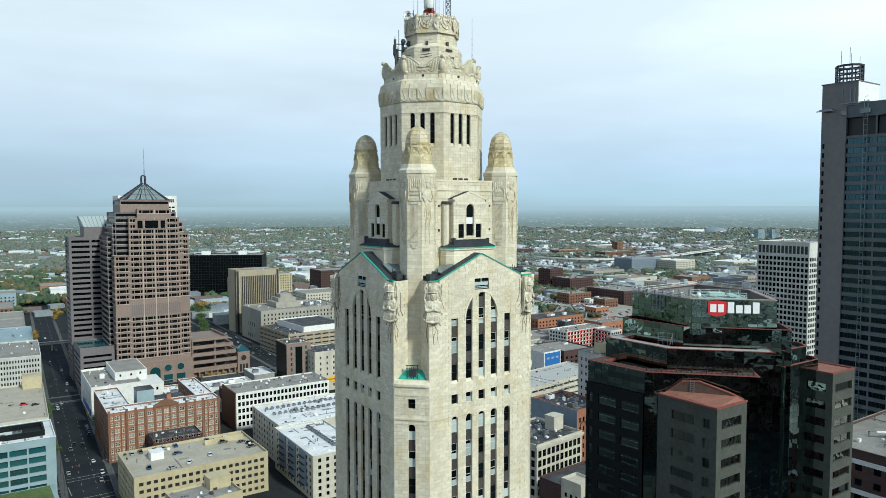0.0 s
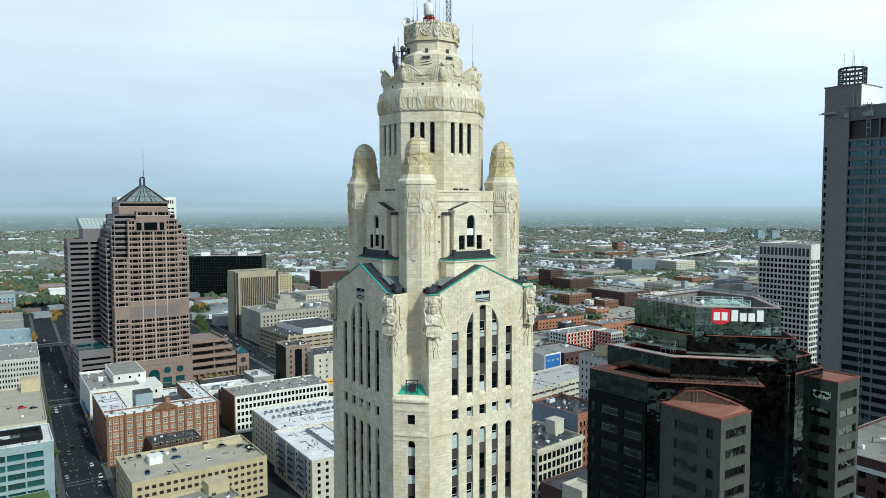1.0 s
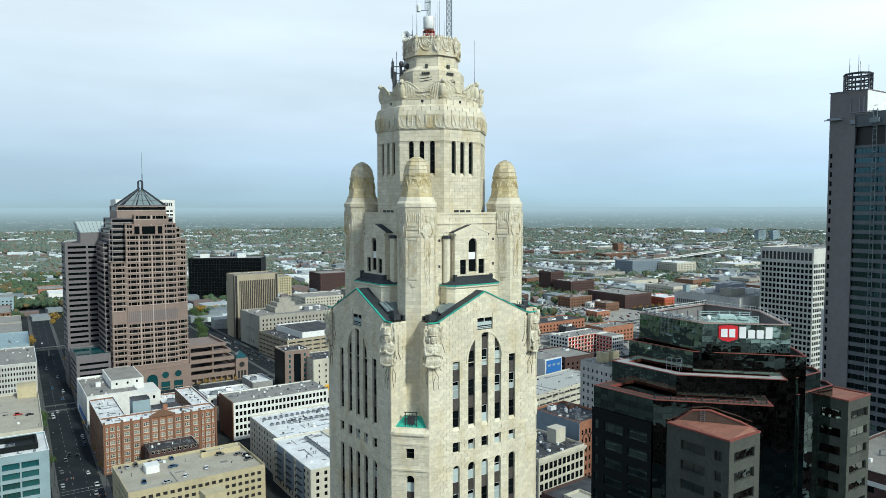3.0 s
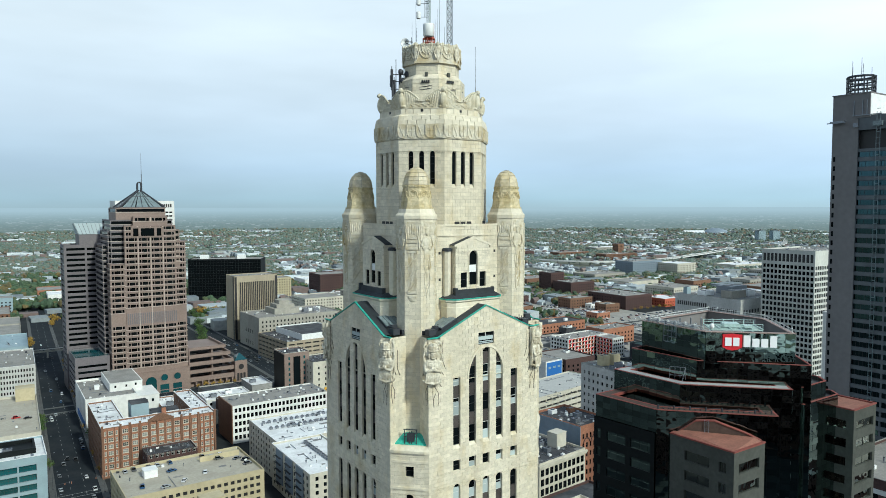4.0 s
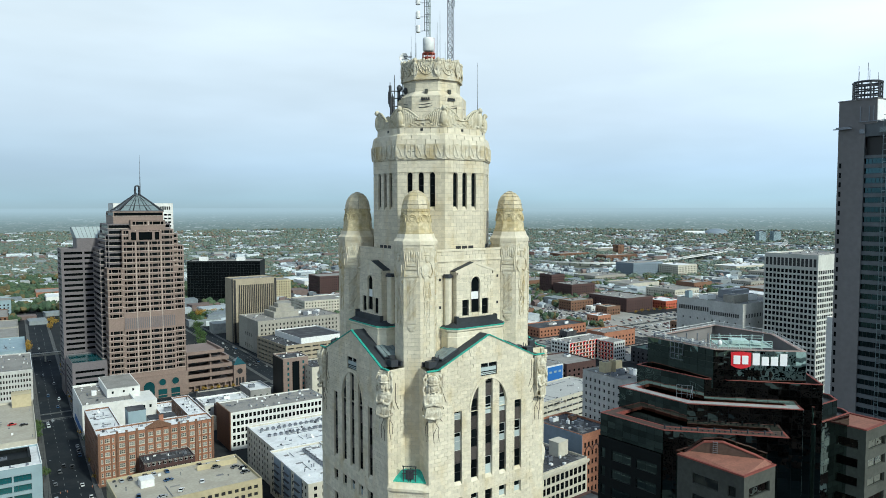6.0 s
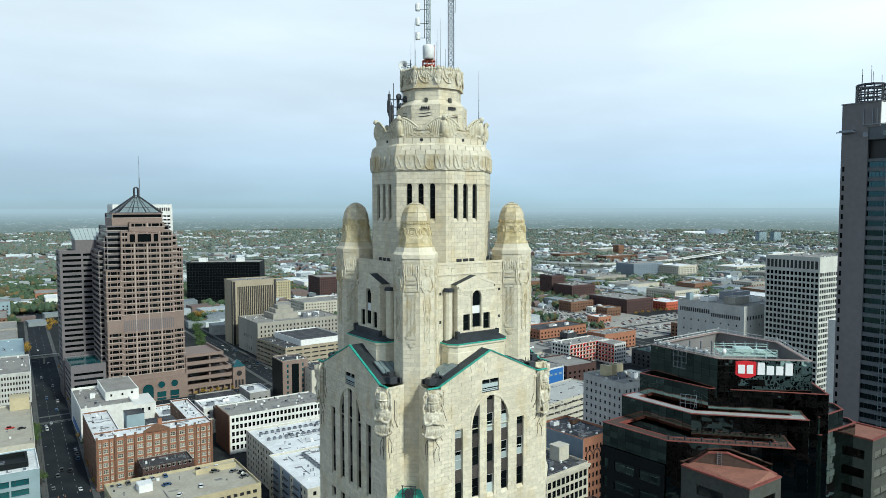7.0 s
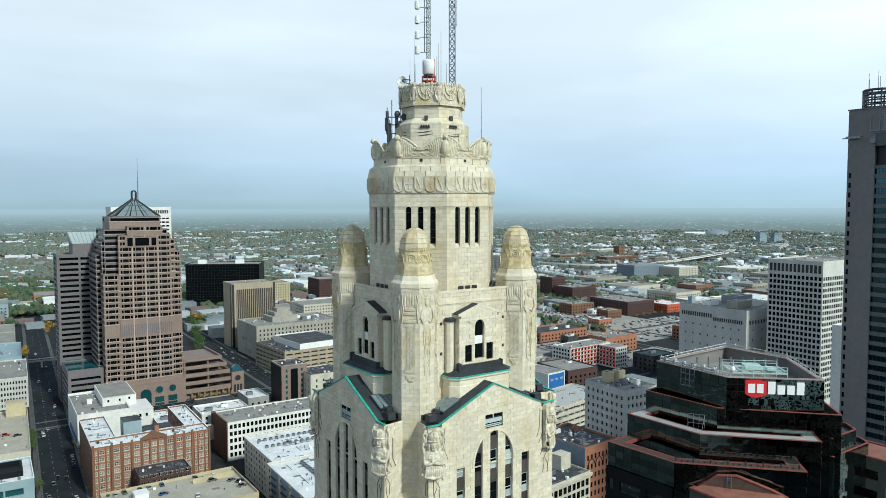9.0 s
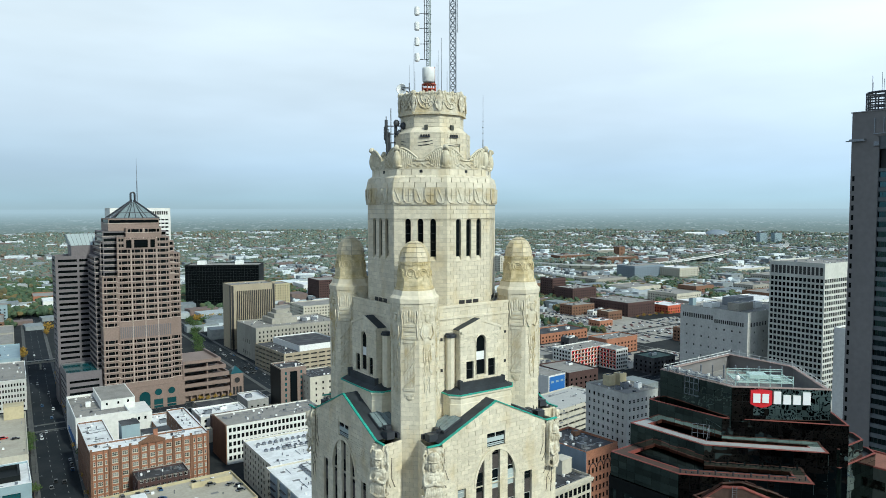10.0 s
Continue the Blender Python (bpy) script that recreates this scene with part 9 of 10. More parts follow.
def from_arrays(name, verts, faces, mat, label, category):
    me = bpy.data.meshes.new(name)
    k = faces.shape[1]
    me.vertices.add(len(verts))
    me.vertices.foreach_set("co", verts.astype(np.float32).ravel())
    me.loops.add(faces.size)
    me.loops.foreach_set("vertex_index", faces.astype(np.int32).ravel())
    me.polygons.add(len(faces))
    me.polygons.foreach_set("loop_start", np.arange(0, faces.size, k, dtype=np.int32))
    me.polygons.foreach_set("loop_total", np.full(len(faces), k, dtype=np.int32))
    me.materials.append(mat)
    me.update(calc_edges=True)
    me.shade_flat()
    return tagged(new(name, me), label, category, kind="stuff")


def cluster(base, quads, x, y, z, sx, sy, sz, rot):
    """Copies of a small mesh at many places."""
    n, k = len(x), len(base)
    c, s = np.cos(rot)[:, None], np.sin(rot)[:, None]
    bx, by, bz = base[:, 0][None] * sx[:, None], base[:, 1][None] * sy[:, None], base[:, 2][None] * sz[:, None]
    v = np.stack([x[:, None] + bx * c - by * s, y[:, None] + bx * s + by * c, z[:, None] + bz], -1).reshape(-1, 3)
    f = (quads[None] + (np.arange(n) * k)[:, None, None]).reshape(-1, quads.shape[1])
    return v, f


HB = np.array([(-.5, -.5, 0), (.5, -.5, 0), (.5, .5, 0), (-.5, .5, 0), (-.5, -.5, .6), (.5, -.5, .6), (.5, .5, .6), (-.5, .5, .6), (-.5, 0, 1), (.5, 0, 1)])
HQ = np.array([(0, 1, 5, 4), (2, 3, 7, 6), (4, 5, 9, 8), (6, 7, 8, 9), (1, 2, 6, 5), (3, 0, 4, 7), (5, 6, 9, 9), (7, 4, 8, 8)])
HT = np.concatenate([HQ[:6, [0, 1, 2]], HQ[:6, [0, 2, 3]], HQ[6:, [0, 1, 2]]])
BB = np.array([(-.5, -.5, 0), (.5, -.5, 0), (.5, .5, 0), (-.5, .5, 0), (-.5, -.5, 1), (.5, -.5, 1), (.5, .5, 1), (-.5, .5, 1)])
BQ = np.array([(0, 1, 5, 4), (1, 2, 6, 5), (2, 3, 7, 6), (3, 0, 4, 7), (4, 5, 6, 7)])


def houses(n, r0, r1, a0, a1, label):
    x, y = scatter(n, r0, r1, a0, a1)
    x, y = x + 0, y + 0
    gx, gy = np.round(x / 34) * 34, np.round(y / 19) * 19     # rows along suburban streets
    x, y = gx + nrng.normal(0, 2.5, n), gy + nrng.normal(0, 2, n)
    ok = free(x, y)
    x, y = x[ok], y[ok]
    m = len(x)
    v, f = cluster(HB, HT, x, y, np.full(m, -0.1), nrng.uniform(9, 17, m), nrng.uniform(7, 11, m), nrng.uniform(6, 10, m), nrng.choice([0, math.pi / 2], m) + nrng.normal(0, 0.05, m))
    from_arrays("far_houses", v, f, HOUSES, label, "houses")


def sheds(n, r0, r1, a0, a1, label):
    x, y = scatter(n, r0, r1, a0, a1)
    ok = free(x, y, 20)
    x, y = x[ok], y[ok]
    m = len(x)
    v, f = cluster(BB, BQ, x, y, np.full(m, -0.1), nrng.uniform(14, 26, m) * (1 + 2.2 * nrng.random(m) ** 3), nrng.uniform(12, 22, m) * (1 + nrng.random(m) ** 3), nrng.uniform(5, 12, m), nrng.normal(0, 0.06, m))
    from_arrays("far_sheds", v, f, SHEDS, label, "sheds")


# an uneven clump: an icosahedron pushed in and out
PH = (1 + 5 ** 0.5) / 2
ICO = np.array([(-1, PH, 0), (1, PH, 0), (-1, -PH, 0), (1, -PH, 0), (0, -1, PH), (0, 1, PH), (0, -1, -PH), (0, 1, -PH), (PH, 0, -1), (PH, 0, 1), (-PH, 0, -1), (-PH, 0, 1)]) / 1.9
ICF = np.array([(0, 11, 5), (0, 5, 1), (0, 1, 7), (0, 7, 10), (0, 10, 11), (1, 5, 9), (5, 11, 4), (11, 10, 2), (10, 7, 6), (7, 1, 8), (3, 9, 4), (3, 4, 2), (3, 2, 6), (3, 6, 8), (3, 8, 9), (4, 9, 5), (2, 4, 11), (6, 2, 10), (8, 6, 7), (9, 8, 1)])


def woods(n, r0, r1, a0, a1, size, label, patchy=0.45, clumps=3, mat=None):
    x, y = scatter(n * 2, r0, r1, a0, a1)
    w = np.array([noise.noise(Vector((px / 260, py / 260, 3.1))) + 0.5 * noise.noise(Vector((px / 70, py / 70, 9.7))) for px, py in zip(x, y)])
    ok = free(x, y, -10) & (w > np.quantile(w, patchy))
    x, y = x[ok][:n], y[ok][:n]
    m = len(x)
    s = nrng.uniform(0.7, 1.35, m) * size
    vs, fs, k = [], [], 0
    for c in range(clumps):
        dx, dy = nrng.normal(0, 0.38, m) * s, nrng.normal(0, 0.38, m) * s
        v, f = cluster(ICO, ICF, x + dx, y + dy, s * nrng.uniform(0.55, 1.0, m), s * nrng.uniform(0.45, 0.8, m), s * nrng.uniform(0.45, 0.8, m), s * nrng.uniform(0.45, 0.75, m), nrng.uniform(0, 6.28, m))
        v += nrng.normal(0, 1, v.shape) * np.repeat(s, len(ICO))[:, None] * 0.09
        vs.append(v)
        fs.append(f + k)
        k += len(v)
    from_arrays("far_woods", np.concatenate(vs), np.concatenate(fs), mat or FOLIAGE, label, "woods")


houses(3600, 1000, 1900, 20, 76, "rows of small suburban houses beyond downtown")
houses(800, 1350, 1900, -8, 20, "rows of small houses north of downtown")
woods(700, 950, 1500, -8, 20, 6.5, "autumn park trees north of downtown", 0.3, 5)
woods(520, 940, 1700, -9, 7, 8.0, "green and autumn trees north of downtown", 0.35, 5)
houses(6500, 1900, 3550, -5, 74, "distant rows of small suburban houses")
sheds(900, 700, 2000, -6, 76, "scattered flat-roofed commercial sheds beyond downtown")
sheds(1500, 2000, 3560, -4, 74, "distant flat-roofed commercial sheds")
woods(4600, 900, 1600, -10, 78, 5.6, "autumn street trees and woods beyond downtown", 0.5, 4)
woods(9000, 1500, 2500, -6, 75, 6.5, "autumn woods among the suburbs", 0.45, 3, FOLIAGE_HAZED)
woods(11000, 2500, 3580, -4, 73, 8.0, "distant autumn woods", 0.4, 2, FOLIAGE_HAZED)
woods(9000, 3560, 4600, -3, 72, 10.0, "far woods on the plain", 0.45, 1, FOLIAGE_HAZED)
sheds(1500, 3560, 4580, -3, 72, "far pale sheds on the plain")
houses(4200, 3560, 4580, -3, 72, "far small houses on the plain")
sheds(260, 480, 1250, -4, 76, "small flat-roofed shops and sheds between the city blocks")
# the rest of the city round about
houses(1200, 700, 2500, 82, 340, "small houses on the other sides of the city")
sheds(200, 600, 1500, 82, 340, "flat-roofed buildings on the other sides of the city")
woods(2600, 620, 2200, 78, 350, 7.5, "riverside trees and woods south and west of the tower", 0.35, 2)

# ---- small fittings scattered on flat roofs ----
def roof_fittings(x, y, z, w, d, rot, n, seed):
    """Vent stacks, hatches, curbs, pipe runs and patches on one flat roof."""
    r_ = random.Random(seed)
    M = Matrix.Translation((x, y, z)) @ rotz(rot)
    g = Geo()
    for k in range(n):
        u, v = r_.uniform(1.5, w - 1.5), r_.uniform(1.5, d - 1.5)
        kind = r_.random()
        if kind < 0.35:
            a, b_, h = r_.uniform(0.5, 1.6), r_.uniform(0.5, 1.4), r_.uniform(0.4, 1.3)
            g.box(u - a / 2, u + a / 2, v - b_ / 2, v + b_ / 2, 0, h, r_.choice((0, 0, 1, 2)), M)
        elif kind < 0.6:
            p = M @ Vector((u, v, 0))
            h = r_.uniform(0.5, 1.6)
            g.tube(p, p + Vector((0, 0, h)), r_.uniform(0.1, 0.25), 6, 1)
            g.tube(p + Vector((0, 0, h)), p + Vector((0, 0, h + 0.15)), 0.32, 6, 2)
        elif kind < 0.8:
            L = r_.uniform(2, min(w, d) * 0.5)
            if r_.random() < 0.5:
                g.box(u, min(w - 1, u + L), v - 0.12, v + 0.12, 0.15, 0.38, 1, M)
            else:
                g.box(u - 0.12, u + 0.12, v, min(d - 1, v + L), 0.15, 0.38, 1, M)
        else:
            a, b_ = r_.uniform(1.5, 5), r_.uniform(1, 3)
            g.box(max(0.5, u - a / 2), min(w - 0.5, u + a / 2), max(0.5, v - b_ / 2), min(d - 0.5, v + b_ / 2), 0.004, 0.02 + r_.random() * 0.015, r_.choice((3, 3, 4)), M)
    tagged(g.thing("roof_fittings", [WHITE, STEEL, DARKSTEEL, ROOF_PATCH, ROOF_GREY]), "small vents, hatches, pipes and patches on a flat roof", "roof fittings", kind="stuff")


ROOF_PATCH = material("roof_patch", (0.20, 0.20, 0.20), 0.85, grain=0.2, stain=0.4, stain_scale=0.4)
for i, (x, y, z, w, d, rot, n) in enumerate((
        (9.5, 334.5, 27.1, 61, 14, ROT, 34), (10.5, 349, 27.1, 12.6, 44, ROT, 24), (61, 347.5, 27.1, 9.6, 44, ROT, 20), (28.5, 314, 14.1, 26, 16, ROT, 26), (14.6, 425.5, 21.1, 31.5, 61, ROT, 50),
        (86.6, 350.5, 23.3, 64, 28, ROT + 1, 70), (85.5, 275, 21.6, 60, 48, ROT, 70), (80.5, 222, 21.6, 28, 53, ROT, 40), (150, 422, 36.1, 20, 22, ROT, 20), (167, 408, 30.1, 26, 28, ROT, 26), (199.5, 537, 21.6, 16, 60, 3, 30),
        (203, 618, 33.1, 92, 58, 0, 90), (202.6, 692, 70.1, 50, 28, 0, 30), (-67, 298, 30.6, 46, 6, ROT, 14), (-67.5, 373, 20.9, 52, 94, ROT - 1.5, 30), (-62, 560, 23.1, 60, 76, ROT - 1.5, 60), (-60, 672, 19.1, 62, 80, ROT - 1.5, 50),
        (12, 196, 23.1, 26, 18, 4, 20), (246.6, 180, 55.1, 24, 31, -3, 40), (160, 151, 31.1, 33, 30, 6, 50), (200, 164.5, 37.6, 24, 32, 4, 40), (258, 249, 17.9, 92, 52, 8, 60), (431, 404, 19.1, 56, 24, 2, 36), (462, 244, 72.1, 70, 62, 0, 70),
        (96, 396, 12.1, 48, 22, ROT, 40), (92, 424, 9.1, 34, 26, ROT, 26), (59.5, 404, 12.1, 26, 38, ROT, 26), (735, 594, 19.1, 56, 74, ROT, 50), (774, 741, 23.1, 52, 44, ROT, 40), (513, 434, 16.1, 48, 26, ROT, 30), (172, -70, 65.1, 56, 102, 0, 90), (472, 191, 113.6, 60, 42, 0, 50), (5.6, 248.5, 18.9, 62.5, 40, -0.5, 16), (66, 970, 19.1, 26, 30, ROT, 20))):
    roof_fittings(x, y, z, w, d, rot, n, 100 + i)

# ---- cars ----
CAR_PAINT = [material("car_" + n_, c, 0.3, metal=0.2, coat=0.6) for n_, c in (("white", (0.75, 0.76, 0.77)), ("silver", (0.4, 0.42, 0.44)), ("black", (0.02, 0.02, 0.022)), ("grey", (0.12, 0.125, 0.13)), ("blue", (0.03, 0.09, 0.2)), ("red", (0.5, 0.03, 0.03)), ("teal", (0.08, 0.2, 0.22)))]
TYRE = material("tyre_rubber", (0.015, 0.015, 0.015), 0.9)


def car_meshes(kind):
    L, W, H = {"sedan": (4.6, 1.8, 1.45), "suv": (4.8, 1.95, 1.8)}[kind]
    side = [(-L / 2, 0.35), (-L / 2, 0.8), (-L * 0.3, 0.95), (L * 0.42, 0.92), (L / 2, 0.75), (L / 2, 0.35)]
    body = Geo().loft([[(x, y * s, z) for x, z in side] for y, s in ((-W / 2, 0.97), (-W / 2 * 0.99, 1.0), (W / 2 * 0.99, 1.0), (W / 2, 0.97))])
    cab0 = [(-L * 0.36, -W * 0.46), (L * 0.24, -W * 0.46), (L * 0.24, W * 0.46), (-L * 0.36, W * 0.46)]
    cab1 = [(-L * 0.26, -W * 0.38), (L * 0.1, -W * 0.38), (L * 0.1, W * 0.38), (-L * 0.26, W * 0.38)]
    glass = Geo().loft([ring(cab0, 0.92), ring(cab1, H - 0.06)])
    roof = Geo().loft([ring([(x * 1.02, y * 1.02) for x, y in cab1], H - 0.06), ring([(x * 0.94, y * 0.9) for x, y in cab1], H)])
    wheel = Geo().loft([[(0.33 * math.cos(i * math.pi / 6), y, 0.33 + 0.33 * math.sin(i * math.pi / 6)) for i in range(12)] for y in (-0.11, 0.11)])
    return body, glass.mesh("cabin", [GLASS]), roof, wheel.mesh("wheel", [TYRE]), L, W


CARS = {}


def car(x, y, z, rot, paint, kind="sedan", where="parked"):
    key = (paint, kind)
    names = {p.name: p.name.split("_")[1].split(".")[0] for p in CAR_PAINT}
    if key not in CARS:
        body, cab, roof, wheel, L, W = car_meshes(kind)
        ob = body.thing("car", [paint])
        place("cabin", cab, ob)
        roof.thing("car_roof", [paint], ob)
        for sx in (-0.31, 0.31):
            for sy in (-1, 1):
                place("wheel", wheel, ob, "", Matrix.Translation((sx * L, sy * (W / 2 - 0.1), 0)))
        CARS[key] = ob
        ob.matrix_basis = Matrix.Translation((x, y, z)) @ rotz(rot)
    else:
        ob = copy_thing(CARS[key], Matrix.Translation((x, y, z)) @ rotz(rot))
    tagged(ob, f"{names[paint.name]} {'car' if kind == 'sedan' else 'van-shaped car'} {where}", "car", "cars")
    return ob


crng = random.Random(21)
GM = Matrix.Translation((5.6, 248.5, 0)) @ rotz(-0.5)
for u, v, a in ((6, 36.5, 90), (10, 37, 90), (17, 36.8, 92), (21, 37, 90), (27, 37, 88), (9, 12, 80), (18, 6, 15), (27, 9, 60), (25, 25, 10), (38, 14, 75), (47, 34, 5), (52, 35, 0), (49, 29, 2), (57, 24, 20), (60, 20, 25), (59, 14, 12), (60, 36, 90), (43, 37, 90)):
    p = GM @ Vector((u, v, 18.9))
    car(p.x, p.y, p.z, a, crng.choice(CAR_PAINT[:5]), crng.choice(("sedan", "sedan", "suv")), "parked on the garage roof deck")
p = Matrix.Translation((-67.5, 373, 0)) @ rotz(ROT - 1.5) @ Vector((40, 40, 20.9))
car(p.x, p.y, p.z, 5, CAR_PAINT[5], "suv", "parked on a cream roof deck")
p = Matrix.Translation((-67.5, 373, 0)) @ rotz(ROT - 1.5) @ Vector((46, 36, 20.9))
car(p.x, p.y, p.z, 8, CAR_PAINT[2], "sedan", "parked on a cream roof deck")
ax = lambda y: -36 + (y + 200) / 1320 * 82
for y, off, a in ((330, -8, 90), (343, 5, 90), (352, -7.5, 90), (395, 7.5, 87), (404, 7.6, 87), (414, 7.5, 87), (470, -6, 87), (478, -6.3, 87), (484, -3, 87), (520, 2, 87), (545, 4, 87), (560, -3, 87), (600, 3, 87), (640, -4, 87), (380, -2, 87), (371, -4.5, 87), (376, 2, 87), (700, 4, 87), (780, -3, 87), (310, 6, 87), (322, 7.5, 87)):
    car(ax(y) + off, y, 0.0, a, crng.choice(CAR_PAINT[:5]), crng.choice(("sedan", "suv")), "on the asphalt avenue")
for k in range(26):
    y = crng.uniform(420, 700)
    car(155 + (y + 200) / 1320 * 50 + crng.choice((-6, 6, -2, 2)), y, 0.0, 88, crng.choice(CAR_PAINT[:5]), crng.choice(("sedan", "suv")), "on the street past the office blocks")
lotcars = Geo()
for x0, x1, y0, y1, n in ((606, 660, 590, 698, 110), (662, 733, 640, 690, 60), (606, 730, 524, 560, 40), (530, 558, 522, 558, 16), (444, 516, 450, 510, 30), (604, 646, 460, 510, 20), (660, 730, 460, 510, 34), (742, 798, 524, 560, 24), (804, 896, 604, 686, 90), (660, 732, 612, 632, 50), (792, 898, 484, 556, 120), (485, 585, 384, 428, 40), (562, 604, 565, 636, 30), (844, 936, 704, 776, 80), (615, 890, 374, 398, 60)):
    for k in range(n):
        x, y = crng.uniform(x0, x1), y0 + round(crng.uniform(0, 1) * (y1 - y0) / 8) * 8
        M = Matrix.Translation((x, y, 0.02)) @ rotz(90 + crng.uniform(-3, 3))
        lotcars.loft([[M @ Vector((px, py, z)) for px, py in ((-2.2 * s, -0.85 * s2), (2.2 * s, -0.85 * s2), (2.2 * s, 0.85 * s2), (-2.2 * s, 0.85 * s2))] for z, s, s2 in ((0.2, 1, 1), (0.85, 1, 1), (0.95, 0.62, 0.85), (1.45, 0.45, 0.75))])
LOTPAINT = ramp_material("parked_car_paint", [(0.6, 0.61, 0.62), (0.04, 0.04, 0.045), (0.3, 0.31, 0.32), (0.1, 0.1, 0.11), (0.7, 0.7, 0.7), (0.13, 0.05, 0.05), (0.05, 0.07, 0.11)], 0.3)
tagged(lotcars.thing("parked_cars", [LOTPAINT]), "many small parked cars in distant open lots", "cars", kind="stuff")

# ---- trees ----
def tree(x, y, h, leaf, label, seed):
    r_ = random.Random(seed)
    t = Geo()
    top = Vector((x + r_.uniform(-0.3, 0.3), y + r_.uniform(-0.3, 0.3), h * 0.55))
    t.tube((x, y, 0), top, h * 0.03, 7, r2=h * 0.015)
    ends = []
    for i in range(6):
        a = 2 * math.pi * i / 6 + r_.uniform(-0.3, 0.3)
        s0 = Vector((x, y, 0)).lerp(top, r_.uniform(0.55, 0.95))
        e_ = s0 + Vector((math.cos(a), math.sin(a), r_.uniform(0.5, 1.1))) * h * r_.uniform(0.18, 0.28)
        t.tube(s0, e_, h * 0.012, 5, r2=h * 0.005)
        ends.append(e_)
    ob = new("tree")
    tagged(ob, label, "tree", "street trees")
    t.thing("trunk", [BARK], ob)
    c = Geo()
    for k in range(260):
        e_ = r_.choice(ends + [top + Vector((0, 0, h * 0.25))])
        p = e_ + Vector((r_.gauss(0, 1), r_.gauss(0, 1), r_.gauss(0.1, 0.8))) * h * 0.11
        s = h * r_.uniform(0.025, 0.05)
        n = Vector((r_.gauss(0, 1), r_.gauss(0, 1), r_.gauss(0, 1))).normalized()
        u = n.orthogonal().normalized() * s
        v = n.cross(u).normalized() * s
        c.add([p + u, p + v + n * s * 0.35, p - u, p - v + n * s * 0.35], [(0, 1, 2, 3)])
        c.add([p + n * s + v * 0.3, p + u * 0.8, p - n * s, p - u * 0.8], [(0, 1, 2, 3)])
    c.thing("crown", [leaf], ob)
    return ob


trng = random.Random(5)
for x, y, h, lf, lb in ([(205 + 9 * i + trng.uniform(-3, 3), 868 + 5 * i + trng.uniform(-6, 6), trng.uniform(11, 16), LEAF_GOLD if i % 3 else LEAF, "golden autumn park tree with a broad crown") for i in range(6)] +
                        [(212 + 9 * i, 852 + 6 * i, trng.uniform(10, 15), LEAF, "green park tree with a broad crown") for i in range(5)] +
                        [(185 + 4 * i, 770 + 16 * i, trng.uniform(10, 14), LEAF, "green park tree with a broad crown") for i in range(6)] +
                        [(150 + 5 * i + trng.uniform(-3, 3), 625 + 22 * i, trng.uniform(11, 15), LEAF, "green park tree with a broad crown") for i in range(6)] +
                        [(ax(yy) + 13, yy, trng.uniform(7, 10), LEAF_GOLD, "small golden autumn street tree on the pavement") for yy in (610, 618, 635, 660, 905, 915)] +
                        [(ax(yy) - 13, yy, trng.uniform(7, 10), LEAF_GOLD if yy > 700 else LEAF, "small street tree on the pavement") for yy in (360, 440, 452, 466, 760, 772, 785, 800)] +
                        [(ax(yy) + 12.5, yy, trng.uniform(5, 7), LEAF_GOLD if yy % 2 else LEAF, "small street tree on the pavement") for yy in (345, 371, 420, 431, 521, 533, 547)] +
                        [(108 + 6 * i, 501, trng.uniform(4, 6), LEAF_GOLD, "small golden street tree before the granite annex") for i in range(6)] +
                        [(ax(925) + 16, 922, 15, LEAF_GOLD, "large orange autumn tree beside the avenue"), (ax(925) + 30, 930, 14, LEAF, "dark green tree beside the avenue")] +
                        [(736 + 12 * i, 578 - i, trng.uniform(5, 7), LEAF_GOLD, "small golden street tree beside the parking lot") for i in range(7)]):
    tree(x, y, h, lf, lb, int(x * 7 + y))

# ---- street lamps and signals ----
def street_lamp(x, y, rot):
    M = Matrix.Translation((x, y, 0.14)) @ rotz(rot)
    ob = Geo().tube((0, 0, 0), (0, 0, 8.5), 0.1, 8, r2=0.06).box(-0.25, 0.25, -0.25, 0.25, 0, 0.4).thing("street_lamp", [DARKSTEEL], None, M=M)
    tagged(ob, "dark steel street lamp on the pavement", "street lamp", "street lamps on the avenue")
    Geo().tube((0, 0, 8.4), (2.2, 0, 9.0), 0.05).thing("arm", [DARKSTEEL], ob)
    Geo().box(1.9, 2.8, -0.16, 0.16, 8.9, 9.08).thing("lamp_head", [STEEL], ob)
    return ob


for y in range(300, 800, 34):
    street_lamp(ax(y) - 11.5, y, 0)
    street_lamp(ax(y + 15) + 11.5, y + 15, 180)
for x, y, rot in ((-14.5, 322, 0), (7.5, 290, 180), (12, 322, 180)):
    M = Matrix.Translation((x, y, 0.14)) @ rotz(rot)
    ob = Geo().tube((0, 0, 0), (0, 0, 6.5), 0.12, 8).thing("signal_mast", [DARKSTEEL], None, M=M)
    tagged(ob, "dark traffic signal mast at the crossing", "traffic signal", "signals at the crossing")
    Geo().tube((0, 0, 6.2), (8, 0, 6.6), 0.07).thing("arm", [DARKSTEEL], ob)
    for d in (4.5, 7.5):
        Geo().box(d - 0.15, d + 0.15, -0.15, 0.15, 5.6, 6.6).thing("signal_head", [BRICK_ORANGE], ob)

# ---- distance ----
# self-lit ring: the plain, its daylight and its haze are painted colour
HAZE = bpy.data.materials.new("distant_haze")
HAZE.use_nodes = True
ht = HAZE.node_tree
ht.nodes.clear()


def hn(kind, operation="", data_type="", blend_type=""):
    n = ht.nodes.new(kind)
    if operation:
        n.operation = operation
    if data_type:
        n.data_type = data_type
    if blend_type:
        n.blend_type = blend_type
    return n


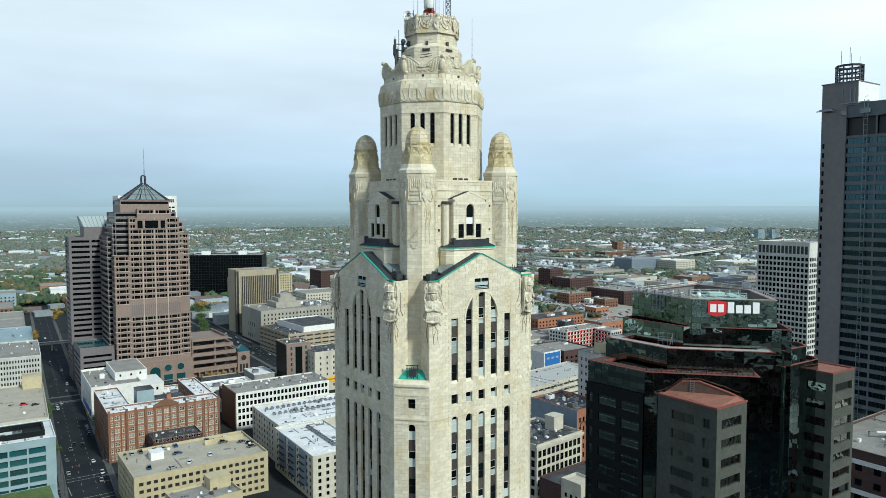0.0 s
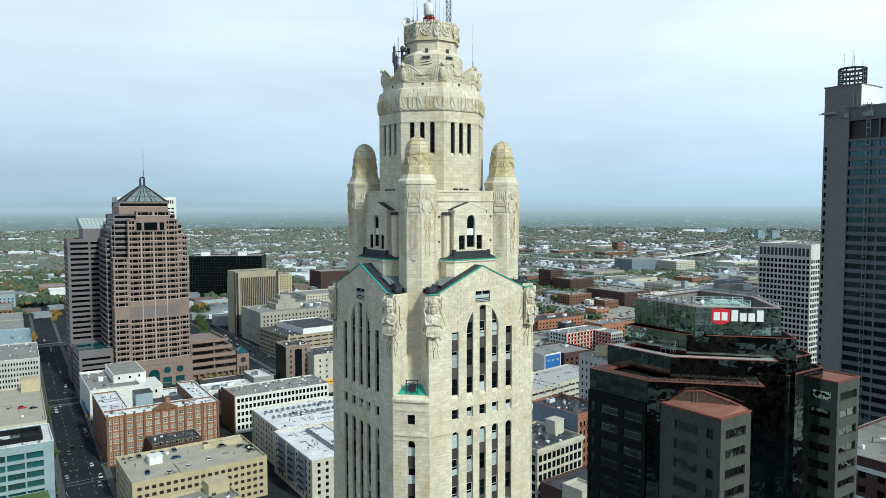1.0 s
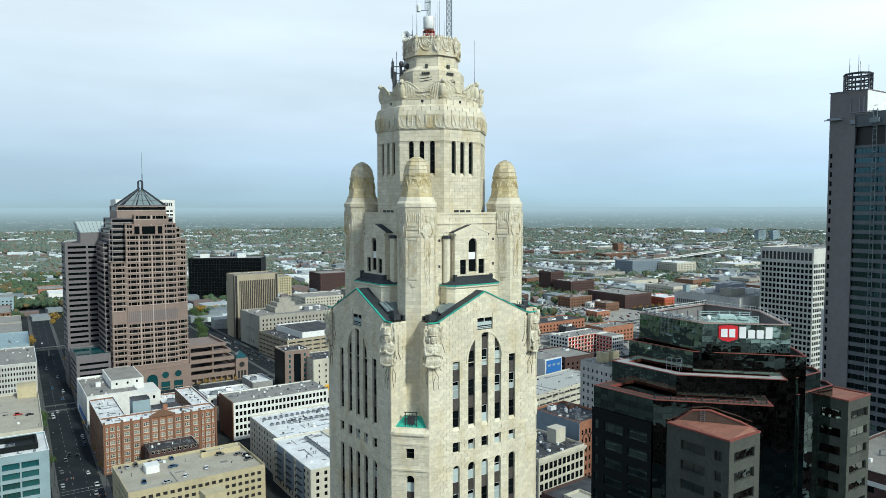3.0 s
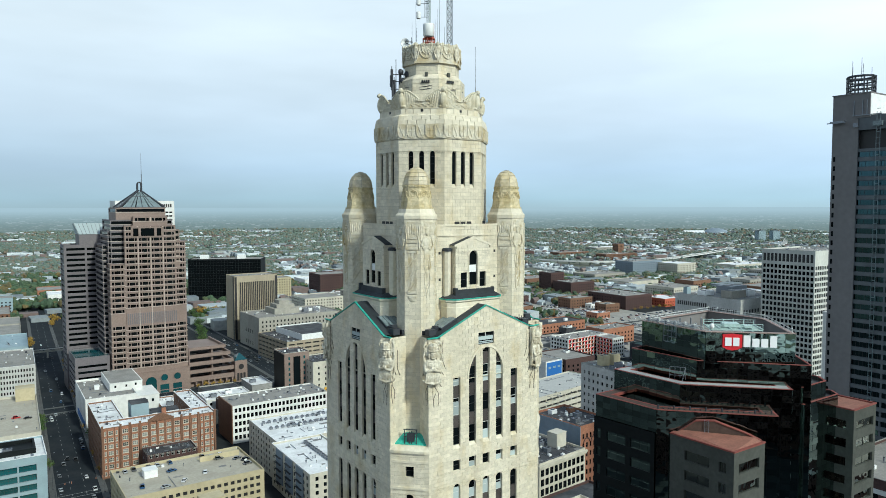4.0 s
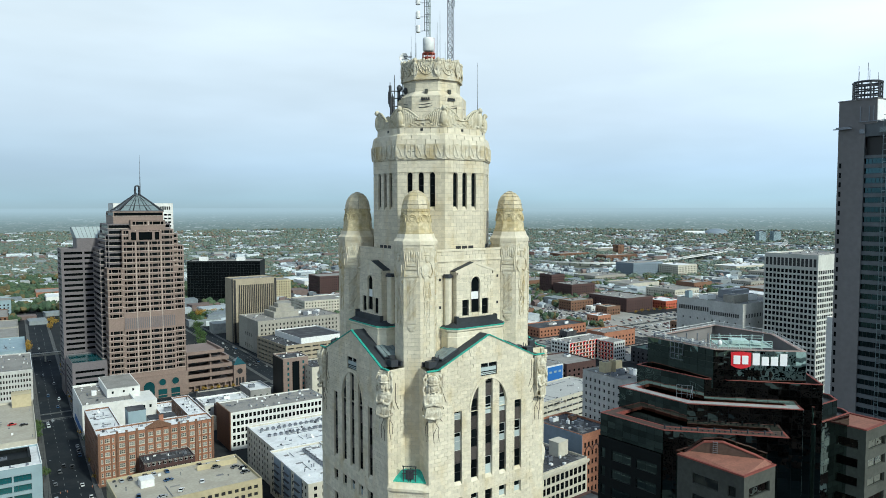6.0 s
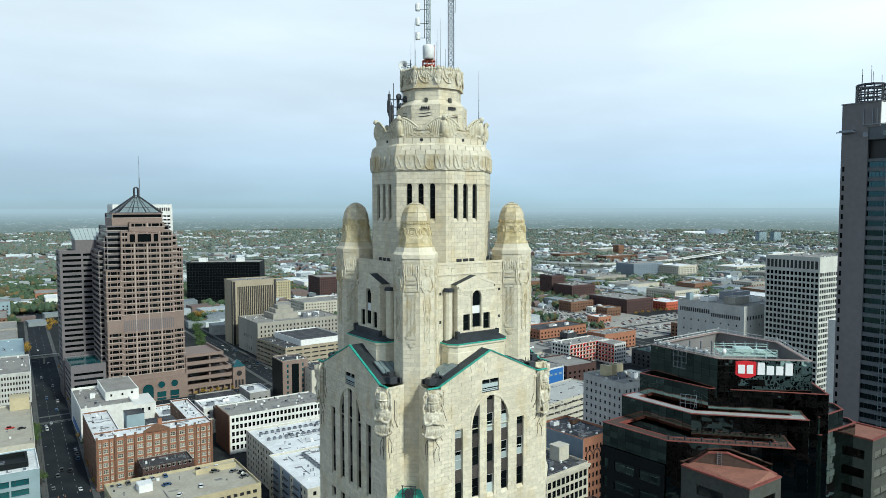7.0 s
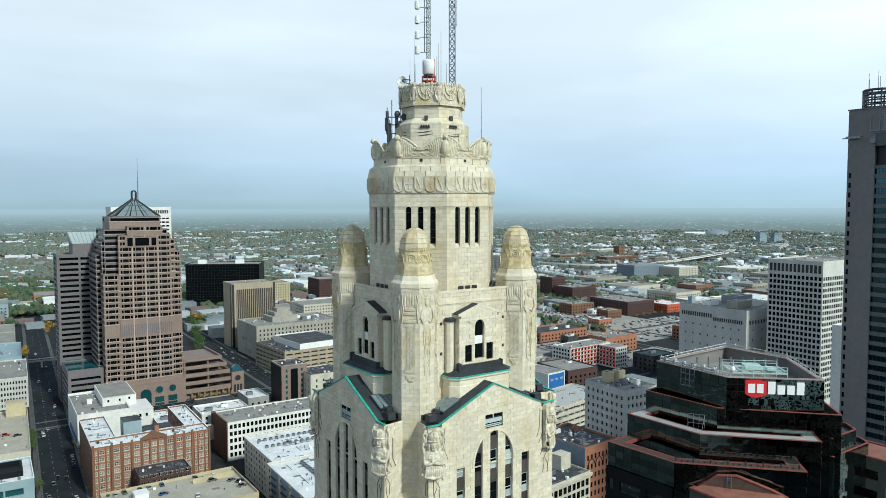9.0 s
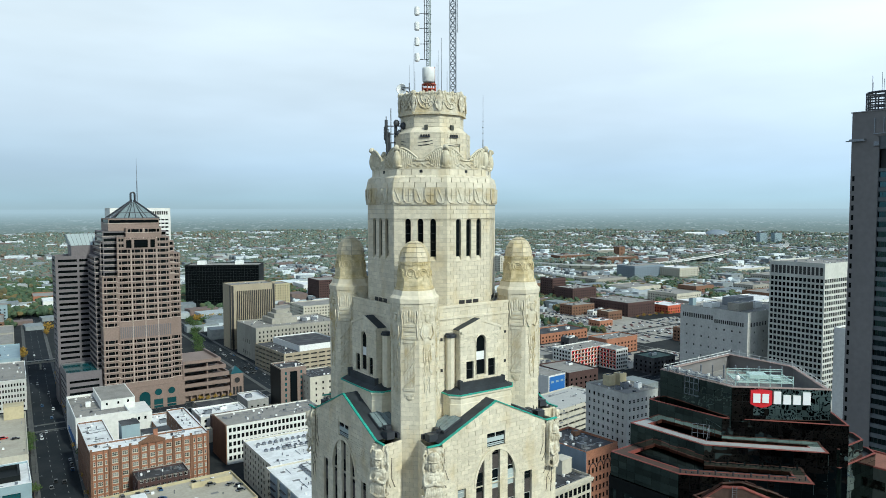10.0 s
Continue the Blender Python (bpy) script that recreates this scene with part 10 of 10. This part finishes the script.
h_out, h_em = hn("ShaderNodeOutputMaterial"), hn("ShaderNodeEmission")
h_pos, h_sep = hn("ShaderNodeNewGeometry"), hn("ShaderNodeSeparateXYZ")
ht.links.new(h_pos.outputs["Position"], h_sep.inputs[0])
# a height on the ring stands for a place on the plain beyond it: things shrink towards the horizon
h_sub, h_div, h_log = hn("ShaderNodeMath", operation="SUBTRACT"), hn("ShaderNodeMath", operation="DIVIDE"), hn("ShaderNodeMath", operation="LOGARITHM")
h_sub.inputs[0].default_value, h_div.inputs[0].default_value, h_log.inputs[1].default_value = 150.0, 150.0, math.e
ht.links.new(h_sep.outputs[2], h_sub.inputs[1])
ht.links.new(h_sub.outputs[0], h_div.inputs[1])
ht.links.new(h_div.outputs[0], h_log.inputs[0])
h_far = hn("ShaderNodeCombineXYZ")
ht.links.new(h_sep.outputs[0], h_far.inputs[0])
ht.links.new(h_sep.outputs[1], h_far.inputs[1])
ht.links.new(h_log.outputs[0], h_far.inputs[2])


def plain(size, rows):
    mp = hn("ShaderNodeMapping")
    mp.inputs["Scale"].default_value = (1 / size, 1 / size, rows)
    ht.links.new(h_far.outputs[0], mp.inputs[0])
    return mp.outputs[0]


def h_range(sock, lo, hi, a, z):
    mr = hn("ShaderNodeMapRange")
    mr.inputs[1].default_value, mr.inputs[2].default_value, mr.inputs[3].default_value, mr.inputs[4].default_value = lo, hi, a, z
    ht.links.new(sock, mr.inputs[0])
    return mr.outputs[0]


def h_mix(fac, a, b):
    mx = hn("ShaderNodeMix", data_type="RGBA")
    for k, v in ((0, fac), (6, a), (7, b)):
        if isinstance(v, tuple):
            mx.inputs[k].default_value = (*v, 1)
        else:
            ht.links.new(v, mx.inputs[k])
    return mx.outputs[2]


h_woods, h_fine = hn("ShaderNodeTexNoise"), hn("ShaderNodeTexNoise")
h_woods.inputs["Scale"].default_value, h_woods.inputs["Detail"].default_value = 1.0, 4
h_fine.inputs["Scale"].default_value, h_fine.inputs["Detail"].default_value = 1.0, 3
ht.links.new(plain(110, 10), h_woods.inputs["Vector"])
ht.links.new(plain(15, 26), h_fine.inputs["Vector"])
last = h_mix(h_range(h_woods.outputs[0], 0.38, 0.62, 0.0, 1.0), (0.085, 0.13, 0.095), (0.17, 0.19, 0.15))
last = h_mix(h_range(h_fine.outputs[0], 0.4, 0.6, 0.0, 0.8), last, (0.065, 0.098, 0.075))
# roofs in loose clusters among the woods
h_town = hn("ShaderNodeTexNoise")
h_town.inputs["Scale"].default_value, h_town.inputs["Detail"].default_value = 1.0, 3
ht.links.new(plain(240, 9), h_town.inputs["Vector"])
town = h_range(h_town.outputs[0], 0.42, 0.62, 0.0, 0.16)
for size, rows, chance, cols in ((11, 34, 0.90, ((0.46, 0.50, 0.52), (0.20, 0.20, 0.20), (0.34, 0.36, 0.37), (0.22, 0.17, 0.14))), (21, 28, 0.94, ((0.62, 0.66, 0.68), (0.30, 0.32, 0.33), (0.50, 0.54, 0.56), (0.20, 0.22, 0.20)))):
    vo, tint, cr_ = hn("ShaderNodeTexVoronoi"), hn("ShaderNodeSeparateColor"), hn("ShaderNodeValToRGB")
    vo.inputs["Scale"].default_value = 1.0
    ht.links.new(plain(size, rows), vo.inputs["Vector"])
    ht.links.new(vo.outputs["Color"], tint.inputs[0])
    cr_.color_ramp.interpolation = "CONSTANT"
    ce = cr_.color_ramp.elements
    ce[0].position, ce[0].color = 0.0, (*cols[0], 1)
    ce[1].position, ce[1].color = 0.3, (*cols[1], 1)
    for q_, c_ in ((0.55, cols[2]), (0.8, cols[3])):
        n_ = ce.new(q_)
        n_.color = (*c_, 1)
    ht.links.new(tint.outputs[1], cr_.inputs[0])
    h_sum = hn("ShaderNodeMath", operation="ADD")
    ht.links.new(tint.outputs[0], h_sum.inputs[0])
    ht.links.new(town, h_sum.inputs[1])
    last = h_mix(h_range(h_sum.outputs[0], chance + 0.03, chance + 0.09, 0.0, 0.55), last, cr_.outputs[0])
# haze painted into the colour, thicker towards the ring's top
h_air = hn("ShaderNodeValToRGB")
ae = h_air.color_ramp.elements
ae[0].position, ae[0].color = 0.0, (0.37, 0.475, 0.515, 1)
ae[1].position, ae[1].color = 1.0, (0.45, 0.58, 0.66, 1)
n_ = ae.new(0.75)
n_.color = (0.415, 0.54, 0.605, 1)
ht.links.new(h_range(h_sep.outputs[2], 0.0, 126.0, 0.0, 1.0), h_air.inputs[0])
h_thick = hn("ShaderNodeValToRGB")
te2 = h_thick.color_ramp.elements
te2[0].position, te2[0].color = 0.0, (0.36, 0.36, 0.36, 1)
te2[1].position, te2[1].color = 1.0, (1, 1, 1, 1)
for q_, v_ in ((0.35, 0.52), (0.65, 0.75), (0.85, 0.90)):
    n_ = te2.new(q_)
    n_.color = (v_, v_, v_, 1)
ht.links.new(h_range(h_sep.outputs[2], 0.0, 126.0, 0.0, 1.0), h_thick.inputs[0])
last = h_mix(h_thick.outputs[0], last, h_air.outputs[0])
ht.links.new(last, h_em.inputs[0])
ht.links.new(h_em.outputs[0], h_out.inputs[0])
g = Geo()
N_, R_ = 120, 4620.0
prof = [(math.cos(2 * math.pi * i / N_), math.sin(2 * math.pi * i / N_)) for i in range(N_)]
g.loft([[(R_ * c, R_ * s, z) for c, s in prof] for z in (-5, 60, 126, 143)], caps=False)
tagged(g.thing("backdrop", [HAZE]), "self-lit backdrop painted with a hazy wooded plain", "backdrop", kind="structure")
